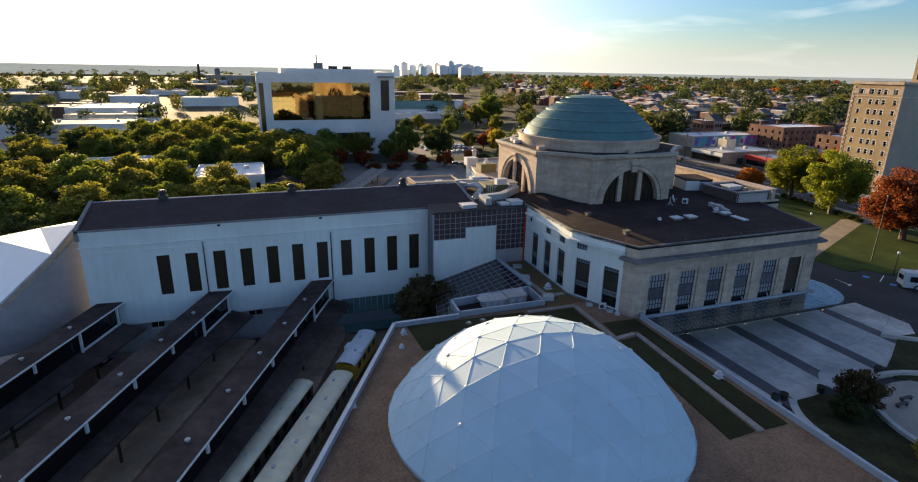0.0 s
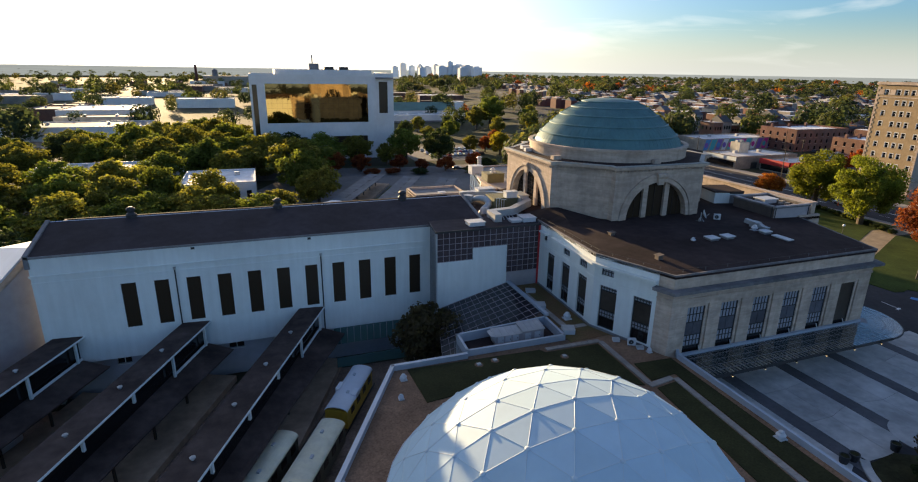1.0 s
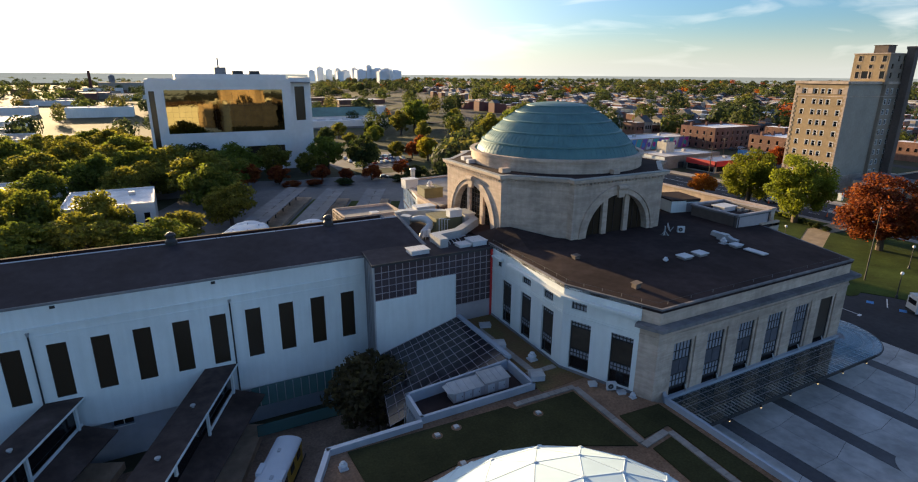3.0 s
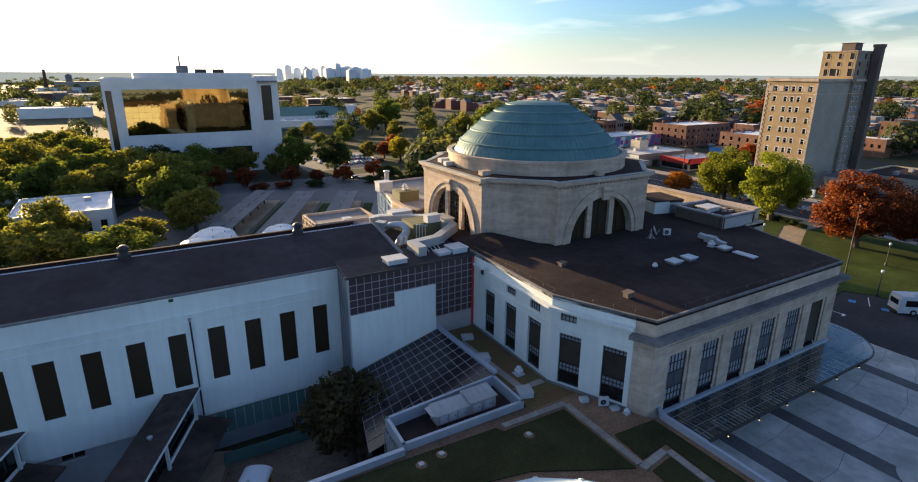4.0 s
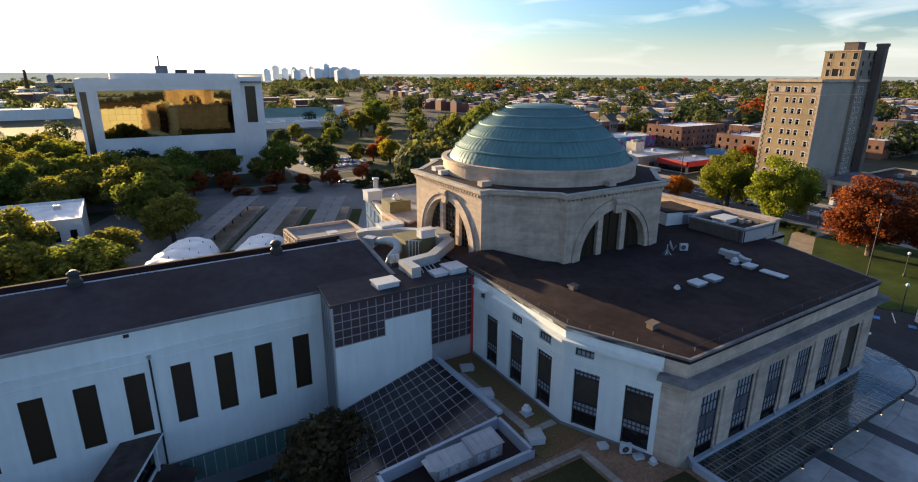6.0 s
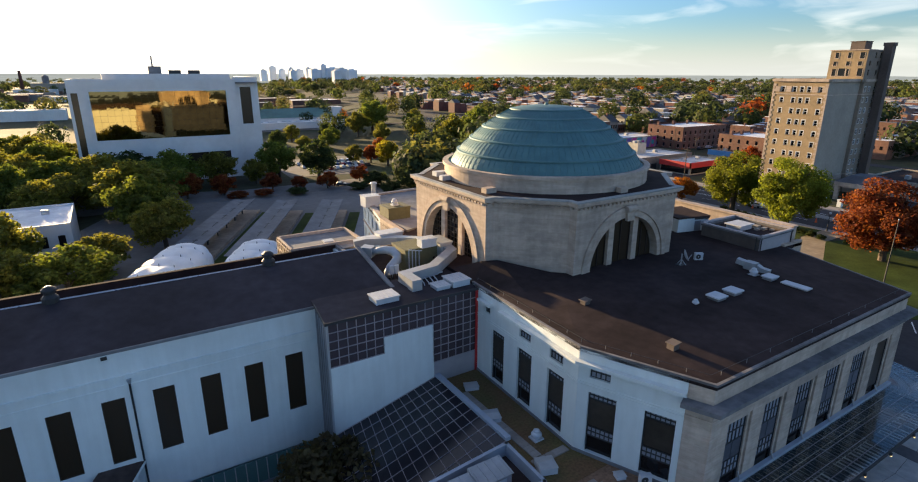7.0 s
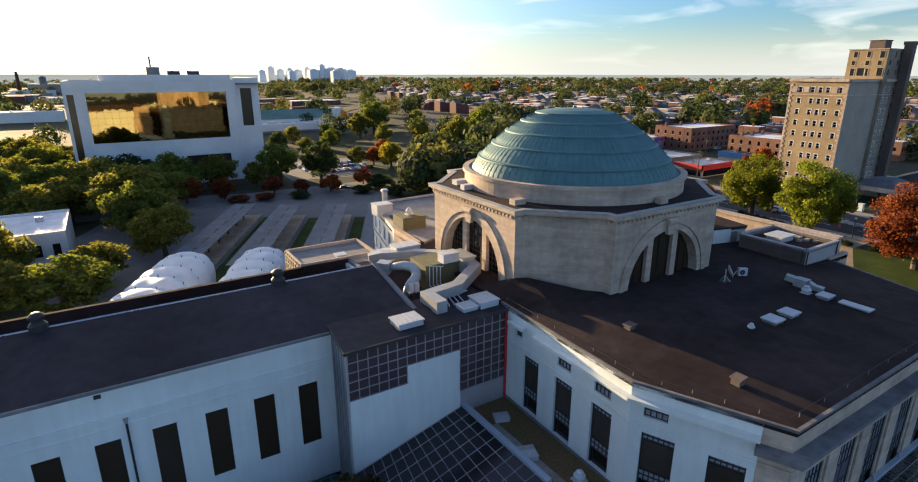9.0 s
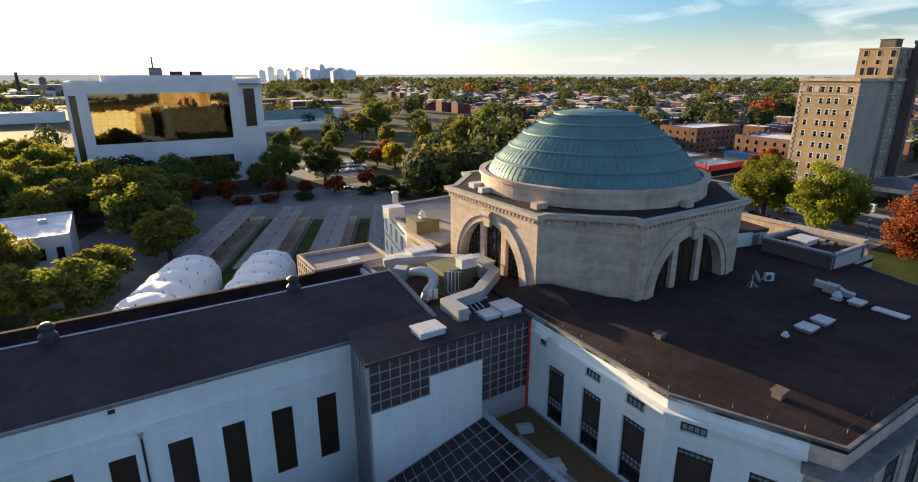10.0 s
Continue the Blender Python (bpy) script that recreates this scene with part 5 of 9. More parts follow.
# ---- theatre block with the planted roof ----
theatre = thing("theatre_block", "low theatre block with planted gravel roof and pale blue metal coping", "building", (24, 45, 0))
rim = [(-14.4, 10.0), (44.9, 10.0), (45.2, 55.6), (44.3, 56.5), (40.2, 66.0), (40.7, 82.1), (35.4, 82.1), (35.4, 63.7), (13.0, 63.7)]
part("wall", shell(Geo(), rim[:4] + [(35.4, 63.7), (13.0, 63.7)], -0.2, DECK - 0.3, 0.5), "white", theatre)
part("deck", Geo().prism(rim, DECK - 0.6, DECK), "gravel", theatre, "brown roof gravel")
part("deck", Geo().prism([(35.45, 63.0), (41.3, 63.2), (40.15, 66.0), (40.6, 81.9), (35.45, 81.9)], DECK - 0.1, DECK + 0.035), "terrace", theatre, "mossy reddish gravel on the terrace")


def coping(geo, pts, w=0.45, z0=DECK - 0.05, z1=DECK + 0.62):
    for p, q in zip(pts, pts[1:]):
        geo.wall(p, q, z0, z1, w)
    return geo


part("parapet", coping(Geo(), [(22.0, 63.7), (13.0, 63.7), (-14.4, 10.0)]), "trim_blue", theatre, "pale blue metal parapet")
part("parapet", coping(Geo(), [(44.95, 10.0), (45.5, 55.6), (46.2, 56.5)], 0.34), "trim_blue", theatre, "pale blue metal parapet")
part("gutter", Geo().prism([(44.97, 10.0), (45.3, 10.0), (45.85, 55.6), (45.52, 55.6)], DECK - 0.3, DECK + 0.28), "panel_grey", theatre, "grey metal gutter outside the parapet")


def bed(poly):
    part("planting_bed", Geo().prism(poly, DECK, DECK + 0.10), "sedum", theatre, "dark green sedum planting")


bed([(15.0, 56.3), (14.7, 63.0), (30.8, 62.4), (31.2, 61.6), (38.3, 61.5), (37.9, 52.0), (34, 54.0), (30, 56.2), (24, 57.4)])
bed([(39.6, 56.1), (44.5, 55.8), (44.05, 32.0), (41.3, 32.0), (42.6, 52.9), (39.2, 52.5)])
bed([(38.8, 51.1), (41.5, 51.5), (40.1, 32.1), (36.9, 31.9)])


def pave(p, q, w):
    """A run of square pavers laid on the deck."""
    p, q = Vector(p), Vector(q)
    L = (q - p).length
    d = (q - p) / L
    k = max(1, round(L / 0.78))
    rows = max(1, round(w / 0.78))
    me = Geo().box(-L / k / 2 + 0.02, -w / rows / 2 + 0.02, 0, L / k / 2 - 0.02, w / rows / 2 - 0.02, 0.13).mesh("paver", M["paver"])
    for i in range(k):
        for j in range(rows):
            c = p + d * (i + 0.5) * L / k + Vector((-d.y, d.x)) * ((j + 0.5) / rows - 0.5) * w
            piece("paver", me, theatre, pose(c.x, c.y, DECK, 0, 0, math.degrees(math.atan2(d.y, d.x))))


pave((31.6, 62.3), (39.0, 62.2), 0.68)
pave((39.0, 62.0), (38.55, 52.2), 0.72)
pave((38.3, 51.75), (41.7, 52.3), 0.72)
pave((42.0, 52.1), (40.7, 31.9), 0.72)
pave((36.0, 66.5), (39.8, 66.6), 0.8)
pave((36.9, 67), (36.8, 78.6), 0.9)
for x, y in ((22.6, 61.4), (24.7, 61.7), (32.8, 60.0), (22.9, 57.0)):
    part("gravel_ring", Geo().cyl(x, y, DECK + 0.09, DECK + 0.13, 0.5, 11), "gravel", theatre)
    part("drain", Geo().box(x - 0.22, y - 0.22, DECK + 0.1, x + 0.22, y + 0.22, DECK + 0.28), "metal", theatre)
for x, y, r in ((13.8, 61.2, 0.36), (12.7, 57.8, 0.28), (5.4, 47.6, 0.2), (44.0, 40.6, 0.44), (38.4, 69.0, 0.5), (43.1, 57.9, 0.3)):
    mushroom(x, y, DECK, r)
for x, y, w, d, h in ((36.5, 65.5, 1.5, 1.5, 0.85), (36.6, 73.5, 1.6, 1.5, 0.75), (38.0, 79.0, 1.4, 1.1, 0.5), (41.0, 61.6, 0.8, 0.7, 0.4), (42.6, 59.0, 0.8, 0.6, 0.35)):
    b = thing("roof_unit", "white metal roof unit with a sloped lid standing on gravel", "roof unit", (x, y, DECK), "deck units")
    m = pose(x, y, DECK, 0, 0, -20)
    for nm, g, mt in (("body", Geo().box(-w / 2, -d / 2, 0, w / 2, d / 2, h * 0.8), "metal_white"), ("lid", Geo().add([(-w / 2 - .06, -d / 2 - .06, h * 0.8), (w / 2 + .06, -d / 2 - .06, h * 0.8), (w / 2 + .06, d / 2 + .06, h * 0.8), (-w / 2 - .06, d / 2 + .06, h * 0.8), (-w / 2 + .1, 0, h), (w / 2 - .1, 0, h)], [(0, 1, 5, 4), (1, 2, 5), (2, 3, 4, 5), (3, 0, 4), (3, 2, 1, 0)]), "metal")):
        g.v = [tuple(m @ Vector(v)) for v in g.v]
        part(nm, g, mt, b)

# ---- white geodesic dome ----
GC, GR, GH, GZ = Vector((22.15, 41.3)), 14.47, 8.3, DECK + 0.3
SR = (GR ** 2 + GH ** 2) / (2 * GH)
SZ = GZ + GH - SR
geod = thing("geodesic_dome", "large white geodesic dome of triangular panels on the gravel roof", "dome", (GC.x, GC.y, DECK))
part("base_ring", Geo().lathe(GC.x, GC.y, [(GR + 0.02, DECK - 0.05), (GR + 0.02, DECK + 0.32), (GR - 0.5, DECK + 0.34), (GR - 0.5, DECK)], 36), "trim_blue", geod, "metal base ring of the dome")
bm = bmesh.new()
bmesh.ops.create_icosphere(bm, subdivisions=1, radius=1.0)
tris = [[v.co.copy() for v in f.verts] for f in bm.faces]
bm.free()
FREQ = 6
spin = Matrix.Rotation(radians(-144.73), 3, "Z") @ Matrix.Rotation(radians(-15.09), 3, "Y") @ Matrix.Rotation(radians(167.77), 3, "X")
node = lambda t, i, j: (spin @ (t[0] * (FREQ - i - j) + t[1] * i + t[2] * j)).normalized()
hubs, edges = set(), set()
for t in tris:
    for i in range(FREQ):
        for j in range(FREQ - i):
            for cell in ([(i, j), (i + 1, j), (i, j + 1)], [(i + 1, j), (i + 1, j + 1), (i, j + 1)] if i + j < FREQ - 1 else None):
                if not cell:
                    continue
                c3 = [node(t, *q) * SR + Vector((GC.x, GC.y, SZ)) for q in cell]
                if max(q.z for q in c3) < GZ + 0.02:
                    continue
                # cut at the base ring
                poly = []
                for a, b in zip(c3, c3[1:] + c3[:1]):
                    if a.z >= GZ:
                        poly.append(a)
                    if (a.z - GZ) * (b.z - GZ) < 0:
                        poly.append(a.lerp(b, (GZ - a.z) / (b.z - a.z)))
                if len(poly) < 3:
                    continue
                mid3 = sum(poly, Vector()) / len(poly)
                out3 = (mid3 - Vector((GC.x, GC.y, SZ))).normalized()
                inset = [q + (mid3 - q).normalized() * min(0.016, (mid3 - q).length * 0.3) for q in poly]
                peak = sum(inset, Vector()) / len(inset)
                g = Geo()
                k = len(poly)
                g.add(inset + [peak] + [q - out3 * 0.08 for q in inset], [(a, (a + 1) % k, k) for a in range(k)] + [(a, k + 1 + a, k + 1 + (a + 1) % k, (a + 1) % k) for a in range(k)])
                part("panel", g, "dome_white", geod)
                hubs.update((round(q.x, 2), round(q.y, 2), round(q.z, 2)) for q in c3 if q.z > GZ + 0.2)
                rim3 = [tuple(round(v, 2) for v in q) for q in poly]
                edges.update(tuple(sorted(e)) for e in zip(rim3, rim3[1:] + rim3[:1]) if max(e[0][2], e[1][2]) > GZ + 0.1)
part("backing", Geo().lathe(GC.x, GC.y, [((SR - 0.24) * math.sin(a), SZ + (SR - 0.24) * math.cos(a)) for a in np.linspace(0.001, math.acos((GZ - SZ) / SR), 14)], 48), "seam", geod, "grey seams between the panels", smooth=True)

battens = Geo()
for a, b in sorted(edges):
    battens.tube(a, b, 0.028, 5)
part("batten", battens, "batten", geod, "thin white battens over the seams", kind="stuff")
hub_mesh = Geo().lathe(0, 0, [(0.20, -0.05), (0.20, 0.03), (0.13, 0.08), (0.01, 0.10)], 10).mesh("hub", M["batten"])
for h3 in sorted(hubs):
    up3 = (Vector(h3) - Vector((GC.x, GC.y, SZ))).normalized()
    piece("hub", hub_mesh, geod, Matrix.Translation(h3) @ Vector((0, 0, 1)).rotation_difference(up3).to_matrix().to_4x4())

# ---- plant box and sloping atrium roof ----
plant = thing("plant_box", "sunken roof plant box with pale coping and a white air handler", "building", (28, 66, 0))
pb = [(22.0, 63.72), (35.1, 63.75), (35.35, 69.4), (22.3, 68.2)]
part("wall", shell(Geo(), pb, 0, 11.75, 0.32), "trim_blue", plant, "pale metal parapet")
part("roof", Geo().prism(pb, 10.2, 10.6), "roof", plant)
geo = Geo()
for i in range(8):
    geo.box(21.95, 63.9 + i * 0.55, 5.0, 22.02, 63.96 + i * 0.55, 11.0)
part("grille", geo, "metal", plant)
unit = thing("air_handler", "long white air handling unit with ribbed sloping roof", "air handler", (29, 66.4, 10.6))
part("casing", Geo().box(26.6, 65.9, 10.6, 30.2, 67.4, 11.75), "ribbed", unit, "grey panelled casing")
part("casing", Geo().box(30.2, 65.85, 10.6, 33.2, 67.6, 11.95), "ribbed", unit, "grey panelled casing")
part("hood", Geo().add([(26.0, 66.0, 11.8), (26.6, 65.8, 10.9), (26.6, 67.5, 10.9), (26.0, 67.4, 11.9), (26.65, 65.8, 11.75), (26.65, 67.5, 12.0)], [(0, 1, 2, 3), (0, 4, 1), (3, 2, 5), (0, 3, 5, 4), (1, 4, 5, 2)]), "metal", unit)
for x0, x1, y0, y1, za, zb in ((26.5, 30.2, 65.75, 67.55, 11.75, 12.1), (30.15, 33.3, 65.7, 67.75, 11.97, 12.3)):
    part("lid", Geo().add([(x0, y0, za), (x1, y0, za), (x1, y1, zb), (x0, y1, zb), (x0, y0, za - 0.06), (x1, y0, za - 0.06), (x1, y1, za - 0.06), (x0, y1, za - 0.06)], [(0, 1, 2, 3), (4, 5, 1, 0), (7, 4, 0, 3), (5, 6, 2, 1), (6, 7, 3, 2)]), "metal", unit, "pale sloping ribbed lid")
    n = 5
    for i in range(n):
        x = x0 + 0.15 + (x1 - x0 - 0.35) * i / (n - 1)
        part("rib", Geo().slab([(x, y0 + 0.02, za + 0.06), (x + 0.06, y0 + 0.02, za + 0.06), (x + 0.06, y1 - 0.02, zb + 0.06), (x, y1 - 0.02, zb + 0.035)], 0.07), "metal", unit)
for x, y in ((26.9, 65.9), (27.9, 65.9), (28.9, 65.9), (30.6, 65.85), (31.9, 65.85)):
    part("door", Geo().box(x, y - 0.04, 10.75, x + 0.8, y, 11.6), "metal_white", unit)
    part("handle", Geo().box(x + 0.62, y - 0.09, 11.1, x + 0.68, y - 0.04, 11.25), "iron", unit)

atrium = thing("atrium_roof", "sloping dark glass atrium roof with a pale grid of bars", "glass roof", (30, 75, 10))
P00, P10, P01, P11 = Vector((35.35, 81.9, 11.75)), Vector((35.35, 69.5, 11.7)), Vector((24.2, 81.9, 8.75)), Vector((20.6, 68.3, 8.35))


def at_slope(u, v, lift=0.0):
    return P00 * (1 - u) * (1 - v) + P10 * u * (1 - v) + P01 * (1 - u) * v + P11 * u * v + Vector((0, 0, lift))


NU, NV = 9, 13
bars = Geo()
for i in range(NU + 1):
    for j in range(NV):
        a, b = at_slope(i / NU, j / NV), at_slope(i / NU, (j + 1) / NV)
        bars.duct([a + Vector((0, 0, 0.03)), b + Vector((0, 0, 0.03))], 0.034, 0.07)
for j in range(NV + 1):
    a, b = at_slope(0, j / NV), at_slope(1, j / NV)
    bars.duct([a + Vector((0, 0, 0.035)), b + Vector((0, 0, 0.035))], 0.034, 0.07)
part("glazing_bars", bars, "glazing_bar", atrium, "pale grey glazing bars", kind="stuff")
for i in range(NU):
    for j in range(NV):
        e = 0.03
        q = [at_slope((i + a) / NU, (j + b) / NV) for a, b in ((e, e), (e, 1 - e), (1 - e, 1 - e), (1 - e, e))]
        part("pane", Geo().slab(q, 0.03), "glass_deep", atrium)
part("edge_beam", Geo().duct([P00 + Vector((0.25, 0, 0.1)), P10 + Vector((0.25, 0, 0.1))], 0.55, 0.4), "trim_blue", atrium)
part("end_wall", Geo().prism([(P01.x, P01.y), (P11.x, P11.y), (P11.x + 0.3, P11.y), (P01.x + 0.3, P01.y)], 0, [P01.z - 0.1, P11.z - 0.1, P11.z - 0.1, P01.z - 0.1]), "mirror", atrium)

# ---- platform sheds ----
def platform_shed(x, y, length, ux, uy):
    """A raised roof with a glazed side above a lower lean-to; (x, y): its upper right corner at the wing."""
    way = lambda a, w=0.0: (x + ux * a + uy * w, y + uy * a - ux * w)
    s = thing("platform_shed", "old platform shed with dark felt roof and white-posted clerestory", "shed", (*way(-length / 2), 0), "platform sheds")
    o = lambda a, w, z: (*way(a, w), z)
    strip = lambda w0, w1, z0, z1, t, a0=0.0, a1=length: Geo().slab([o(-a0, w0, z0), o(-a1, w0, z0), o(-a1, w1, z1), o(-a0, w1, z1)], t)
    part("roof", strip(-3.3, 0.0, 9.5, 9.35, 0.22), "shed_roof", s)
    part("fascia", Geo().slab([o(0, 0.02, 9.4), o(-length, 0.02, 9.4), o(-length, 0.06, 9.2), o(0, 0.06, 9.2)], 0.06), "white", s, "white painted fascia")
    part("lower_roof", Geo().slab([o(-0.5, -0.9, 6.3), o(-length, -0.9, 6.3), o(-length, 0.5, 5.8), o(-20.0, 1.8, 5.5), o(-0.5, 3.0, 5.4)], 0.2), "shed_roof", s)
    part("lower_fascia", Geo().slab([o(-0.4, -0.55, 6.5), o(-9.0, -0.55, 6.5), o(-9.0, -0.45, 6.2), o(-0.4, -0.45, 6.2)], 0.08), "white", s)
    part("clerestory", strip(-0.92, -0.90, 9.3, 6.2, 0.03), "glass", s, "dark clerestory glass")
    part("back_wall", strip(-3.2, -3.18, 9.3, 5.7, 0.05), "shed_roof", s)
    part("left_roof", strip(-5.6, -3.2, 5.2, 5.8, 0.2, 0.5), "shed_roof", s)
    for i in range(int((length - 1.6) / 7.8) + 1):
        a = -1.5 - i * 7.9
        part("post", Geo().obox(*way(a, -0.3), ux, uy, 0.3, 0.26, 6.3 if i < 2 else 7.9, 9.2), "white", s, "white post")
        part("column", Geo().obox(*way(-7.0 - i * 7.3, -0.75), ux, uy, 0.24, 0.24, 0.85, 6.1), "bronze", s)
    for i in range(int(length / 8.3)):
        c = way(-8.9 - i * 8.15, -1.8)
        part("roof_vent", Geo().lathe(c[0], c[1], [(0.14, 9.3), (0.14, 9.6), (0.27, 9.63), (0.26, 9.72), (0.01, 9.82)], 12), "metal", s, "small round metal vent")


platform_shed(8.35, 86.75, 56, 0.397, 0.918)
platform_shed(-6.95, 86.75, 56, 0.374, 0.927)
platform_shed(-21.9, 86.75, 56, 0.350, 0.937)

# ---- railway carriages ----
def carriage(x, y, length, width, zr, roof, side, label):
    """(x, y): middle of its far end."""
    c = thing("railway_carriage", label, "railway carriage", (*siding_way(x, y, -length / 2), 0.2), "museum carriages")
    o = lambda a, w, z: (*siding_way(x, y, a, w), z)
    h = width / 2
    arc = [(h * math.sin(t), zr - (h * 0.42) * (1 - math.cos(t)) ) for t in np.linspace(-1.45, 1.45, 13)]
    g = Geo()
    for a in (0.12, -length - 0.12):
        g.add([o(a, w * 1.04, z) for w, z in arc] + [o(a, w * 1.04, z - 0.1) for w, z in arc], [])
    n = len(arc)
    g.f = [(i, i + 1, 2 * n + i + 1, 2 * n + i) for i in range(n - 1)] + [tuple(range(n)) + tuple(range(2 * n - 1, n - 1, -1)), tuple(range(2 * n, 3 * n)) + tuple(range(4 * n - 1, 3 * n - 1, -1))] + [(0, 2 * n, 3 * n, n), (n - 1, 2 * n - 1, 4 * n - 1, 3 * n - 1)]
    part("roof", g, roof, c, smooth=False)
    zs = arc[0][1] - 0.05
    part("body", Geo().prism([o(0, -h, 0)[:2], o(0, h, 0)[:2], o(-length, h, 0)[:2], o(-length, -h, 0)[:2]], 1.15, zs), side, c)
    for w in (-h, h):
        s = 1 if w > 0 else -1
        for i in range(max(3, int(length / 2.3))):
            a = -1.3 - i * 2.2
            if a > -length + 1:
                part("window", Geo().obox(*siding_way(x, y, a, w + 0.02 * s), VX, VY, 1.1, 0.06, 2.3, 3.2), "glass", c)
    for a in (-2.4, -length + 2.4):
        for w in (-0.72, 0.72):
            for b in (-0.9, 0.9):
                p = Vector(o(a + b, w - 0.06, 0.65))
                q = Vector(o(a + b, w + 0.06, 0.65))
                part("wheel", Geo().tube(p, q, 0.46, 14), "iron", c)
        part("bogie", Geo().obox(*siding_way(x, y, a, 0), VX, VY, 2.6, 2.0, 0.55, 0.95), "iron", c)
    part("underframe", Geo().obox(*siding_way(x, y, -length / 2, 0), VX, VY, length - 0.4, width * 0.8, 0.9, 1.15), "iron", c)
    for i, a in enumerate(np.arange(-2.5, -length, -4.1)):
        cc = siding_way(x, y, a, 0.35 if i % 2 else -0.2)
        part("roof_vent", Geo().obox(cc[0], cc[1], VX, VY, 0.5, 0.3, zr - 0.06, zr + 0.14), "metal_white", c)
    return c


carriage(1.4, 66.1, 26, 2.8, 4.1, "car_roof", "coach", "old railway carriage with dull cream roof and dark sides")
carriage(6.6, 66.65, 26, 2.95, 4.1, "car_roof", "coach", "old railway carriage with dull cream roof and dark sides")
cab = carriage(12.0, 77.5, 9.8, 2.8, 4.1, "sail", "yellow", "yellow caboose with a pale flat roof and roof hatch")
part("cupola", Geo().obox(*siding_way(12.0, 77.5, -6.2, 1.15), VX, VY, 1.5, 0.7, 3.4, 4.1), "sail", cab)
part("cupola", Geo().obox(*siding_way(12.0, 77.5, -5.2, -1.2), VX, VY, 1.6, 0.6, 3.4, 4.1), "sail", cab)

# ---- swept roof hall west of the wing ----
hall = thing("swept_roof_hall", "hall with a swept white roof and ribbed grey siding", "building", (-50, 85, 0))
edge = [(-27.5, 92.5, 20.2), (-30.2, 88.8, 17.0), (-35, 83, 12.6), (-40, 76.5, 9.4), (-46, 69.5, 7.0), (-54, 61, 5.6)]
back = [(-34, 116, 14.9), (-39, 113, 14.8), (-45, 109, 14.6), (-52, 105, 14.3), (-60, 100, 14.0), (-70, 94, 13.8)]
k = len(edge)
part("roof", Geo().add([Vector(p) for p in edge] + [Vector(p) for p in back] + [Vector(p) - Vector((0, 0, 0.5)) for p in edge] + [Vector(p) - Vector((0, 0, 0.5)) for p in back], [(i, i + 1, k + i + 1, k + i) for i in range(k - 1)] + [(2 * k + i, 3 * k + i, 3 * k + i + 1, 2 * k + i + 1) for i in range(k - 1)] + [(i, 2 * k + i, 2 * k + i + 1, i + 1) for i in range(k - 1)] + [(0, k, 3 * k, 2 * k)]), "sail", hall, smooth=False)
part("fascia", Geo().add([Vector(p) + Vector((0.25, -0.25, -0.1)) for p in edge] + [Vector(p) + Vector((0.05, -0.05, -2.6)) for p in edge], [(i, i + 1, k + i + 1, k + i) for i in range(k - 1)]), "stone", hall, "deep tan fascia under the roof edge")
geo = Geo()
for i in range(k - 1):
    a, b = Vector(edge[i]), Vector(edge[i + 1])
    for z in np.arange(0.3, 17.0, 0.55):
        if z < min(a.z, b.z) - 2.6:
            geo.prism([(a.x + 0.5, a.y + 0.2), (b.x + 0.5, b.y + 0.2), (b.x + 0.8, b.y + 0.5), (a.x + 0.8, a.y + 0.5)], z, z + 0.5)
part("siding", geo, "ribbed", hall, "ribbed grey metal siding", kind="stuff")
part("wall", Geo().add([(a[0] + 0.9, a[1] + 0.6, 0) for a in edge] + [(a[0] + 0.9, a[1] + 0.6, a[2] - 0.4) for a in edge], [(i, i + 1, k + i + 1, k + i) for i in range(k - 1)]), "ribbed", hall)
part("back_wall", Geo().add([(*a[:2], 0) for a in back] + [(*a[:2], a[2] - 0.4) for a in back], [(i, i + 1, k + i + 1, k + i) for i in range(k - 1)]).add([(*edge[0][:2], 0), (*back[0][:2], 0), (*back[0][:2], 14.6), (*edge[0][:2], 19.2)], [(0, 1, 2, 3)]), "cladding", hall)
annex = thing("entrance_annex", "low white annex with a pale flat roof beside the shed", "building", (-37, 75, 0))
part("wall", Geo().prism([(-41, 66), (-33.5, 69.5), (-28, 80), (-35, 78)], 0, 6.6), "cladding", annex)
part("roof", Geo().prism([(-41.3, 65.7), (-33.3, 69.2), (-27.7, 80.3), (-35.2, 78.3)], 6.6, 6.95), "stone", annex)

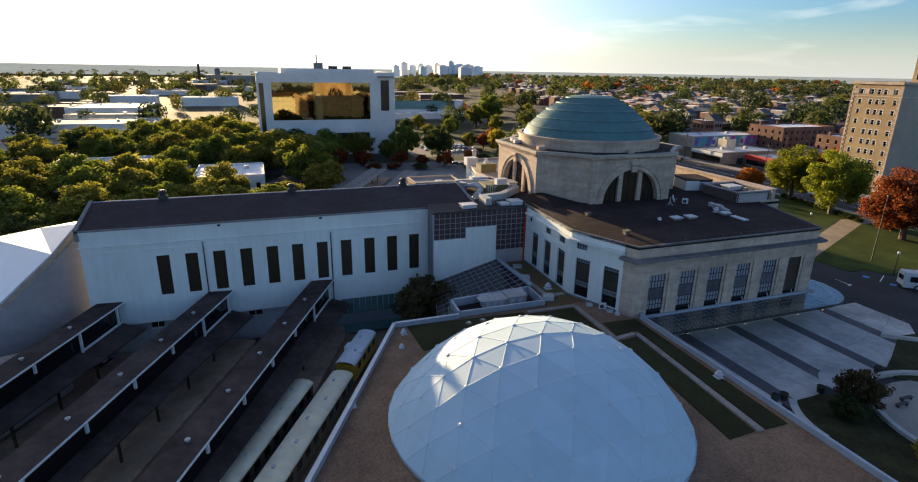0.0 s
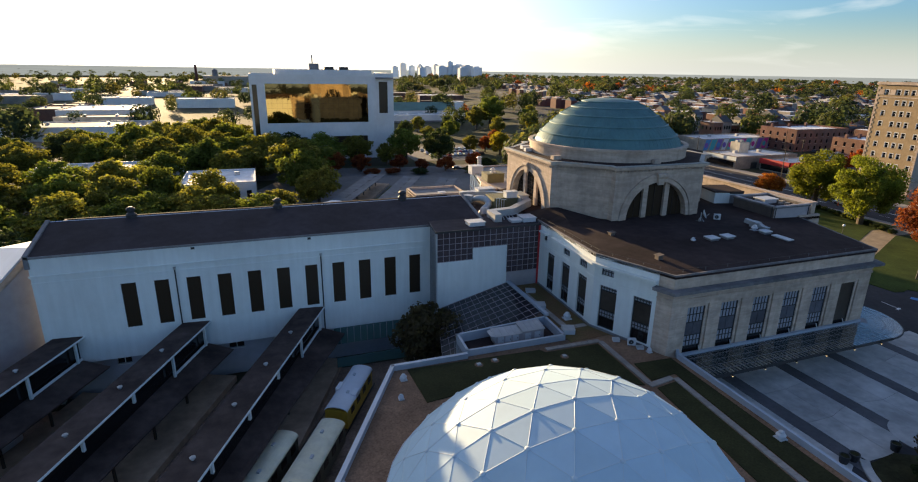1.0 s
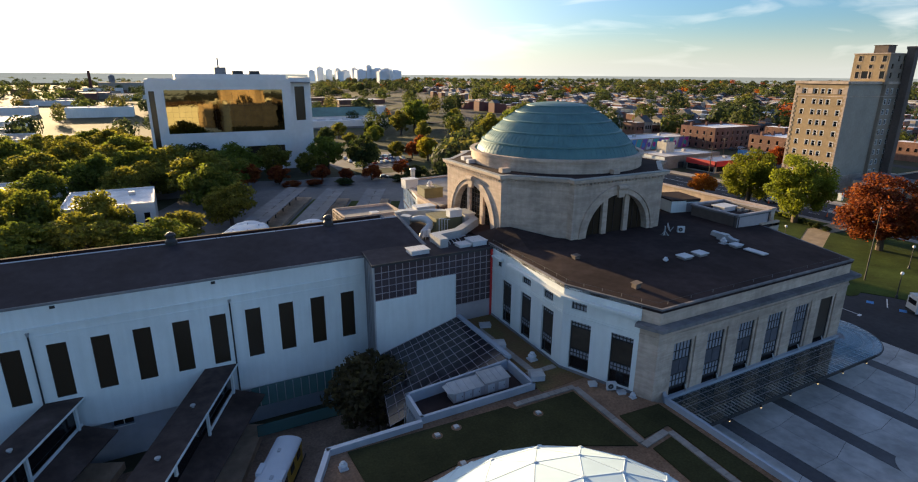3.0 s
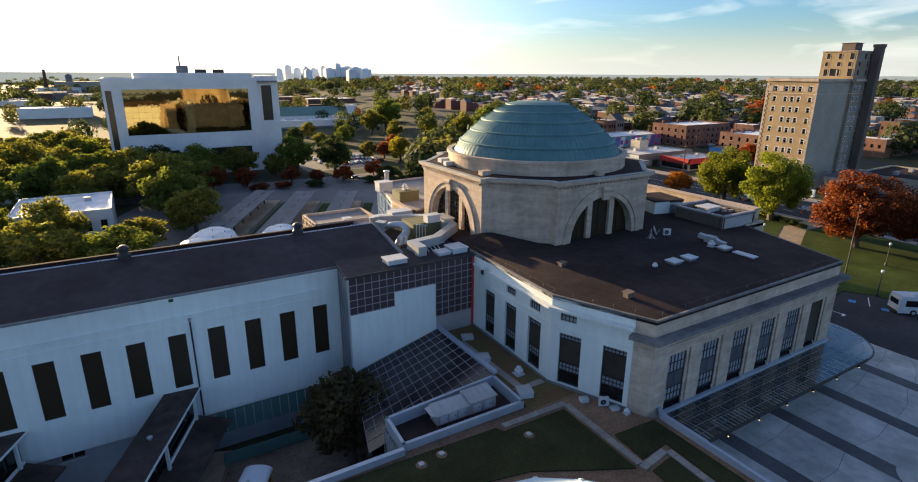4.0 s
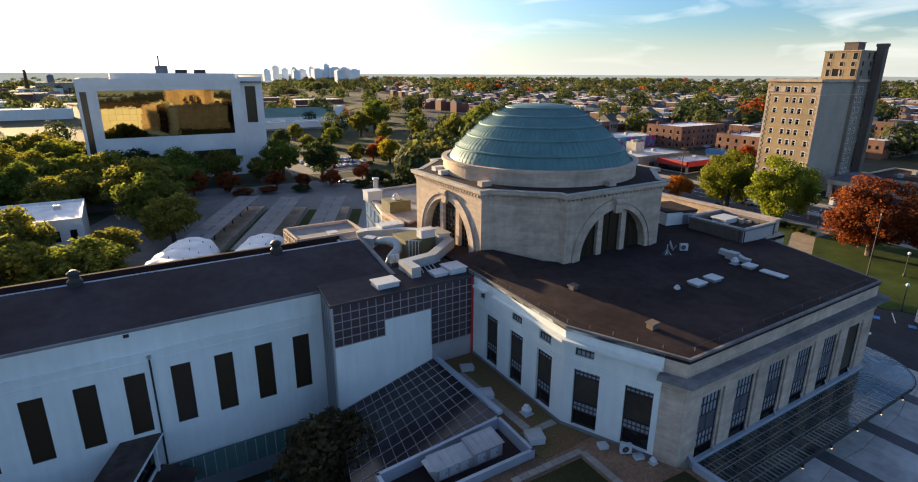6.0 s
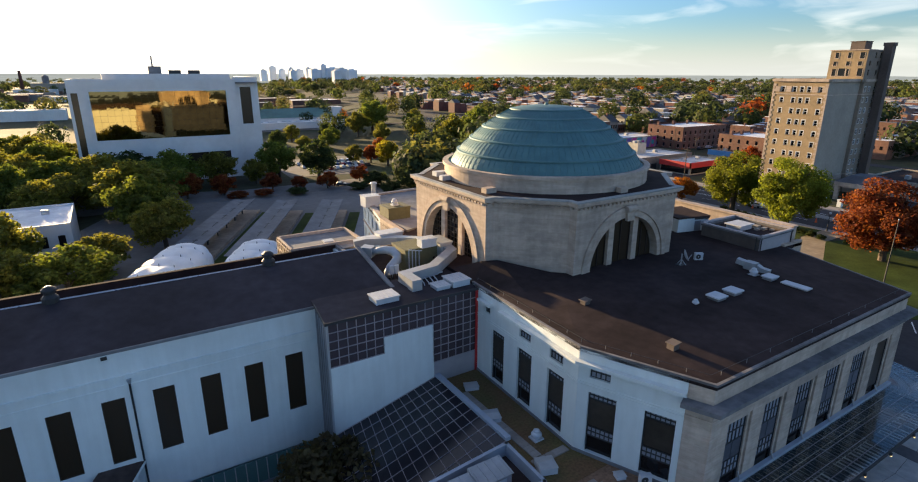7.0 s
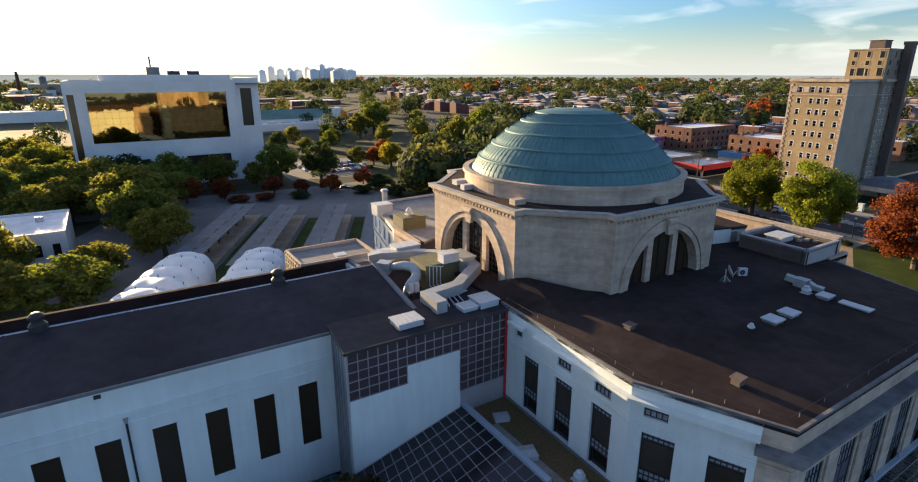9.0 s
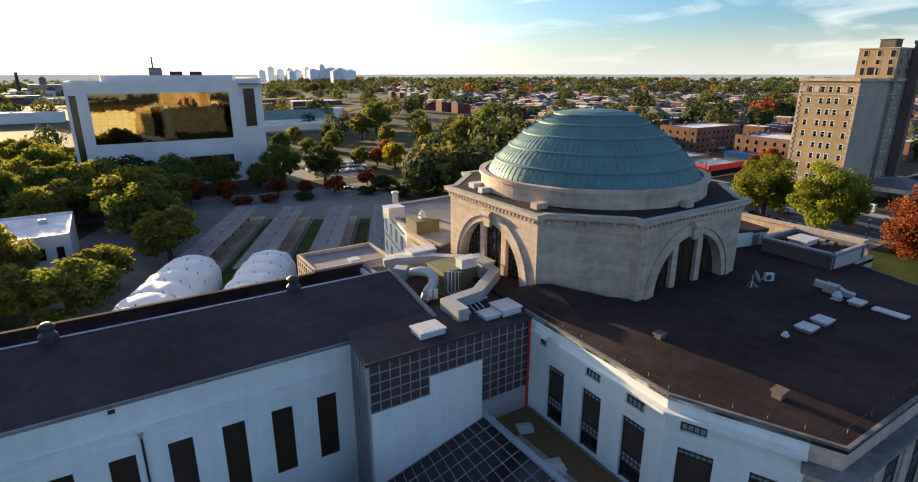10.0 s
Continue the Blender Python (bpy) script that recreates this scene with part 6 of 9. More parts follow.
# ---- plaza ----
single("plaza_base", Geo().prism([(45.4, 20), (149, 20), (149, 57), (104, 78), (80, 78), (80, 57.4), (45.4, 57.4)], PLAZA - 0.4, PLAZA + 0.02), "asphalt", "dark paved court in front of the station", "pavement", kind="structure")
plaza = thing("plaza", "pale concrete plaza divided by dark paving bands", "pavement", (64, 46, PLAZA), kind="structure")
bands = [44.7, 53.7, 62.6, 71.6, 81.7, 90.6]
ends = [37.0, 39.0, 40.4, 40.4, 43.8, 48.6]
for i in range(5):
    x0, x1 = bands[i] + 1.0, bands[i + 1] - 1.0
    part("dark_band", Geo().prism([(bands[i] - 0.95, ends[max(0, i - 1)] + 0.4), (bands[i] + 0.95, ends[i] + 0.6), (bands[i] + 0.95, 57.0), (bands[i] - 0.95, 57.0)], PLAZA, PLAZA + 0.05), "dark_paver", plaza)
    ya, yb = ends[i], ends[i + 1]
    m = (x0 + x1) / 2
    for u0, u1 in ((x0, m), (m, x1)):
        for v0, v1 in ((0.0, 0.36), (0.36, 0.68), (0.68, 1.0)):
            lo = lambda u: ya + (yb - ya) * (u - x0) / (x1 - x0) - 1.6 * math.sin(math.pi * (u - x0) / (x1 - x0)) * 0.5
            yy = lambda u, v: lo(u) + (57.0 - lo(u)) * v
            part("slab", Geo().prism([(u0 + 0.02, yy(u0, v0) + 0.02), (u1 - 0.02, yy(u1, v0) + 0.02), (u1 - 0.02, yy(u1, v1) - 0.02), (u0 + 0.02, yy(u0, v1) - 0.02)], PLAZA, PLAZA + 0.06), "concrete", plaza)
part("round_slab", Geo().cyl(64.4, 39.6, PLAZA, PLAZA + 0.075, 3.35, 32), "concrete", plaza, "round pale slab over the end of a dark band")
# planting, seat walls and round court south of the plaza
single("garden", Geo().prism([(52.0, 18), (62, 18), (60.0, 28.0), (60.2, 33.0), (62.0, 36.6), (60.4, 37.8), (58.3, 39.0), (54.6, 38.7), (52.7, 36.4), (51.6, 33.7), (51.6, 18)], PLAZA, PLAZA + 0.12), "cover", "shade-dark planting below the plaza", "planting", kind="structure")
single("garden_bank", Geo().prism([(71, 38.6), (74, 36), (96, 38), (96, 45.2), (83.5, 46.3), (76.5, 42.6), (71.5, 40.2)], PLAZA, PLAZA + 0.14), "cover", "shade-dark planting behind a low seat wall", "planting", kind="structure")
single("round_court", Geo().cyl(69.5, 28.5, PLAZA, PLAZA + 0.09, 9.5, 40), "paver", "round paved court", "pavement", kind="structure")


def arc_wall(cx, cy, r, a0, a1, w, h, label):
    g = Geo()
    ts = np.linspace(radians(a0), radians(a1), 18)
    for t, u in zip(ts, ts[1:]):
        g.prism([(cx + q * math.cos(s), cy + q * math.sin(s)) for q, s in ((r, t), (r, u), (r + w, u), (r + w, t))], PLAZA, PLAZA + h)
    return single("seat_wall", g, "concrete", label, "wall", "seat walls")


arc_wall(69.5, 28.5, 10.6, 62, 130, 0.6, 0.55, "curved pale concrete seat wall")
arc_wall(69.5, 28.5, 9.6, 140, 200, 0.6, 0.55, "curved pale concrete seat wall")
arc_wall(59.6, 33.2, 7.5, 131, 182, 0.85, 0.18, "curved pale concrete kerb path")
arc_wall(92, 57, 14.5, 222, 262, 0.5, 0.6, "curved pale concrete seat wall")
for x, y in ((67.0, 34.9), (65.2, 34.2)):
    b = thing("bench", "dark timber bench in the round court", "bench", (x, y, PLAZA), "court benches")
    part("seat", Geo().box(x - 0.9, y - 0.22, PLAZA + 0.42, x + 0.9, y + 0.22, PLAZA + 0.48), "iron", b)
    for s in (-0.7, 0.7):
        part("leg", Geo().box(x + s - 0.05, y - 0.2, PLAZA + 0.1, x + s + 0.05, y + 0.2, PLAZA + 0.42), "iron", b)
for x, y in ((52.2, 39.7), (53.4, 39.6), (58.95, 39.3), (70.2, 40.3)):
    b = thing("planter", "round dark planter at the plaza edge", "planter", (x, y, PLAZA), "plaza planters")
    part("pot", Geo().lathe(x, y, [(0.01, PLAZA), (0.36, PLAZA), (0.50, PLAZA + 0.8), (0.50, PLAZA + 0.88), (0.42, PLAZA + 0.88), (0.40, PLAZA + 0.74), (0.01, PLAZA + 0.74)], 16), "iron", b)
    part("soil", Geo().cyl(x, y, PLAZA + 0.72, PLAZA + 0.80, 0.40, 14), "sedum", b)

# ---- glass canopy ----
can = thing("glass_canopy", "long glass entrance canopy with rounded end and steel ribs", "canopy", (60, 53, 10.7))
CZ, CYA, CYB = 10.7, 51.5, 56.5
xs = np.arange(46.6, 76.01, 0.98)
me = Geo().box(0.03, 0.03, 0, 0.95, 0.96, 0.02).mesh("pane", M["glass_clear"])
for x in xs[:-1]:
    for j in range(5):
        piece("pane", me, can, pose(x, CYA + j * 1.0, CZ)).visible_shadow = False
ribs = Geo()
for x in xs:
    ribs.box(x - 0.025, CYA, CZ - 0.14, x + 0.025, CYB, CZ - 0.02)
for j in range(6):
    ribs.box(46.6, CYA + j - 0.03, CZ - 0.10, xs[-1], CYA + j + 0.03, CZ - 0.01)
part("rib", ribs, "ribbed", can, "grey steel ribs", kind="stuff")
louvre = Geo().box(-0.12, 0.0, 0.0, 0.12, 1.55, 0.04).mesh("louvre", M["iron"])
# inner rows get broader slats, standing in for the station's dark reflection
broad = Geo().box(-0.22, 0.0, 0.0, 0.22, 1.55, 0.04).mesh("louvre", M["iron"])
for i in range(53):
    for y in (CYA + 0.12, CYA + 1.78, CYA + 3.42):
        piece("louvre", louvre if y < CYA + 1 else broad, can, pose(46.9 + i * 0.55, y, CZ - 0.1))
endp, endr = Geo(), Geo()
cx, cy = float(xs[-1]), 58.25
rads = [1.9, 2.9, 3.9, 4.9, 5.9, 6.8]
ell = lambda r, t: (cx + r * math.cos(t), cy + r * math.sin(t))
ts = np.linspace(radians(-90), radians(52), 20)
clear_of = lambda x, y: y < 56.5 or x > 77.4 + (y - 56.6) * 0.322
for a, b in zip(rads, rads[1:]):
    for t, u in zip(ts, ts[1:]):
        q = [(*ell(r, s), CZ + 0.02) for r, s in ((a + 0.03, t), (b - 0.03, t), (b - 0.03, u), (a + 0.03, u))]
        if not all(clear_of(*c[:2]) for c in q):
            continue
        part("pane", Geo().slab(q, 0.02), "glass_clear", can).visible_shadow = False
for r in rads:
    for t, u in zip(ts, ts[1:]):
        if clear_of(*ell(r, t)) and clear_of(*ell(r, u)):
            endr.tube((*ell(r, t), CZ - 0.04), (*ell(r, u), CZ - 0.04), 0.045, 5)
for t in np.linspace(radians(-90), radians(52), 39):
    inner = next(r for r in np.arange(1.9, 7, 0.1) if clear_of(*ell(r, t)))
    endr.tube((*ell(inner, t), CZ - 0.05), (*ell(6.8, t), CZ - 0.05), 0.045, 5)
part("rib", endr, "ribbed", can, "curved steel ribs", kind="stuff")
edge_geo = Geo().box(46.6, CYA - 0.12, CZ - 0.3, cx, CYA - 0.02, CZ + 0.06)
for t, u in zip(ts, ts[1:]):
    edge_geo.tube((*ell(6.85, t), CZ - 0.1), (*ell(6.85, u), CZ - 0.1), 0.12, 6)
part("edge_beam", edge_geo, "iron", can)
part("wall_beam", Geo().box(46.4, 56.2, CZ - 0.15, 76.9, 56.57, CZ + 0.28).box(46.1, CYA - 0.1, CZ - 0.4, 46.6, 56.6, CZ + 0.1), "trim_blue", can)
for x in np.arange(49.35, 75, 4.88):
    lampp = part("downlight", Geo().cyl(float(x), CYA - 0.2, CZ - 0.30, CZ - 0.05, 0.12, 10), "iron", can)
    part("bracket", Geo().tube((float(x) - 0.3, 56.2, CZ + 0.2), (float(x) - 0.3, 56.5, CZ + 0.9), 0.07, 6), "metal", can)
glow = bpy.data.materials.new("lamp_glow")
glow.use_nodes = True
glow.node_tree.nodes["Principled BSDF"].inputs["Emission Color"].default_value = (1.0, 0.66, 0.25, 1)
glow.node_tree.nodes["Principled BSDF"].inputs["Emission Strength"].default_value = 0.45
for x in np.arange(49.35, 75, 4.88):
    part("lamp", Geo().cyl(float(x), CYA - 0.26, CZ - 0.38, CZ - 0.30, 0.07, 10), glow, can, "small warm downlight")

# ---- street furniture and bus ----
bus = thing("bus", "white shuttle bus with dark side windows parked on the court", "bus", (110.6, 59.6, PLAZA))
bx0, bx1, by0, by1 = 105.8, 115.8, 58.3, 60.85
part("body", Geo().prism([(bx0, by0), (bx1, by0), (bx1, by1), (bx0, by1)], PLAZA + 0.35, PLAZA + 2.6).prism([(bx0 + 0.1, by0 + 0.06), (bx1 - 0.1, by0 + 0.06), (bx1 - 0.1, by1 - 0.06), (bx0 + 0.1, by1 - 0.06)], PLAZA + 2.6, PLAZA + 3.05), "metal_white", bus)
for y in (by0 - 0.02, by1 + 0.02):
    part("side_window", Geo().box(bx0 + 0.9, y - 0.02, PLAZA + 1.45, bx1 - 0.8, y + 0.02, PLAZA + 2.45), "glass", bus)
part("rear_window", Geo().box(bx0 - 0.03, by0 + 0.35, PLAZA + 1.6, bx0 + 0.01, by1 - 0.35, PLAZA + 2.4), "glass", bus)
part("roof_unit", Geo().box(bx0 + 2, by0 + 0.6, PLAZA + 3.05, bx0 + 4.2, by1 - 0.6, PLAZA + 3.25), "metal_white", bus)
part("bumper", Geo().box(bx0 - 0.12, by0 + 0.1, PLAZA + 0.4, bx0, by1 - 0.1, PLAZA + 0.65), "rubber", bus)
for x in (bx0 + 2.2, bx1 - 2.0):
    for y in (by0, by1):
        w = part("wheel", Geo().tube((x, y - 0.12, PLAZA + 0.48), (x, y + 0.12, PLAZA + 0.48), 0.48, 16), "rubber", bus)
        part("rim", Geo().tube((x, y - 0.14, PLAZA + 0.48), (x, y + 0.14, PLAZA + 0.48), 0.26, 12), "metal", w)

bus.matrix_basis = pose(108.4, 56.9, PLAZA, 0, 0, -36.9)


def lamp_post(x, y, h=4.2):
    z = ground_z(x, y)
    s = thing("street_lamp", "dark iron lamp post with a white globe", "street lamp", (x, y, z), "lamp posts")
    part("post", Geo().lathe(x, y, [(0.22, z), (0.2, z + 0.5), (0.09, z + 0.7), (0.06, z + h)], 10), "iron", s)
    part("globe", Geo().lathe(x, y, [(0.01, z + h - 0.02), (0.2, z + h + 0.1), (0.27, z + h + 0.3), (0.2, z + h + 0.5), (0.01, z + h + 0.58)], 12), "sail", s, smooth=True)


for x, y in ((109.5, 63.9), (121.0, 91.0), (128.5, 70.5), (100.0, 76.0), (150, 96)):
    lamp_post(x, y)
fp = thing("flagpole", "tall bare dark flagpole on the lawn", "flagpole", (113.9, 71.0, PLAZA))
part("pole", Geo().tube((113.9, 71.0, PLAZA), (113.9, 71.0, PLAZA + 13.5), 0.14, 8, 0.06), "iron", fp)
part("ball", Geo().cyl(113.9, 71.0, PLAZA + 13.5, PLAZA + 13.7, 0.1, 8), "metal", fp)


# ---- east lawn, avenue and streets ----
single("lawn_east", Geo().prism([(103.4, 68.0), (105.2, 67.6), (106.9, 68.1), (109.2, 64.4), (110.6, 60.6), (118.0, 51), (150, 44), (150, 88), (141, 92), (118, 82), (102.8, 75.3)], PLAZA, PLAZA + 0.10), "grass", "mown green lawn beside the station", "lawn", kind="structure")
single("lawn_front", Geo().prism([(96.5, 77), (118, 87), (140, 97), (150, 97), (150, 128), (96.5, 128)], PLAZA, PLAZA + 0.10), "grass", "mown green lawn in front of the station", "lawn", kind="structure")
single("path", Geo().prism([(95, 71.8), (118, 82), (141, 92), (150, 92), (150, 97), (140, 97), (118, 87), (95, 77)], PLAZA, PLAZA + 0.07), "walkway", "worn tan concrete path between lawns", "pavement", kind="structure")
single("avenue", Geo().prism([(152, -60), (173, -60), (173, 210), (250, 420), (560, 1300), (535, 1300), (226, 425), (152, 215)], PLAZA - 0.3, PLAZA + 0.03), "asphalt", "wide asphalt avenue", "road", kind="structure")
for x0, x1, nm in ((149.6, 152, "pavement_west"), (173, 178, "pavement_east")):
    single(nm, Geo().box(x0, -60, PLAZA - 0.3, x1, 212, PLAZA + 0.16), "paver", "concrete pavement along the avenue", "pavement", kind="structure")
mk = Geo()
for y in np.arange(-40, 205, 9.0):
    for x in (157.5, 167.5):
        mk.box(x - 0.08, float(y), PLAZA + 0.03, x + 0.08, float(y) + 3.0, PLAZA + 0.036)
mk.box(162.2, -40, PLAZA + 0.03, 162.35, 205, PLAZA + 0.036).box(162.7, -40, PLAZA + 0.03, 162.85, 205, PLAZA + 0.036)
single("road_marking", mk, "paint_line", "white lane lines on the avenue", "road marking", kind="structure")
mk = Geo().obox(105.75, 63.45, 3.9, 1.9, 4.4, 0.16, PLAZA + 0.02, PLAZA + 0.03).obox(96.8, 64.3, 0.25, 3.2, 3.2, 0.14, PLAZA + 0.02, PLAZA + 0.03).obox(96.6, 63.0, 2.6, 0.6, 1.0, 0.4, PLAZA + 0.021, PLAZA + 0.031)
for x, y in ((103.7, 65.0), (104.5, 60.6)):
    single("bay_symbol", Geo().obox(x, y, 1, 0.45, 1.2, 1.0, PLAZA + 0.02, PLAZA + 0.032), "awning_blue", "worn blue painted bay symbol on the court", "road marking", "bay symbols", kind="structure")
single("court_marking", mk, "paint_line", "white bay line and turn arrow on the court", "road marking", kind="structure")
for x, y in ((156.4, 101.5), (158.5, 96.0), (157.4, 118.5), (160.5, 90.5)):
    c = thing("traffic_cone", "orange road cone with a white band", "traffic cone", (x, y, PLAZA + 0.03), "traffic cones")
    part("cone", Geo().cyl(x, y, PLAZA + 0.1, PLAZA + 1.15, 0.28, 10, 0.08), "orange", c)
    part("foot", Geo().box(x - 0.36, y - 0.36, PLAZA + 0.03, x + 0.36, y + 0.36, PLAZA + 0.11), "rubber", c)

bar = thing("road_barrier", "long low white barrier standing on the avenue", "barrier", (161.2, 100.1, PLAZA + 0.03))
part("rail", Geo().obox(161.2, 100.1, -1.6, -8.6, 8.7, 0.3, PLAZA + 0.35, PLAZA + 0.95), "metal_white", bar)
for s_ in (-3.8, 0, 3.8):
    part("foot", Geo().obox(161.2 + 0.183 * s_, 100.1 + 0.983 * s_, -1.6, -8.6, 0.4, 0.7, PLAZA + 0.03, PLAZA + 0.36), "metal", bar)

# north car park with old platform strips
single("car_park", Geo().prism([(-12, 118), (60, 118), (95, 150), (100, 235), (20, 262), (-2, 215)], -0.2, 0.05), "old_asphalt", "large worn asphalt car park", "car park", kind="structure")
for k, (x, y, L) in enumerate(((42.9, 215.0, 55), (54.2, 207.0, 55), (66.4, 200.5, 55), (78.0, 195.0, 50))):
    single("verge_%d" % (k + 1), Geo().obox(*along(x, y, -L / 2, 6.6), TX, TY, L, 3.2, 0.04, 0.16), "grass", "narrow grass strip between platform sheds", "lawn", kind="structure")
    single("platform_north_%d" % (k + 1), Geo().obox(*along(x, y, -L / 2, 0.6), TX, TY, L + 2, 7.0, -0.1, 0.75), "platform", "worn concrete platform below a shed", "platform", kind="structure")
    sh_ = thing("platform_canopy", "long grey butterfly canopy on a row of dark posts", "canopy", (*along(x, y, -L / 2), 0.1), "northern canopies")
    o = lambda a, w, z: (*along(x, y, a, w), z)
    for w, nm in ((-3.25, "roof_wing"), (3.25, "roof_wing")):
        part(nm, Geo().slab([o(0, 0, 4.25), o(-L, 0, 4.25), o(-L, w, 4.6), o(0, w, 4.6)][:: 1 if w > 0 else -1], 0.16), "canopy_felt", sh_)
    n = int(L / 8)
    for q in range(n):
        a = -4 - q * 8.0
        part("post", Geo().obox(*along(x, y, a, 0), TX, TY, 0.34, 0.34, 0.7, 4.2), "iron", sh_)
        part("bracket", Geo().slab([o(a - 0.1, -3.2, 4.08), o(a + 0.1, -3.2, 4.08), o(a + 0.1, 3.2, 4.08), o(a - 0.1, 3.2, 4.08)], 0.25), "iron", sh_)
        part("gutter", Geo().obox(*along(x, y, a - 1.2, 0), TX, TY, 4.6, 0.30, 4.27, 4.31), "iron", sh_, "dark gap along the valley")
single("office_lot", Geo().prism([(72, 268), (150, 256), (176, 300), (150, 316), (74, 318)], -0.2, 0.07), "old_asphalt", "asphalt car park beside the office block", "car park", kind="structure")
single("drive", Geo().prism([(-40, 236), (96, 236), (150, 222), (152, 236), (98, 252), (-40, 252)], -0.2, 0.09), "old_asphalt", "grey access road past the trees", "road", kind="structure")

# ---- trees ----
def crown_mesh(name, mat, seed, blobs=58, leaves=130, size=0.042):
    """A crown about one metre in radius: many boughs, each a clump of small leaves, with gaps between them and stray sprays outside."""
    r = np.random.RandomState(seed)
    d = r.normal(size=(blobs, 3))
    d /= np.linalg.norm(d, axis=1, keepdims=True)
    d[:, 2] = d[:, 2] * 0.9 + 0.05
    reach = 0.30 + 0.50 * r.rand(blobs, 1) ** 0.7
    c = d * reach
    c[:, :2] *= 1 + 0.28 * np.clip(-d[:, 2:3], 0, 1) - 0.12 * np.clip(d[:, 2:3], 0, 1)
    rad = (0.15 + 0.15 * r.rand(blobs, 1)) * (1.15 - 0.4 * reach)
    e = r.normal(size=(blobs, leaves, 3))
    e /= np.linalg.norm(e, axis=2, keepdims=True)
    p = c[:, None] + e * rad[:, None] * (0.55 + 0.6 * r.rand(blobs, leaves, 1)) * np.array((1.1, 1.1, 0.8))
    a = np.cross(e + 0.7 * r.normal(size=e.shape), r.normal(size=e.shape))
    a /= np.linalg.norm(a, axis=2, keepdims=True)
    b = np.cross(e + 0.5 * r.normal(size=e.shape), a)
    b /= np.linalg.norm(b, axis=2, keepdims=True) + 1e-6
    s = size * (0.6 + 0.8 * r.rand(blobs, leaves, 1))
    v = np.stack([p + a * s, p + b * s * 0.8, p - a * s, p - b * s * 0.8], axis=2).reshape(-1, 3)
    me = bpy.data.meshes.new(name)
    me.from_pydata(v.tolist(), [], np.arange(len(v)).reshape(-1, 4).tolist())
    me.materials.append(mat)
    return me


def trunk_mesh(seed):
    r = random.Random(seed)
    g = Geo().tube((0, 0, -0.05), (0.02, 0.01, 0.5), 0.05, 9, 0.035).tube((0.02, 0.01, 0.48), (0.0, 0.0, 0.85), 0.034, 7, 0.012)
    for i in range(7):
        a = i * 2.4 + r.random()
        z = 0.30 + 0.055 * i
        g.tube((0.01, 0.01, z), (0.24 * math.cos(a), 0.24 * math.sin(a), z + 0.24), 0.022, 6, 0.006)
    return g.mesh("trunk", M["bark"])


CROWN = {}
for hue in (q for q in LEAF if not q.startswith("town_")):
    CROWN[hue] = [crown_mesh("crown", LEAF[hue], 11 * s + len(hue), *((66, 420, 0.024) if hue in ("bright", "russet") else (58, 130, 0.042))) for s in range(3)]
TRUNK = [trunk_mesh(s) for s in range(3)]
rng = random.Random(4)
WORDS = {"green": "broad green", "bright": "bright yellow-green", "dark": "dense dark green", "olive": "olive green autumn", "yellow": "yellow-green autumn", "orange": "bright orange autumn", "red": "deep red autumn", "brown": "russet autumn", "russet": "deep russet autumn", "umber": "brownish green"}


def tree(x, y, h, r, hue, z=None, name="tree"):
    """h: whole height; r: crown radius."""
    z = ground_z(x, y) if z is None else z
    low = 0.03 if name == "tree" else 0.0
    t = thing(name, WORDS[hue] + (" leafy tree" if name == "tree" else " leafy shrub"), name, (x, y, z), name + "s with " + hue + " leaves")
    k = rng.randrange(3)
    if name == "tree":
        piece("trunk", TRUNK[k], t, Matrix.Translation((x, y, z)) @ Matrix.Rotation(rng.random() * 6, 4, "Z") @ Matrix.Diagonal((h * 0.9, h * 0.9, h * 0.9, 1)))
    zc = z + h * (1 + low) / 2
    sz = h * (1 - low) / 2 / 0.92
    piece("crown", CROWN[hue][k], t, Matrix.Translation((x, y, zc)) @ Matrix.Rotation(rng.random() * 6.28, 4, "Z") @ Matrix.Diagonal((r * 1.02, r * (0.92 + 0.16 * rng.random()), sz, 1)))


for spec in ((143.0, 102.0, 18.4, 8.6, "bright"), (147.5, 118.5, 17.2, 8.4, "bright"), (136.5, 79.5, 17.0, 10.8, "russet"), (140, 68, 15.0, 9.0, "russet"), (149.5, 135.5, 7.6, 4.6, "orange"), (218, 156, 9.5, 5.0, "red"), (213.5, 159.5, 7.0, 3.4, "brown"), (181, 188.5, 5.0, 1.8, "dark")):
    tree(*spec)
tree(21.9, 77.4, 12.7, 6.2, "umber", 0.0)
tree(24.6, 73.2, 8.4, 3.6, "umber", 0.0)
tree(59.4, 35.2, 5.6, 3.0, "umber")
tree(57.0, 34.6, 3.2, 2.2, "dark", name="shrub")
tree(57.0, 26.4, 3.2, 1.9, "yellow", name="shrub")
for q in range(13):
    a_ = q / 12
    tree(148.6 - 6.6 * a_ + 0.25 * math.sin(q * 5.0), 121.5 - 28 * a_, 1.5 + 0.3 * math.sin(q * 3.1), 1.25, "dark", name="shrub")
for x, y in ((145.2, 85.2), (143.6, 86.4), (142.2, 88.0)):
    tree(x, y, 1.7, 1.3, "dark", name="shrub")
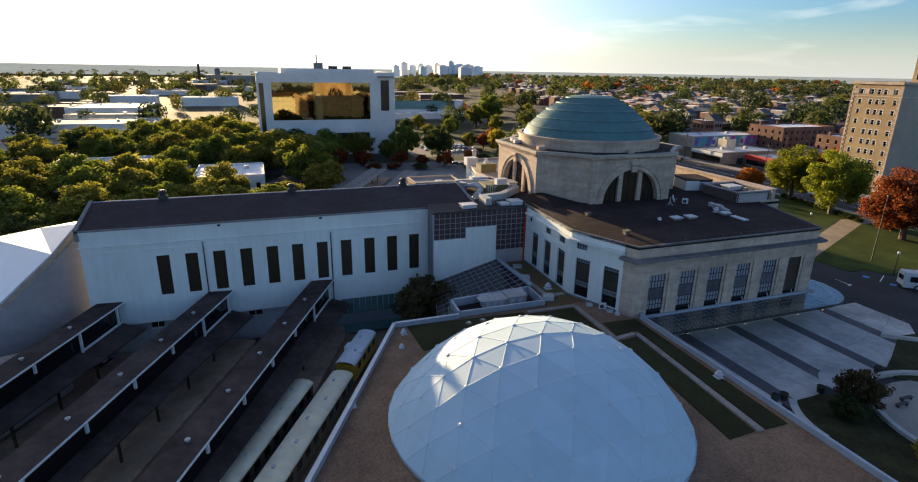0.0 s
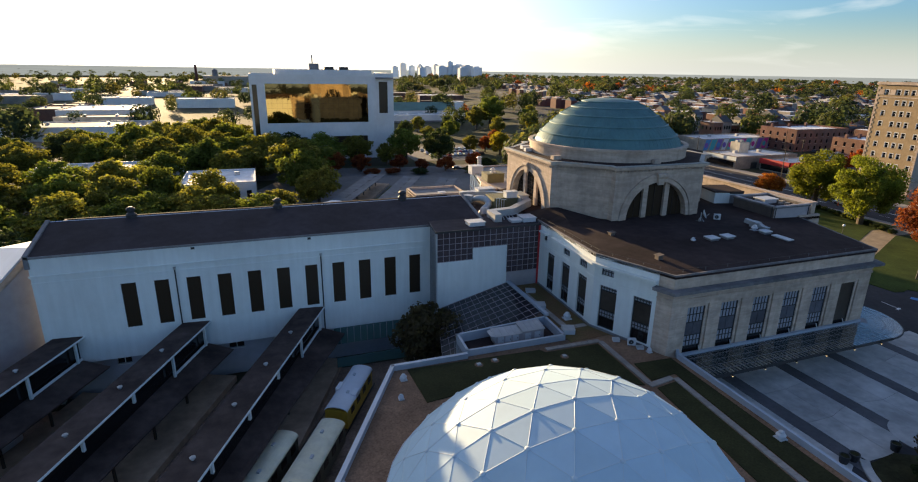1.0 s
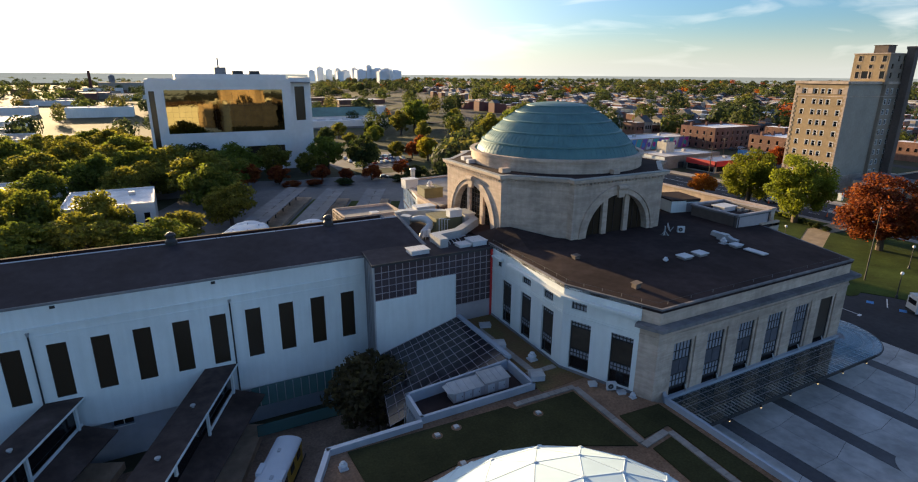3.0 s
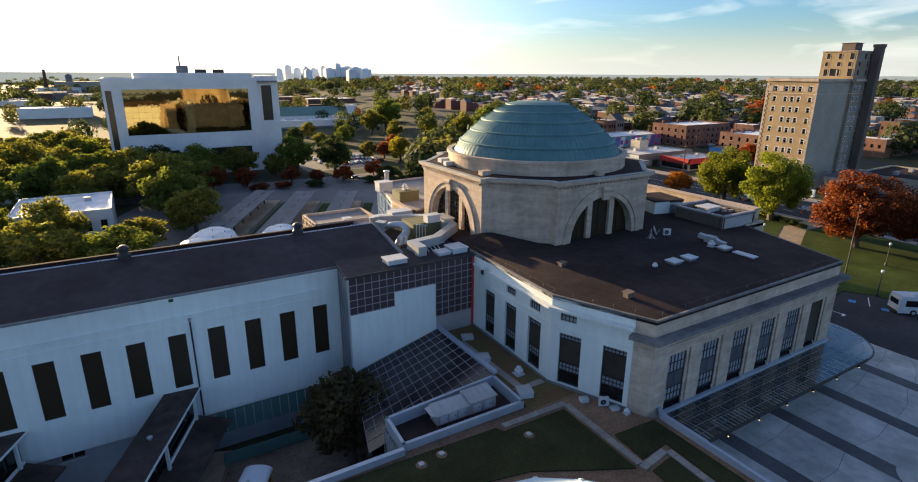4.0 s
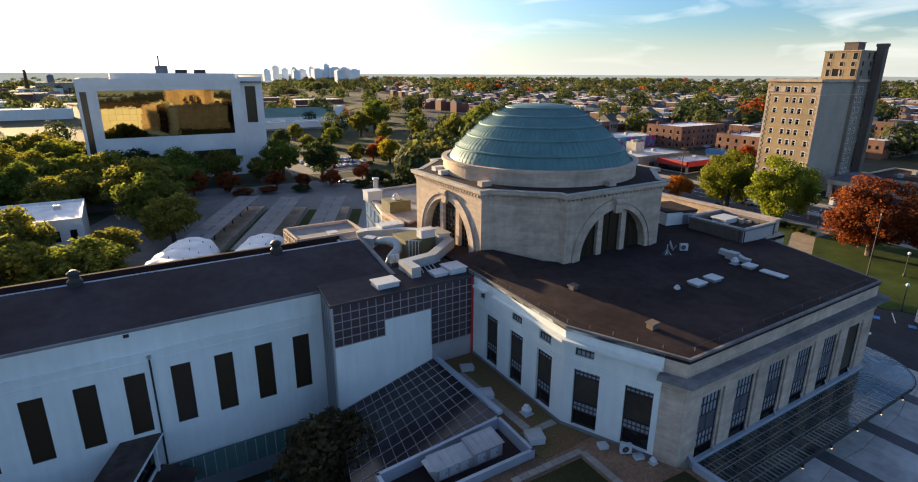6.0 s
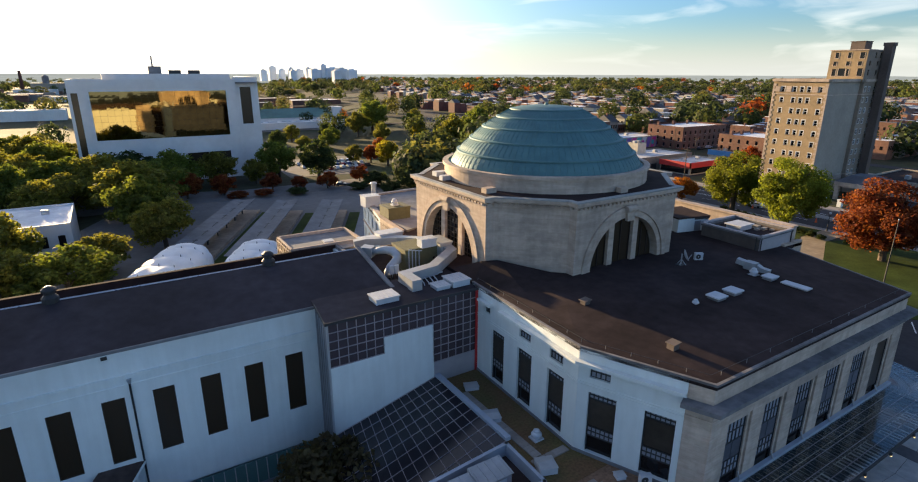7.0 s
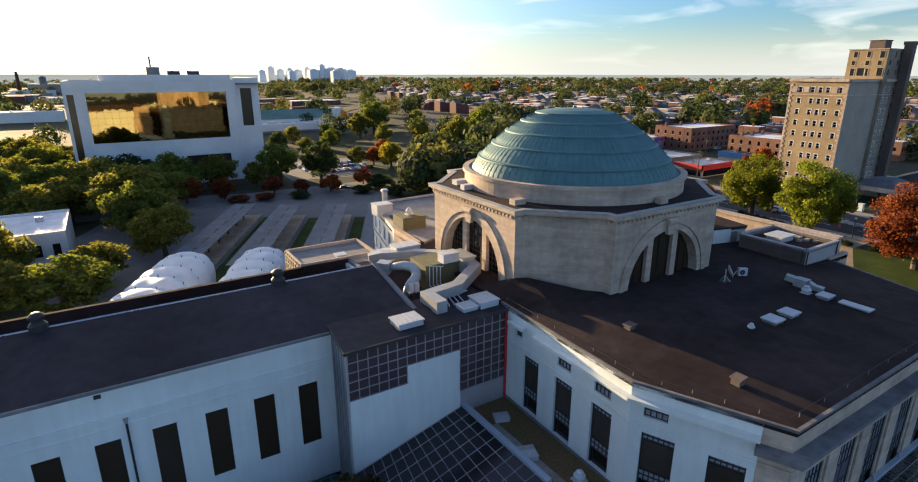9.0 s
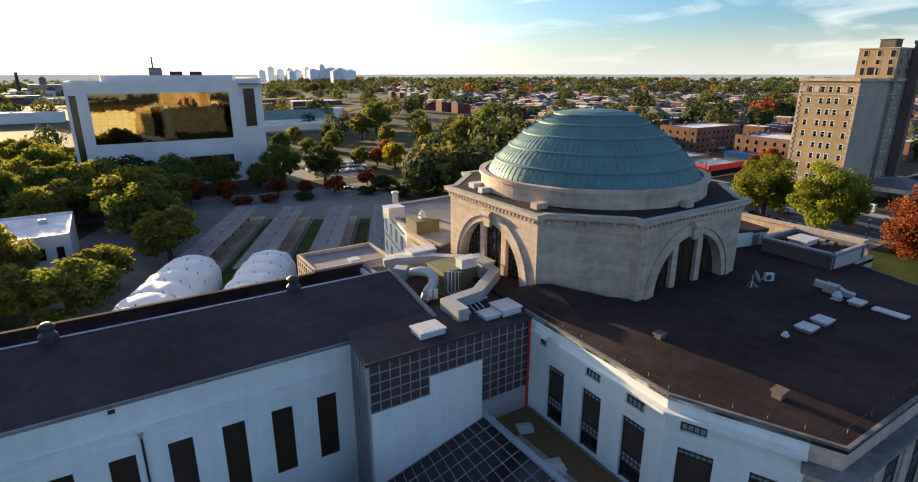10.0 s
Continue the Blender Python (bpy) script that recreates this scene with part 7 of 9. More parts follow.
# the belt of trees between the wing and the low offices
for spec in ((-67, 195, 12.5, 8.5, "olive"), (-55, 201, 13, 8.6, "green"), (-41, 202, 13, 9, "olive"), (-26, 182, 12.5, 7.6, "green"), (-13, 180, 11.5, 7.0, "olive"), (-80, 200, 12, 8, "green"), (-92, 212, 12, 9, "olive"), (-36, 178, 12, 8, "olive"), (-50, 183, 12, 8.5, "green"), (-64, 178, 12, 8.5, "olive"), (-79, 178, 12, 8.5, "green"), (-94, 184, 12, 9, "olive"), (-1, 158, 9.5, 8, "green"), (-14, 162, 11, 8, "olive"), (-28, 160, 11, 8.5, "green"), (-44, 160, 11, 8.5, "olive"), (-60, 158, 11, 8.5, "green"), (-76, 158, 11, 8.5, "olive"), (5, 173, 8, 6, "olive"), (-20, 148, 8, 6.5, "dark"), (-36, 146, 9, 7, "dark"), (-52, 142, 9, 7, "dark"), (18, 186, 11, 6.6, "olive"), (14, 200, 14, 8, "green"), (14, 222, 16.5, 11.5, "olive"), (20, 234, 15, 9.5, "green"), (5, 250, 15.5, 10.5, "olive"), (-6, 260, 15, 11, "green"), (-10, 228, 12, 8, "olive"), (-20, 246, 13, 9, "green"), (-38, 258, 13, 10, "olive"), (-58, 262, 12, 9, "green"), (-80, 256, 11, 8, "olive"), (-96, 246, 10, 7, "green"), (28, 262, 14, 9, "green"), (44, 266, 13, 7.2, "olive"), (30, 246, 9, 5, "brown"), (42, 246, 7.5, 4.4, "brown"), (15, 274, 14, 10, "dark"), (-28, 282, 14, 10, "olive"), (-50, 296, 13, 10, "green"), (-76, 290, 12, 9, "dark"), (-12, 300, 14, 10, "green"), (-34, 320, 13, 10, "olive"), (-60, 330, 12, 9, "green"), (-20, 345, 13, 10, "olive"), (-85, 318, 11, 8, "olive"), (-112, 232, 10, 8, "green"), (-30, 222, 12, 8, "green"), (-14, 272, 13, 9, "olive"), (-42, 276, 12, 9, "green"), (-66, 276, 12, 9, "olive"), (-72, 306, 12, 9, "green"), (-46, 340, 12, 9, "olive"), (-8, 326, 13, 9, "olive"), (-90, 272, 11, 8, "olive"), (-104, 262, 11, 8, "green"), (-2, 236, 13, 8, "olive"), (-100, 300, 10, 8, "green"), (-30, 362, 12, 9, "green")):
    tree(spec[0], spec[1], spec[2] * (1.12 if spec[1] > 214 and spec[0] > -12 else 1.3), spec[3] * 1.2, spec[4])
# north of the car park
for spec in ((83, 264, 17, 8.3, "dark"), (68, 270, 17, 9.4, "green"), (57, 262, 11, 5.5, "olive"), (59, 246, 7, 4.5, "brown"), (78, 239, 7, 4.7, "red"), (94, 246, 7, 4.5, "red"), (68, 241, 6, 3.6, "brown"), (163, 390, 23, 13.6, "green"), (150, 384, 18, 9, "olive"), (118, 270, 13, 6.6, "yellow"), (135, 271, 12.5, 5.4, "olive"), (139, 278, 11, 4.4, "yellow"), (148, 261, 18, 8.2, "olive"), (163, 270, 15, 7.0, "green"), (176, 282, 20, 8, "green"), (140, 257, 7.6, 3.8, "red"), (152, 246, 9, 4.6, "brown"), (109, 290, 10, 5, "olive"), (116, 285, 9, 4.4, "brown"), (100, 306, 9, 5, "olive"), (128, 300, 10, 5, "brown"), (98, 332, 11, 5.5, "olive"), (116, 346, 12, 6, "green"), (146, 338, 12, 6, "olive"), (92, 362, 12, 6, "dark"), (128, 372, 11, 5.5, "green"), (172, 350, 13, 6.5, "green"), (186, 372, 13, 6.5, "olive"), (108, 392, 12, 6, "olive"), (134, 402, 11, 5.5, "dark"), (160, 318, 11, 5, "yellow"), (192, 318, 12, 6, "green")):
    tree(*spec)
for spec in ((96, 235, 6, 5.8, "dark"), (112, 243, 4.5, 4.5, "dark"), (95, 219, 5, 4.4, "dark"), (118, 232, 4, 4.0, "dark"), (127, 224, 4.5, 4.2, "dark"), (105, 226, 4, 3.6, "dark"), (45, 238, 3, 4.0, "brown"), (54, 237, 3, 4.2, "brown"), (65, 234, 3, 4.2, "dark"), (87, 231, 3.4, 4.6, "dark")):
    tree(*spec, name="shrub")

# ---- buildings north ----
# white office block with gold mirror glass
off = thing("office_block", "white office block with a great gold mirror window", "building", (30, 300, 0))
oy = 284.0
part("wall", Geo().wall((-0.5, oy), (57, oy), 0, 39.6, 1.0, [(6.6, 53.6, 17.6, 35.4), (36.5, 53.0, 6.3, 11.2), (0.9, 3.1, 4.0, 35.0)]).wall((57.01, oy + 3), (66.48, oy + 3), 0, 40.6, 1.0, [(2.2, 6.6, 21.5, 36.6)]).wall((66.5, oy + 2.98), (66.5, oy + 46), 0, 40.6, 1.0).wall((57, oy), (57, oy + 3), 0, 39.6, 0.5), "cladding", off)
part("wall", Geo().wall((-0.5, oy + 44), (-0.5, oy), 0, 39.6, 1.0, [(6, 40, 3, 35)]), "cladding", off)
part("side_window", Geo().box(-0.2, oy + 4, 3, 0.0, oy + 38, 35), "glass", off, "dark glass side")
part("roof", Geo().prism([(0, oy + 1), (66, oy + 1), (66, oy + 45), (0, oy + 45)], 38.0, 38.6), "roof_grey", off)
part("wall", Geo().wall((66.5, oy + 45), (-0.5, oy + 45), 0, 39.6, 1.0), "cladding", off)
part("penthouse", Geo().box(11, oy + 4, 38.6, 56, oy + 30, 41.8), "cladding", off)
part("mast", Geo().box(27.0, oy + 8, 41.8, 31.5, oy + 12, 44.6).tube((28.6, oy + 9, 44.6), (28.6, oy + 9, 48.5), 0.3), "roof_grey", off)
for x in (34, 41):
    part("chiller", Geo().box(x, oy + 8, 41.8, x + 4.5, oy + 13, 43.2), "iron", off)
pw, ph = 47.0 / 20, 17.8 / 8
me = Geo().box(0.02, 0, 0.02, pw - 0.02, 0.05, ph - 0.02).mesh("pane", M["glass_gold"])
for i in range(20):
    for j in range(8):
        piece("pane", me, off, pose(6.1 + i * pw, oy + 0.5, 17.6 + j * ph, rng.uniform(-0.12, 0.12), 0, rng.uniform(-0.12, 0.12)))
part("window_frame", Geo().box(6.1, oy + 0.56, 17.6, 53.1, oy + 0.7, 35.4), "iron", off)
for x0, x1, z0, z1, y in ((36.0, 43.9, 6.3, 11.2, oy), (44.5, 52.5, 6.3, 11.2, oy), (59.2, 63.6, 21.5, 36.6, oy + 3), (0.4, 2.6, 4.0, 35.0, oy)):
    part("window", Geo().box(x0, y + 0.5, z0, x1, y + 0.56, z1), "glass_brown", off, "dark bronze window")
part("skirt", Geo().wall((35.9, oy + 0.3), (52.7, oy + 0.3), 11.0, 11.4, 0.6), "cladding", off)

# long low hall with green roof
lowh = thing("market_hall", "long low white hall with a green metal roof", "building", (130, 430, 0))
part("wall", Geo().box(78, 418, 0, 172, 462, 6.2).box(80, 434, 6.2, 160, 458, 8.6), "cladding", lowh)
part("roof", Geo().add([(80, 433, 8.6), (158, 433, 8.6), (156, 446, 15.0), (80, 446, 15.0), (80, 459, 8.6), (158, 459, 8.6)], [(0, 1, 2, 3), (3, 2, 5, 4), (0, 3, 4), (1, 5, 2)]), "green_roof", lowh)
part("tower", Geo().box(158, 438, 0, 166, 448, 15).prism([(157.5, 437.5), (166.5, 437.5), (166.5, 448.5), (157.5, 448.5)], 15, 15.6), "cladding", lowh)
for x in np.arange(82, 168, 10.5):
    part("skylight", Geo().box(float(x), 424, 6.2, float(x) + 6.5, 427, 7.1), "metal_white", lowh)
part("base_band", Geo().box(77.9, 417.8, 0, 172.1, 417.98, 1.4), "roof_grey", lowh)
lowh.matrix_basis = Matrix.Translation((140, 474, 0))


def low_building(x0, y0, x1, y1, h, label, mat="render_house", roofm="roof_light", wins=True, name="low_building"):
    z = ground_z((x0 + x1) / 2, (y0 + y1) / 2) - 0.1
    b = thing(name, label, "building", ((x0 + x1) / 2, (y0 + y1) / 2, z))
    part("wall", shell(Geo(), [(x0, y0), (x1, y0), (x1, y1), (x0, y1)], z, z + h + 0.5, 0.3), mat, b)
    part("roof", Geo().box(x0 + 0.2, y0 + 0.2, z + h - 0.3, x1 - 0.2, y1 - 0.2, z + h), roofm, b)
    if wins:
        for x in np.arange(x0 + 1.6, x1 - 2, 3.4):
            part("window", Geo().box(float(x), y0 - 0.04, z + h * 0.45, float(x) + 1.4, y0 + 0.02, z + h * 0.75), "glass", b)
        for y in np.arange(y0 + 1.6, y1 - 2, 3.6):
            part("window", Geo().box(x0 - 0.04, float(y), z + h * 0.45, x0 + 0.02, float(y) + 1.4, z + h * 0.75), "glass", b)
    for i in range(2):
        cx_, cy_ = x0 + (x1 - x0) * (0.3 + 0.4 * i), y0 + (y1 - y0) * 0.6
        part("roof_unit", Geo().box(cx_, cy_, z + h, cx_ + 1.6, cy_ + 1.2, z + h + 1.1), "metal", b)
    return b


low_building(-22, 188, -0.6, 212, 8.8, "low pale office with a bright roof among the trees", "cladding", "roof_light")
low_building(-70, 222, -26, 238, 8.8, "long low building with a bright flat roof", "cladding", "roof_light")

# inflated white tents behind the wing
def tent(x, y, L, w, h, ribs=7):
    """(x, y): foot of its far end. Air-filled: fat cross ribs, each quilted into bulges."""
    t = thing("inflated_tent", "white inflated fabric tent with quilted bulges", "tent", (*along(x, y, -L / 2), 0), "inflated tents")
    g = Geo()
    nu, nv = ribs * 10, 36
    for i in range(nu + 1):
        u = i / nu
        end = max(0.004, (1 - abs(2 * u - 1) ** 12)) ** 0.36
        rib = abs(math.sin(u * math.pi * ribs)) ** 0.6
        for j in range(nv + 1):
            a = math.pi * j / nv
            stagger = 0.5 if int(u * ribs) % 2 else 0.0
            quilt = abs(math.sin((a / math.pi * 5 + stagger) * math.pi)) ** 0.6
            bul = 0.90 + 0.045 * rib + 0.05 * quilt * rib
            ca, sa = math.cos(a), math.sin(a)
            g.v.append((*along(x, y, -L * u, -w / 2 * end * math.copysign(abs(ca) ** 0.72, ca) * bul), h * end * abs(sa) ** 0.62 * bul))
    g.f = [(i * (nv + 1) + j, i * (nv + 1) + j + 1, (i + 1) * (nv + 1) + j + 1, (i + 1) * (nv + 1) + j) for i in range(nu) for j in range(nv)]
    part("skin", g, "fabric", t, smooth=True)
    for i in range(ribs):
        for j in (8, 13, 18, 23, 28):
            p = g.v[(i * 10 + 10) * (nv + 1) + j + (3 if i % 2 else 0)]
            if i < ribs - 1:
                part("tie", Geo().tube(p, (p[0], p[1], p[2] + 0.5), 0.07, 5), "iron", t)


tent(21.9, 167.4, 40, 11.4, 7.5)
tent(36.2, 162.4, 38, 11.0, 7.4)

# annex north of the wing
anx = thing("rear_annex", "flat grey-roofed annex behind the wing with a gridded wall", "building", (32, 107, 0))
part("wall", shell(Geo(), [(27.2, 103.9), (36.8, 103.9), (36.8, 110.6), (27.2, 110.6)], 0, 21.2, 0.25), "stone", anx)
part("roof", Geo().box(27.45, 104.15, 20.2, 36.55, 110.35, 20.8), "roof_grey", anx)
part("skylight", Geo().box(32.0, 104.9, 20.8, 33.1, 105.9, 21.05).box(31.88, 104.78, 21.05, 33.22, 106.02, 21.2), "metal_white", anx, "white skylight cover")
for i in range(9):
    part("grid_bar", Geo().box(27.08, 103.9 + i * 0.8, 14, 27.2, 104.05 + i * 0.8, 21.1), "stone", anx)
for z in range(8):
    part("grid_bar", Geo().box(27.1, 103.9, 14 + z * 0.95, 27.2, 110.4, 14.15 + z * 0.95), "stone", anx)
part("dark_glazing", Geo().box(27.16, 104.0, 14, 27.19, 110.3, 21.0), "glass", anx)
part("ledge", Geo().box(33.2, 102.6, 19.2, 37.0, 103.8, 20.6).box(33.0, 102.4, 20.6, 37.2, 104.0, 20.75), "stone", anx, "pale stone ledge beside the gable")

# mechanical well between wing and rotunda
well = single("mechanical_well", Geo().prism([(33.5, 88.2), (41.2, 88.2), (44.4, 92), (44.4, 101), (41.2, 103.8), (33.5, 103.8)], 0, 19.6), "roof", "sunken dark roof with plant between the wing and the rotunda", "roof", kind="structure")
plant2 = thing("duct_run", "thick pale galvanised duct bending across the roof", "duct", (37, 90, 20.7))
part("duct", Geo().duct([(34.75, 84.95, 20.75), (34.75, 84.95, 21.4), (34.75, 87.2, 21.4), (38.5, 87.6, 21.5), (42.7, 90.6, 21.8), (42.85, 92.0, 21.9)], 1.15, 1.1), "metal", plant2, "pale galvanised roof duct")
part("plenum", Geo().box(41.9, 91.8, 20.6, 43.5, 94.9, 22.7).box(41.8, 91.7, 22.7, 43.6, 95.0, 22.85), "metal", plant2, "tan-grey plenum box")
part("duct", Geo().duct([(34.6, 101.4, 21.4), (36.0, 101.0, 21.6), (39.8, 99.2, 21.7), (42.4, 96.6, 21.8), (42.6, 94.9, 21.8)], 1.0, 0.9), "metal", plant2, "pale galvanised roof duct")
part("support", Geo().box(38.2, 87.4, 20.6, 38.4, 87.9, 21.0).box(36.0, 87.2, 20.6, 36.2, 87.7, 20.95), "iron", plant2)
for x, y, z0, w, d, h, mt, nm, lb in ((40.1, 94.5, 19.6, 5.0, 3.6, 2.7, "olive_box", "cooling_unit", "large olive green plant unit"), (40.6, 92.9, 22.42, 2.0, 1.3, 0.95, "metal_white", "roof_unit", "white metal roof box"), (39.4, 101.2, 21.2, 3.2, 1.9, 1.1, "metal_white", "roof_unit", "white metal roof box"), (37.0, 102.6, 20.75, 2.2, 1.6, 0.7, "metal_white", "roof_unit", "white metal roof box"), (44.9, 119.8, 21.4, 2.6, 2.2, 1.7, "metal_white", "roof_unit", "white metal roof box"), (45.2, 111.2, 21.4, 3.6, 3.2, 1.7, "olive_box", "roof_box", "tan boxed roof structure")):
    b = thing(nm, lb, "roof unit", (x, y, z0), "rear roof units")
    part("casing", Geo().box(x - w / 2, y - d / 2, z0, x + w / 2, y + d / 2, z0 + h), mt, b)
    part("lid", Geo().box(x - w / 2 - 0.1, y - d / 2 - 0.1, z0 + h, x + w / 2 + 0.1, y + d / 2 + 0.1, z0 + h + 0.12), mt, b)
    for i in range(3):
        part("rib", Geo().box(x - w * 0.36 + i * w * 0.3, y - d / 2 + 0.1, z0 + h + 0.12, x - w * 0.36 + 0.1 + i * w * 0.3, y + d / 2 - 0.1, z0 + h + 0.17), mt, b)
mushroom(45.2, 111.2, 23.22, 0.5)
tank = thing("exhaust_cowl", "bulbous galvanised exhaust cowl with an elbow", "exhaust", (35.2, 92.6, 19.6))
arc = [(35.0, 96.2, 21.7), (35.5, 95.6, 21.95), (36.1, 95.0, 22.1), (36.75, 94.4, 22.0), (37.05, 93.9, 21.6), (36.8, 93.4, 21.15), (36.2, 93.1, 20.85), (35.6, 92.8, 20.55), (35.3, 92.6, 20.1), (35.25, 92.55, 19.6)]
part("elbow", Geo().hose(arc, [0.4, 0.44, 0.5, 0.55, 0.56, 0.56, 0.54, 0.52, 0.52, 0.55], 18), "metal", tank, "galvanised double bend", smooth=True)
part("hood", Geo().duct([(34.0, 97.2, 21.75), (35.0, 96.2, 21.7)], 1.3, 1.25), "metal", tank, "square galvanised intake hood")
part("support", Geo().box(34.35, 96.75, 19.6, 34.5, 96.9, 21.2), "iron", tank)
for i in range(2):
    b = thing("meter_box", "small pale grey electrical box on the roof", "electrical box", (35.1 + i * 0.62, 91.5 - i * 0.1, 19.6), "meter boxes")
    part("case", Geo().box(34.85 + i * 0.62, 91.3 - i * 0.1, 20.3, 35.35 + i * 0.62, 91.6 - i * 0.1, 21.35), "metal_white" if i < 2 else "ribbed", b)
    part("leg", Geo().box(35.05 + i * 0.62, 91.4 - i * 0.1, 19.6, 35.15 + i * 0.62, 91.5 - i * 0.1, 20.3), "iron", b)
pipes = thing("pipe_rack", "parallel white pipes bending over the roof", "pipes", (38, 90, 19.6))
for i in range(4):
    x = 37.85 + i * 0.45
    g = Geo()
    for p, q in (((x, 92.3, 20.2), (x, 92.3, 22.5 - 0.1 * i)), ((x, 92.3, 22.5 - 0.1 * i), (x + 0.35, 92.2, 22.5 - 0.1 * i)), ((x, 92.3, 20.2), (x + 0.1, 91.8, 20.1)), ((x + 0.1, 91.8, 20.1), (x + 0.9, 88.4, 20.1))):
        g.tube(p, q, 0.055)
    part("pipe", g, "metal_white", pipes)
for i in range(5):
    x = 35.6 + i * 0.55
    part("pipe", Geo().tube((x, 85.5, 20.95), (x + 0.25, 86.9, 21.05), 0.06).tube((x, 85.5, 20.95), (x, 85.4, 20.7), 0.06), "metal_white", pipes)
part("pipe", Geo().tube((36.2, 86.9, 21.05), (39.4, 87.2, 21.1), 0.085), "metal_white", pipes)
flue = thing("flue", "round metal flue with a cap on the rear roof", "flue", (48.0, 125.4, 21.9))
part("stack", Geo().cyl(48.0, 125.4, 21.5, 23.7, 0.45, 14), "metal", flue)
part("cap", Geo().cyl(48.0, 125.4, 23.9, 24.15, 0.65, 14, 0.5).cyl(48.0, 125.4, 23.7, 23.9, 0.3, 10), "metal", flue)


# ---- hotel tower ----
hot = thing("hotel_tower", "tall tan brick hotel tower with rows of small windows", "building", (200, 122, PLAZA))
HT = 41.0
flo = [38.3 - 3.15 * i for i in range(10)]
cols = [130.6, 127.2, 125.1, 123.1, 119.7]
holes = [(133.7 - y - 0.52, 133.7 - y + 0.52, z - 0.84, z + 0.63) for y in cols for z in flo]
part("wall", Geo().wall((185.5, 133.7), (185.5, 117.9), PLAZA, HT - 0.6, 0.5, holes), "brick", hot, "sunlit tan brick face")
side_cols = [205.4, 208.0, 211.6]
sh = [(x - 204.02 - 0.52, x - 204.02 + 0.52, z - 0.84, z + 0.63) for x in side_cols for z in flo]
part("wall", Geo().wall((185.5, 117.9), (204.0, 117.9), PLAZA, HT - 0.6, 0.5), "brick_grey", hot, "blank grey side wall")
part("wall", Geo().wall((204.0, 117.9), (204.0, 116.9), PLAZA, HT - 0.6, 0.5).wall((204.02, 116.9), (213.2, 116.9), PLAZA, HT - 0.6, 0.5, sh).wall((213.2, 116.9), (213.2, 133.7), PLAZA, HT, 0.5).wall((213.2, 133.7), (185.5, 133.7), PLAZA, HT - 0.6, 0.5), "brick_in_shade", hot, "shaded brown brick side wall")
part("roof", Geo().prism([(185.6, 118), (204.1, 118), (204.1, 117.1), (213, 117.1), (213, 133.5), (185.6, 133.5)], HT - 1.2, HT - 0.9), "roof_grey", hot)
ring = [(185.5, 133.7), (185.5, 117.9), (204.0, 117.9), (204.0, 116.9), (213.2, 116.9), (213.2, 133.7)]
geo = Geo()
for p, q in zip(ring, ring[1:] + ring[:1]):
    ledge(geo, p, q, HT - 0.6, HT + 0.15, 0.55)
    geo.wall(p, q, HT - 0.6, HT + 0.2, 0.4)
    ledge(geo, p, q, 36.6, 36.85, 0.15)
    ledge(geo, p, q, 12.4, 12.7, 0.2)
part("cornice", geo, "stone", hot, "pale stone cornice and bands")
part("base", ledge(ledge(Geo(), (185.5, 133.8), (185.5, 117.8), PLAZA, 12.4, 0.12), (185.4, 117.9), (204.0, 117.9), PLAZA, 12.4, 0.12).box(204.1, 112.6, PLAZA, 216, 116.8, 12.0), "stone", hot, "pale stone base storeys")
pane_me = Geo().box(0, -0.44, -0.76, 0.05, 0.44, 0.58).mesh("window", M["glass"])
frame_me = Geo().box(-0.04, -0.52, -0.84, 0.06, -0.42, 0.63).box(-0.04, 0.42, -0.84, 0.06, 0.52, 0.63).box(-0.04, -0.42, 0.53, 0.06, 0.42, 0.63).box(-0.1, -0.66, -0.98, 0.06, 0.66, -0.84).box(-0.02, -0.42, -0.14, 0.06, 0.42, -0.07).box(-0.13, -0.66, -0.84, -0.10, -0.54, 0.78).box(-0.13, 0.54, -0.84, -0.10, 0.66, 0.78).box(-0.13, -0.54, 0.64, -0.10, 0.54, 0.78).mesh("frame", M["cladding"])
for y in cols:
    for z in flo:
        w = piece("window", pane_me, hot, pose(185.68, y, z))
        piece("frame", frame_me, w, pose(185.6, y, z))
for x in side_cols:
    for z in flo:
        w = piece("window", pane_me, hot, pose(x, 117.08, z, 0, 0, 90))
        piece("frame", frame_me, w, pose(x, 116.98, z, 0, 0, 90))
qn = Geo()
for i in range(36):
    z = 12.8 + i * 0.75
    if z < 40:
        w = 0.9 if i % 2 else 0.5
        qn.box(185.42, 117.9, z, 185.5, 117.9 + w, z + 0.68).box(185.42, 133.7 - w, z, 185.5, 133.7, z + 0.68)
part("quoin", qn, "stone", hot, "toothed pale corner stones", kind="stuff")
for y in (132.2, 128.9, 121.4, 118.7):
    part("ornament", Geo().prism([(185.38, y - 0.75), (185.5, y - 0.75), (185.5, y + 0.75), (185.38, y + 0.75)], 37.4, 39.0), "stone", hot, "pale carved panel")
pz = 49.3
PY0, PY1, PX0, PX1 = 116.85, 127.0, 202.6, 212.6
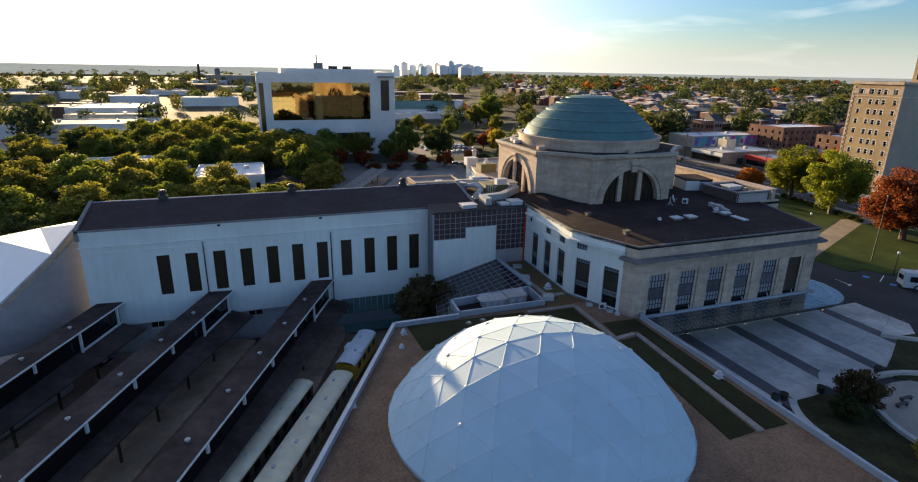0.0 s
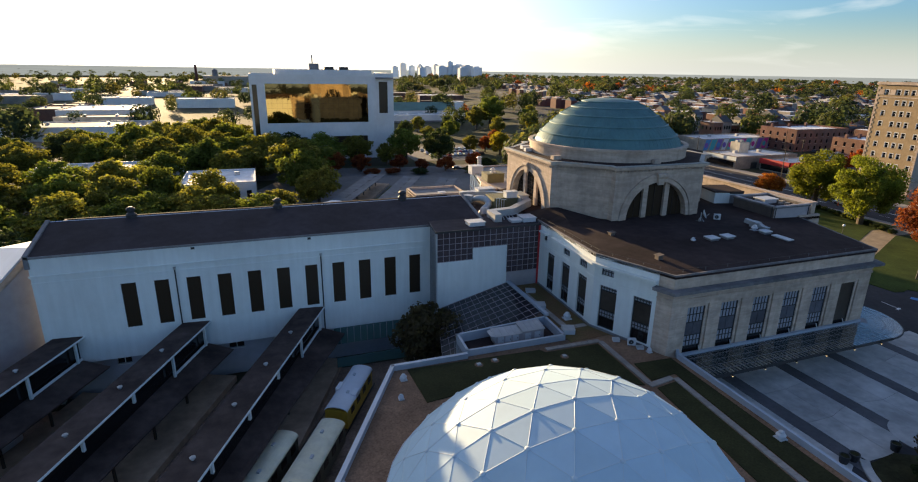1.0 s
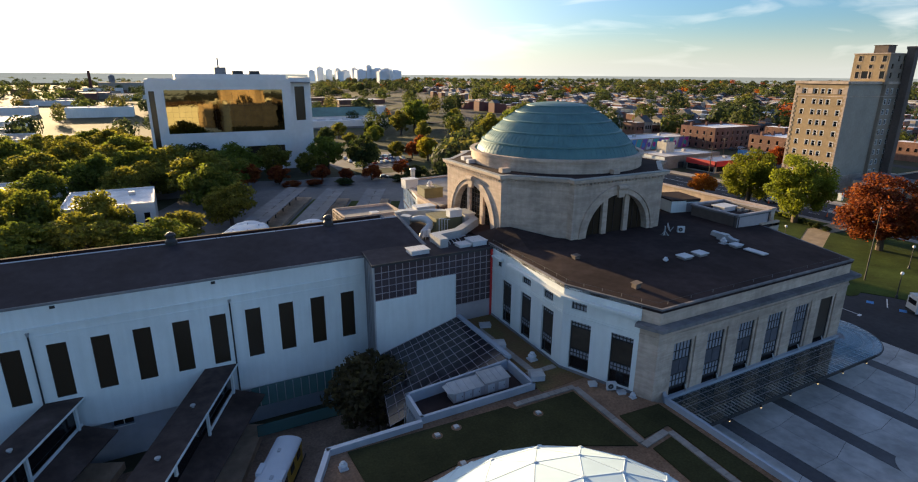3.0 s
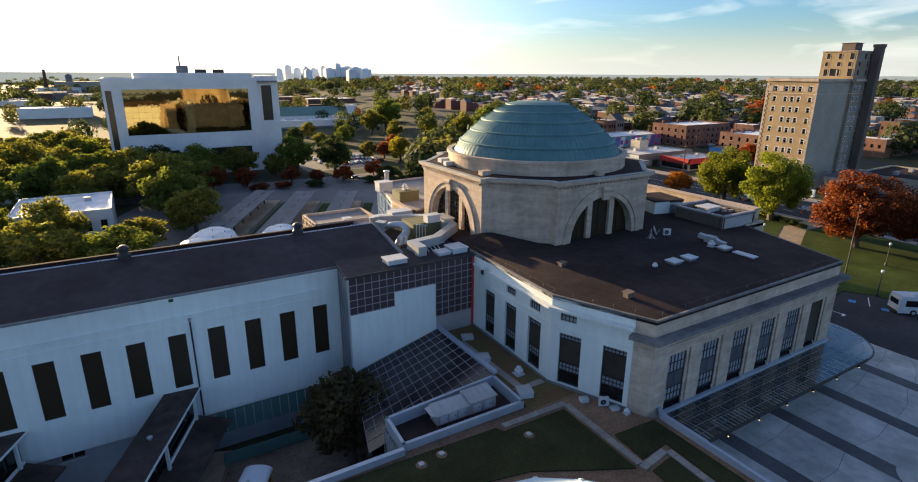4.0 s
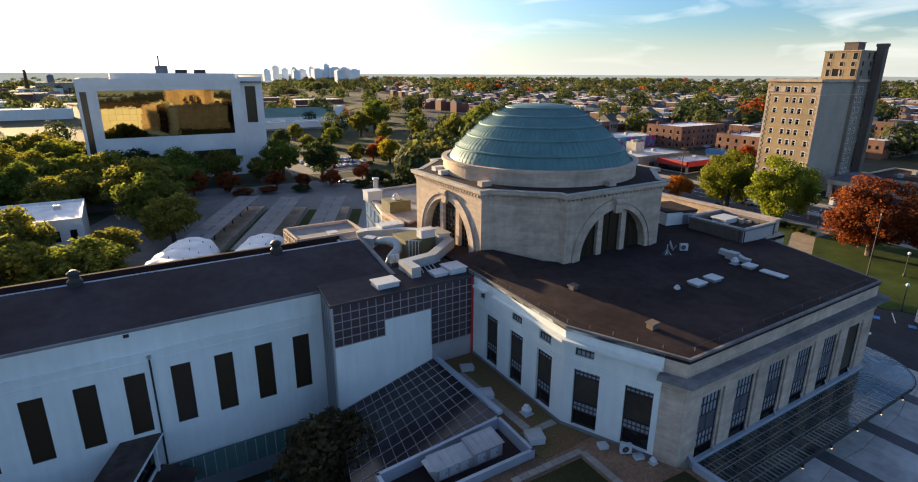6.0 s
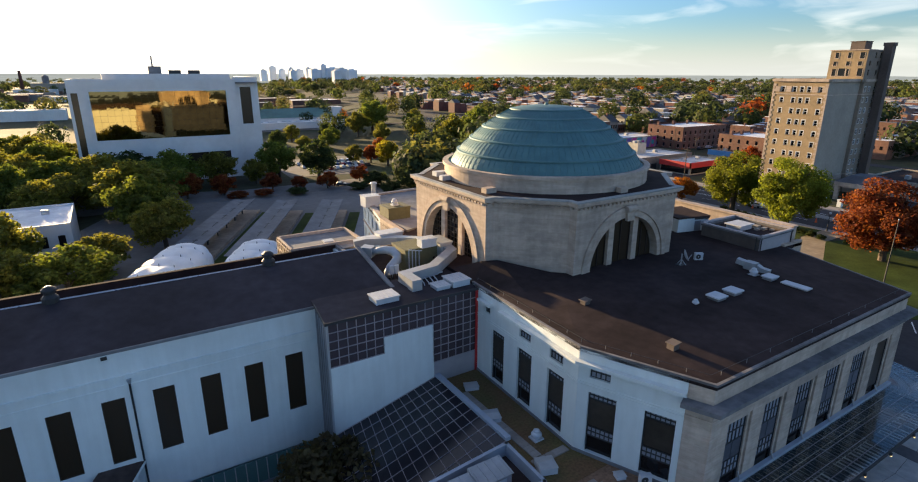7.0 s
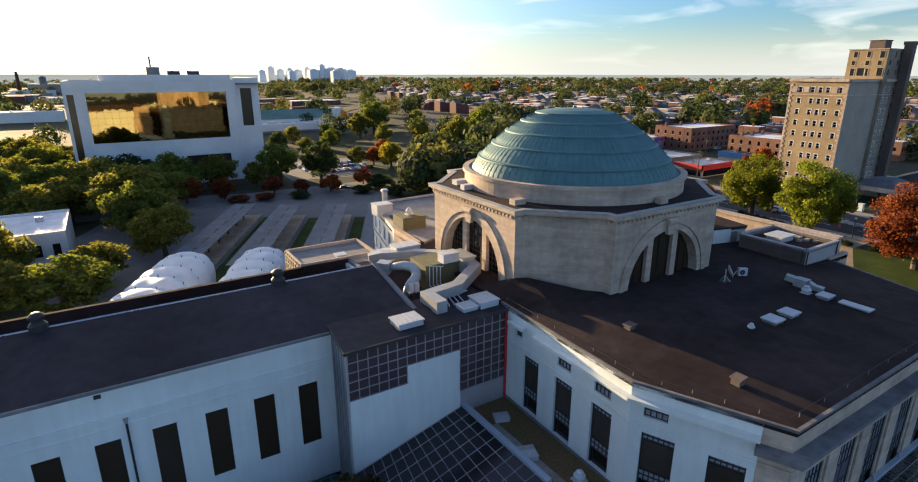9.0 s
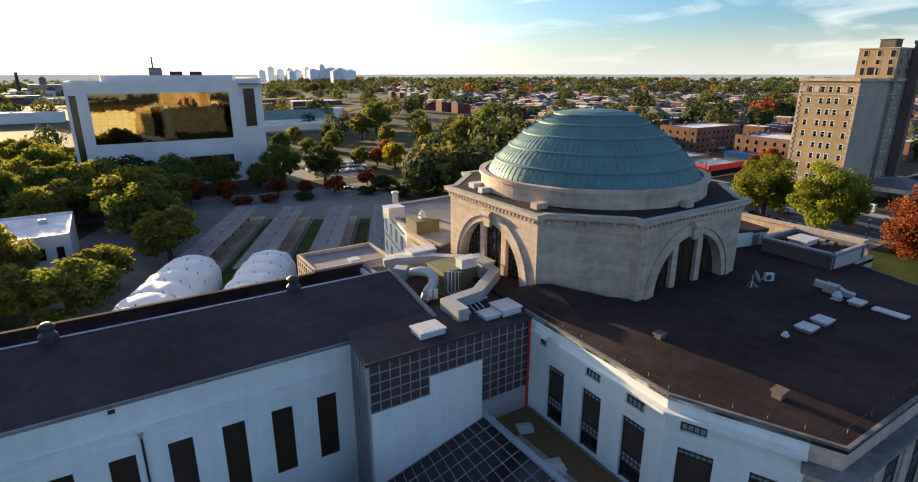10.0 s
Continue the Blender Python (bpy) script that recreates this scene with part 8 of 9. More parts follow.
ph = [(1.2, 2.3, 42.0, 44.0), (3.0, 4.9, 42.0, 44.2), (8.2, 9.6, 42.0, 44.2), (5.2, 5.9, 42.0, 44.0), (1.2, 2.1, 45.0, 46.2), (4.8, 5.8, 45.0, 46.2), (8.0, 9.0, 45.0, 46.2), (1.4, 2.4, 47.2, 48.8), (4.9, 5.8, 47.2, 48.8), (8.2, 9.4, 47.0, 48.8)]
part("penthouse", Geo().wall((PX0, PY1), (PX0, PY0), HT - 0.8, pz, 0.4, ph), "brick", hot)
part("penthouse", Geo().wall((PX0, PY0), (PX1, PY0), HT - 0.8, pz, 0.4, [(2, 3, 42.2, 43.8), (7, 8, 42.2, 43.8), (2, 3, 45, 46.4), (7, 8, 45, 46.4), (5, 6, 47.2, 48.8), (8.2, 9.2, 47.2, 48.8)]).wall((PX1, PY0), (PX1, PY1), HT - 0.8, pz, 0.4).wall((PX1, PY1), (PX0, PY1), HT - 0.8, pz, 0.4).box(PX0 + 0.45, PY0 + 0.45, pz - 0.6, PX1 - 0.45, PY1 - 0.45, pz - 0.3), "brick_in_shade", hot)
for a_, b_, z0_, z1_ in ph:
    w = part("window", Geo().box(PX0 + 0.2, PY1 - b_, z0_, PX0 + 0.24, PY1 - a_, z1_), "glass", hot)
    part("frame", Geo().box(PX0 - 0.05, PY1 - b_ - 0.15, z0_ - 0.15, PX0 - 0.01, PY1 - a_ + 0.15, z0_).box(PX0 - 0.05, PY1 - b_ - 0.15, z0_, PX0 - 0.01, PY1 - b_, z1_).box(PX0 - 0.05, PY1 - a_, z0_, PX0 - 0.01, PY1 - a_ + 0.15, z1_), "stone", w)
part("penthouse_glass", Geo().box(PX0 + 0.5, PY0 + 0.22, 42, PX1 - 0.5, PY0 + 0.26, 49), "glass", hot)
part("penthouse_coping", Geo().box(PX0 - 0.25, PY0 - 0.2, pz, PX1 + 0.2, PY0 + 0.3, pz + 0.3).box(PX0 - 0.25, PY0 + 0.3, pz, PX0 + 0.3, PY1 + 0.2, pz + 0.3), "stone", hot)
part("tank_room", Geo().box(206, 119.5, pz - 0.4, 210.5, 123.4, pz + 2.6).box(205.8, 119.3, pz + 2.6, 210.7, 123.6, pz + 2.8), "brick_dark", hot)
part("chimney", Geo().box(211.0, 114.2, PLAZA, 213.3, 116.5, 51.4).box(210.8, 114.0, 50.7, 213.5, 116.7, 51.6), "brick_dark", hot, "tall dark brick chimney")
for x, y in ((181.4, 111.7), (180.2, 106.8)):
    gp = thing("gate_pier", "square white masonry gate pier by the avenue", "gate pier", (x, y, PLAZA), "gate piers")
    part("shaft", Geo().box(x - 0.55, y - 0.55, PLAZA, x + 0.55, y + 0.55, PLAZA + 1.9), "white", gp)
    part("cap", Geo().box(x - 0.65, y - 0.65, PLAZA + 1.9, x + 0.65, y + 0.65, PLAZA + 2.1), "white", gp)
por = thing("entrance_porch", "pale pillared porch with a dark low roof beside the hotel", "porch", (196, 108, PLAZA))
part("roof", Geo().add([(190, 103, 12.2), (204, 103, 12.2), (204, 113.5, 12.2), (190, 113.5, 12.2), (194, 106, 14.0), (200, 106, 14.0), (200, 111, 14.0), (194, 111, 14.0)], [(0, 1, 5, 4), (1, 2, 6, 5), (2, 3, 7, 6), (3, 0, 4, 7), (4, 5, 6, 7)]), "roof_slate", por)
part("beam", Geo().box(190, 103, 10.9, 204, 113.5, 12.2), "stone", por)
for x, y in ((190.5, 103.5), (203.3, 103.5), (190.5, 112.6), (197, 103.5)):
    part("column", Geo().box(x - 0.5, y - 0.5, PLAZA, x + 0.5, y + 0.5, 10.9), "stone", por)
low_building(205, 90, 232, 112, 5.2, "low dark annex behind the porch", "brick_grey", "roof", False)

# ---- shops along the avenue ----
shop = low_building(177, 175.5, 209.5, 193, 4.6, "tan single-storey shop with a white roof", "render_house", "roof_light", False, "shop")
zs = ground_z(190, 180)
part("shopfront", Geo().box(176.9, 176.5, zs + 0.6, 176.98, 192.5, zs + 2.9), "glass", shop, "dark shop window")
part("fascia", Geo().box(176.8, 175.4, zs + 3.3, 176.98, 193, zs + 4.7), "white", shop, "white fascia board")
part("side_door", Geo().box(185, 175.4, zs, 188, 175.48, zs + 2.4), "iron", shop)
low_building(189, 186, 194, 191, 8.4, "small tan stair tower on a shop roof", "render_house", "roof_grey", False, "roof_stair")
mural = low_building(204, 222, 249, 240, 5.2, "shop with a bright mural wall", "render_house", "roof_light", False, "shop")
z = ground_z(225, 222) - 0.1
mc = ("awning_blue", "teal", "violet", "white", "teal", "violet", "pink", "teal", "white", "violet", "pink", "violet")
for i, mt in enumerate(mc):
    x0, x1 = 204.5 + i * 3.7, 208.2 + i * 3.7
    part("mural_panel", Geo().add([(x0, 221.94, z + 0.2), (x1 - 1.2, 221.94, z + 0.2), (x1 + 0.6, 221.94, z + 5.3), (x0 + 1.2, 221.94, z + 5.3)], [(0, 1, 2, 3)]), mt, mural, "flat painted mural colours")
    part("mural_disc", Geo().add([(x0 + 1.6 + 1.1 * math.cos(q * 0.5236), 221.90, z + 2.6 + 1.3 * math.sin(q * 0.5236)) for q in range(12)], [tuple(range(12))]), mc[(i * 5 + 2) % 12], mural, "flat painted mural colours")
rs = low_building(187, 160, 209, 173, 3.8, "shop with a bright red fascia and a white roof", "render_house", "roof_light", False, "shop")
zs = ground_z(195, 165)
for g in (Geo().box(186.6, 159.6, zs + 2.6, 186.98, 173.2, zs + 4.6), Geo().box(186.6, 159.6, zs + 2.6, 209.3, 159.98, zs + 4.6)):
    part("fascia", g, "red", rs, "bright red fascia")
part("shopfront", Geo().box(186.9, 160.5, zs + 0.5, 186.98, 172.5, zs + 2.5), "glass", rs)
part("shopfront", Geo().box(188, 159.9, zs + 0.5, 208, 159.98, zs + 2.5), "glass", rs)
bs = low_building(232, 170, 246, 183, 3.4, "shop with a blue roof band", "render_house", "roof_light", False, "shop")
part("fascia", Geo().box(231.7, 169.8, zs + 1.8, 231.98, 183.2, zs + 3.9), "awning_blue", bs, "blue fascia")


def flats(x0, y0, x1, y1, h, label):
    """A brick block of flats with rows of sash windows, stone sills and lintels."""
    z = ground_z((x0 + x1) / 2, (y0 + y1) / 2) - 0.1
    b = thing("apartment_block", label, "building", ((x0 + x1) / 2, (y0 + y1) / 2, z), "blocks of flats")
    fl = int(h / 3.1)
    for p, q in (((x0, y0), (x1, y0)), ((x1, y0), (x1, y1)), ((x1, y1), (x0, y1)), ((x0, y1), (x0, y0))):
        L = math.dist(p, q)
        n = max(2, int(L / 3.6))
        seen = p == (x0, y0) or q == (x0, y0)
        hs = [(L * (i + 0.5) / n - 0.55, L * (i + 0.5) / n + 0.55, z + 0.9 + f * 3.1, z + 2.6 + f * 3.1) for i in range(n) for f in range(fl)] if seen else []
        part("wall", Geo().wall(p, q, z, z + h + 0.7, 0.35, hs), "brick_red", b)
        ux, uy = (q[0] - p[0]) / L, (q[1] - p[1]) / L
        for s0, s1, za, zb in hs:
            m = (s0 + s1) / 2
            part("window", Geo().obox(p[0] + ux * m - uy * 0.2, p[1] + uy * m + ux * 0.2, ux, uy, 1.1, 0.06, za, zb), "glass", b)
            part("sill", Geo().obox(p[0] + ux * m + uy * 0.04, p[1] + uy * m - ux * 0.04, ux, uy, 1.4, 0.14, za - 0.16, za), "stone", b)
    part("roof", Geo().box(x0 + 0.3, y0 + 0.3, z + h - 0.3, x1 - 0.3, y1 - 0.3, z + h), "roof_light", b)
    for i in range(3):
        part("chimney", Geo().box(x0 + 3 + i * (x1 - x0) / 3, y1 - 4, z + h, x0 + 4.2 + i * (x1 - x0) / 3, y1 - 3, z + h + 2.0), "brick_red", b)


flats(246, 207, 281, 228, 10.2, "dark red brick block of flats with a pale roof")
flats(238, 160, 262, 183, 9.8, "red brick block of flats with pale sills")


# ---- town: rows of houses ----
def house_mesh(kind, wallm, roofm):
    """Terraced house, 6.4 m wide and 11 m deep, front towards -y."""
    g, r, w, c, po, ev = Geo(), Geo(), Geo(), Geo(), Geo(), Geo()
    h = 7.6
    if kind == "flat":
        g.box(0.03, 0, -0.5, 6.37, 11, h + 0.6)
        r.box(0.3, 0.3, h + 0.3, 6.1, 10.7, h + 0.66)
        c.box(4.4, 6.5, h + 0.62, 5.2, 7.2, h + 1.9)
        ev.slab([(-0.0, -0.4, h - 0.4), (6.4, -0.4, h - 0.4), (6.4, 0.0, h + 0.5), (0, 0.0, h + 0.5)], 0.08)
    else:
        g.box(0.03, 0, -0.5, 6.37, 11, h)
        r.add([(-0.1, -0.5, h - 0.1), (6.5, -0.5, h - 0.1), (6.5, 5.5, h + 3.0), (-0.1, 5.5, h + 3.0), (-0.1, 11.4, h - 0.1), (6.5, 11.4, h - 0.1)], [(0, 1, 2, 3), (3, 2, 5, 4), (0, 3, 4), (1, 5, 2)])
        c.box(4.6, 6.2, h, 5.4, 7.2, h + 3.9)
    po.box(0.5, -1.7, -0.5, 5.9, -0.01, 0.4).box(0.4, -1.9, 2.7, 6.0, -0.01, 2.95).box(0.55, -1.65, 0.4, 0.7, -1.5, 2.7).box(5.7, -1.65, 0.4, 5.85, -1.5, 2.7)
    for x in (0.9, 2.7, 4.5):
        for z in (4.2,):
            w.box(x, -0.05, z, x + 1.0, 0.04, z + 1.7).box(x, 10.96, z, x + 1.0, 11.05, z + 1.7)
        w.box(x, -0.05, 0.7, x + 1.0, 0.04, 2.4)
    for y in (2, 5, 8):
        w.box(-0.02, y, 4.2, 0.06, y + 1, 5.7).box(6.34, y, 4.2, 6.42, y + 1, 5.7)
    return g.mesh("wall", M[wallm]), r.mesh("roof", M[roofm]), w.mesh("window", M["glass"]), c.mesh("chimney", M["brick_red"]), po.mesh("porch", M["roof_slate"]), ev.mesh("eave", M["roof_slate"]) if kind == "flat" else None


HOUSE = [house_mesh(k, w, r) for k, w, r in (("flat", "brick_red", "roof_light"), ("flat", "render_house", "roof_light"), ("gable", "brick_red", "roof_slate"), ("flat", "brick_red", "roof_slate"), ("gable", "render_house", "roof_slate"))]
KIND = ["red brick terraced house with a pale flat roof", "painted terraced house with a pale flat roof", "red brick terraced house with a slate roof", "red brick terraced house with a dark flat roof", "painted terraced house with a slate roof"]
far = {k: Geo() for k in ("brick_red", "render_house", "roof_light", "roof_slate")}
rng = random.Random(12)
count = 0
EYE = Vector((6, 25))


def in_sight(x, y, lo=-24, hi=76):
    a = math.degrees(math.atan2(x - EYE.x, y - EYE.y))
    return lo < a < hi


streets = []
for by in range(-200, 2600, 62):
    for bx in range(190, 2600, 96):
        cx_, cy_ = bx + 0.0, by + 0.0
        d = math.hypot(cx_ - EYE.x, cy_ - EYE.y)
        if not in_sight(cx_, cy_, 14, 74) or d < 215 or d > 2300:
            continue
        if bx - by * 0.36 < 75 and by > 190:
            continue
        for side in (0, 1):
            for i in range(12):
                if rng.random() < 0.14:
                    continue
                x = bx + i * 6.6
                y = by + (0 if side == 0 else 40)
                if 170 < x < 290 and 84 < y < 242:
                    continue
                k = rng.choices(range(5), (6, 4, 1, 2.5, 0.6))[0]
                z = ground_z(x, y)
                sc = 0.85 + 0.35 * rng.random()
                turn = 0 if side == 0 else 180
                dd = math.hypot(x - EYE.x, y - EYE.y)
                if dd < 430 and count < 230:
                    count += 1
                    t = thing("terraced_house", KIND[k], "house", (x, y, z), "terraced houses")
                    m = pose(x + (6.4 if turn else 0), y, z, 0, 0, turn) @ Matrix.Diagonal((1, 1, sc, 1))
                    for nm, me in zip(("wall", "roof", "window", "chimney", "porch", "eave"), HOUSE[k]):
                        if me is None:
                            continue
                        ob = piece(nm, me, t, m)
                        if nm == "window":
                            tagged(ob, kind="stuff")
                elif dd < 1500 or rng.random() < 0.5:
                    h = 7.6 * sc
                    y0, y1 = (y, y + 11) if not turn else (y - 11, y)
                    wm, rm = (("brick_red", "roof_light"), ("render_house", "roof_light"), ("brick_red", "roof_slate"), ("brick_red", "roof_slate"), ("render_house", "roof_slate"))[k]
                    far[wm].box(x, y0, z - 0.3, x + 6.4, y1, z + h)
                    if k in (2, 4):
                        far[rm].add([(x, y0, z + h), (x + 6.4, y0, z + h), (x + 6.4, (y0 + y1) / 2, z + h + 3), (x, (y0 + y1) / 2, z + h + 3), (x, y1, z + h), (x + 6.4, y1, z + h)], [(0, 1, 2, 3), (3, 2, 5, 4), (0, 3, 4), (1, 5, 2)])
                    else:
                        far[rm].box(x + 0.2, y0 + 0.2, z + h, x + 6.2, y1 - 0.2, z + h + 0.25)
for mt, nm, lb in (("brick_red", "far_house_walls", "many distant red brick houses"), ("render_house", "far_house_walls", "many distant painted houses"), ("roof_light", "far_house_roofs", "pale flat roofs of distant houses"), ("roof_slate", "far_house_roofs", "slate roofs of distant houses")):
    me = bpy.data.meshes.new(nm)
    me.from_pydata(far[mt].v, [], far[mt].f)
    base = surf(nm + "_" + mt, {"brick_red": (0.22, 0.095, 0.065), "render_house": (0.40, 0.36, 0.30), "roof_light": (0.62, 0.63, 0.65), "roof_slate": (0.10, 0.10, 0.11)}[mt], 0.85, vary=0.2, grain=0.3, patch=0.02, bump=0, island=0.45)
    me.materials.append(base)
    tagged(new(nm, me), lb, "houses", "", "stuff")
# residential streets
st = Geo()
for by in range(-200, 1500, 62):
    st.box(178, by - 14, PLAZA, 1700, by - 5, PLAZA + 0.04)
for bx in range(280, 1700, 96):
    st.box(bx - 11, -200, PLAZA + 0.005, bx - 3, 1500, PLAZA + 0.045)
single("side_streets", st, "asphalt", "narrow asphalt streets between the houses", "road", kind="structure")

# ---- far trees over the town ----
def rough_crowns(name, spots, mat, label, seed, quads=46, leaf=0.19):
    """Many distant crowns in one mesh, each a ragged heap of leaf clumps."""
    r = np.random.RandomState(seed)
    n = len(spots)
    spots = np.array(spots)
    d = r.normal(size=(n, quads, 3))
    d /= np.linalg.norm(d, axis=2, keepdims=True)
    rad = (0.62 + 0.40 * r.rand(n, quads, 1))
    size = spots[:, 3:5][:, None, :]
    ext = np.concatenate([size[:, :, :1], size[:, :, :1], size[:, :, 1:] / 2], axis=2)
    lump = 1 + 0.22 * np.sin(d[:, :, :1] * 5 + r.rand(n, 1, 1) * 6) * np.cos(d[:, :, 1:2] * 4 + r.rand(n, 1, 1) * 6)
    p = spots[:, None, :3] + d * rad * lump * ext + np.array((0, 0, 1.0)) * (ext[:, :, 2:] * 1.05 + 1.0)
    a = np.cross(d + 0.5 * r.normal(size=d.shape), r.normal(size=d.shape))
    a /= np.linalg.norm(a, axis=2, keepdims=True)
    b = np.cross(d, a)
    s = size[:, :, :1] * leaf * (0.6 + 0.8 * r.rand(n, quads, 1))
    v = np.stack([p + a * s, p + b * s, p - a * s, p - b * s], axis=2).reshape(-1, 3)
    f = np.arange(len(v)).reshape(-1, 4)
    me = bpy.data.meshes.new(name)
    me.from_pydata(v.tolist(), [], f.tolist())
    me.materials.append(mat)
    return tagged(new(name, me), label, "trees", "", "stuff")


rng = random.Random(31)
spots = {k: [] for k in ("green", "dark", "olive", "orange", "red")}
while sum(len(s) for s in spots.values()) < 2350:
    a = radians(rng.uniform(-26, 76))
    d = 210 + 3000 * rng.random() ** 1.5
    x, y = EYE.x + d * math.sin(a), EYE.y + d * math.cos(a)
    deg = math.degrees(a)
    if deg < 12 and (d < 330 or rng.random() < 0.55):
        continue
    if 12 <= deg < 26 and d < 420:
        continue
    if d < 900 and x > 180 and ((y + 200) % 62 > 47 and rng.random() < 0.9):
        continue
    if 150 < x - max(0, y - 212) * 0.40 < 178 and d < 1200:
        continue
    if x < 300 and y < 250 and x > 150:
        continue
    if d < 900 and rng.random() < 0.76:
        continue
    if d > 700 and noise.noise(Vector((x * 0.004, y * 0.004, 0))) < -0.3:
        continue
    hue = rng.choices(list(spots), (24, 62, 11, 2.0, 1.2) if d > 450 and deg > 14 else (30, 60, 10, 0, 0))[0]
    h = rng.uniform(9, 14) + 7 * rng.random() ** 2
    spots[hue].append((x, y, ground_z(x, y), h * rng.uniform(0.48, 0.72), h, d))
for k, hue in enumerate(spots):
    for lo, hi, quads, leaf, seed in ((0, 700, 520, 0.10, 5), (700, 9000, 170, 0.15, 25)):
        some = [q[:5] for q in spots[hue] if lo <= q[5] < hi]
        if some:
            rough_crowns("town_trees", some, LEAF["town_" + hue if "town_" + hue in LEAF else hue], "many " + WORDS[hue] + " trees over the town", seed + k, quads, leaf)

# ---- low works and lots to the north ----
rng = random.Random(77)
lots = 0
while lots < 46:
    a = radians(rng.uniform(-26, 17))
    d = rng.uniform(330, 1700)
    x, y = EYE.x + d * math.sin(a), EYE.y + d * math.cos(a)
    if -70 < x < 280 and y < 560:
        continue
    w, l, h = rng.uniform(25, 80), rng.uniform(18, 45), rng.uniform(5, 10)
    low_building(x, y, x + w, y + l, h, rng.choice(("low works shed with a bright flat roof", "long low warehouse with a pale roof")), rng.choice(("cladding", "render_house", "brick_red")), rng.choice(("roof_light", "roof_grey", "roof_grey")), False, "warehouse")
    lots += 1
single("north_fields", Geo().prism([(-260, 640), (-190, 660), (-170, 740), (-280, 760)], -0.2, 0.06), "grass", "pale green playing field", "lawn", kind="structure")
single("north_lot", Geo().prism([(-210, 318), (-100, 338), (-70, 372), (-78, 412), (-230, 400)], -0.2, 0.07), "platform", "pale bare lot north of the trees", "car park", kind="structure")
low_building(-142, 514, -88, 575, 8.5, "large works shed with a bright flat roof", "cladding", "roof_light", False, "warehouse")
low_building(-76, 662, -20, 690, 9, "long white works shed", "white", "roof_light", False, "warehouse")
low_building(-140, 446, -112, 452, 3.2, "white site cabin on the bare lot", "white", "roof_light", False, "site_cabin")
works = thing("old_works", "long dark brick works with a tall chimney and a water tank", "building", (-40, 1480, 0))
part("hall", Geo().box(-108, 1460, 0, 60, 1500, 20), "brick_grey", works)
part("chimney", Geo().cyl(-122, 1466, 0, 44, 3.6, 14, 2.6), "brick_red", works)
part("tank", Geo().cyl(-82, 1470, 20, 33, 6, 14).cyl(-82, 1470, 33, 36, 6.2, 14, 0.5), "roof_grey", works)

# downtown on the skyline
rng = random.Random(9)
for deg, d, w, h in ((13.4, 2450, 44, 66), (14.2, 2500, 50, 104), (15.1, 2450, 40, 74), (15.9, 2400, 34, 88), (16.6, 2450, 60, 70), (17.5, 2350, 40, 92), (18.1, 2300, 66, 74), (18.9, 2300, 38, 122), (19.7, 2300, 90, 90), (20.6, 2250, 70, 84), (21.6, 2200, 60, 68), (16.1, 2000, 40, 56), (20.2, 2000, 50, 60)):
    a = radians(deg)
    h, w = 42 + (h - 42) * 0.36, w * 0.55
    x, y = EYE.x + d * math.sin(a), EYE.y + d * math.cos(a)
    b = thing("downtown_tower", "haze-pale grey office tower on the skyline", "building", (x, y, 5), "downtown towers")
    part("shaft", Geo().box(x - w / 2, y - w / 2, 0, x + w / 2, y + w / 2, h), "far_tower", b)
    part("crown", Geo().box(x - w / 4, y - w / 4, h, x + w / 4, y + w / 4, h + 4), "far_tower", b)

# wooded rise along the horizon
ridge = Geo()
prev = None
k = 0
pts = []
for i in range(0, 241):
    a = radians(-60 + i * 0.72)
    d = 4300
    hh = 31.5 + 2.6 * noise.noise(Vector((i * 0.21, 3.1, 0))) + 1.2 * noise.noise(Vector((i * 1.3, 9.0, 0)))
    pts.append((EYE.x + d * math.sin(a), EYE.y + d * math.cos(a), hh))
for p, q in zip(pts, pts[1:]):
    dx, dy = (p[0] - EYE.x) * 0.06, (p[1] - EYE.y) * 0.06
    ridge.add([(p[0] - 8 * dx, p[1] - 8 * dy, 6), (q[0] - 8 * dx, q[1] - 8 * dy, 6), q, p, (p[0] + dx, p[1] + dy, 6), (q[0] + dx, q[1] + dy, 6)], [(0, 1, 2, 3), (3, 2, 5, 4)])
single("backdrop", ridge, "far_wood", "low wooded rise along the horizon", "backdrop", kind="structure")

# ---- parked cars ----
def car_meshes(mat):
    body = Geo().prism([(-2.2, -0.88), (2.2, -0.88), (2.2, 0.88), (-2.2, 0.88)], 0.3, 0.85).add([(-1.9, -0.85, 0.85), (1.2, -0.85, 0.85), (1.2, 0.85, 0.85), (-1.9, 0.85, 0.85), (-1.5, -0.7, 1.45), (0.4, -0.7, 1.45), (0.4, 0.7, 1.45), (-1.5, 0.7, 1.45)], [(4, 5, 6, 7), (0, 1, 5, 4), (1, 2, 6, 5), (2, 3, 7, 6), (3, 0, 4, 7)]).mesh("body", mat)
    glassm = Geo().box(-1.55, -0.80, 0.92, 0.65, 0.80, 1.32).mesh("window", M["glass"])
    wheel = Geo().tube((-1.35, -0.92, 0.33), (-1.35, 0.92, 0.33), 0.33, 10).mesh("wheel", M["rubber"])
    return body, glassm, wheel


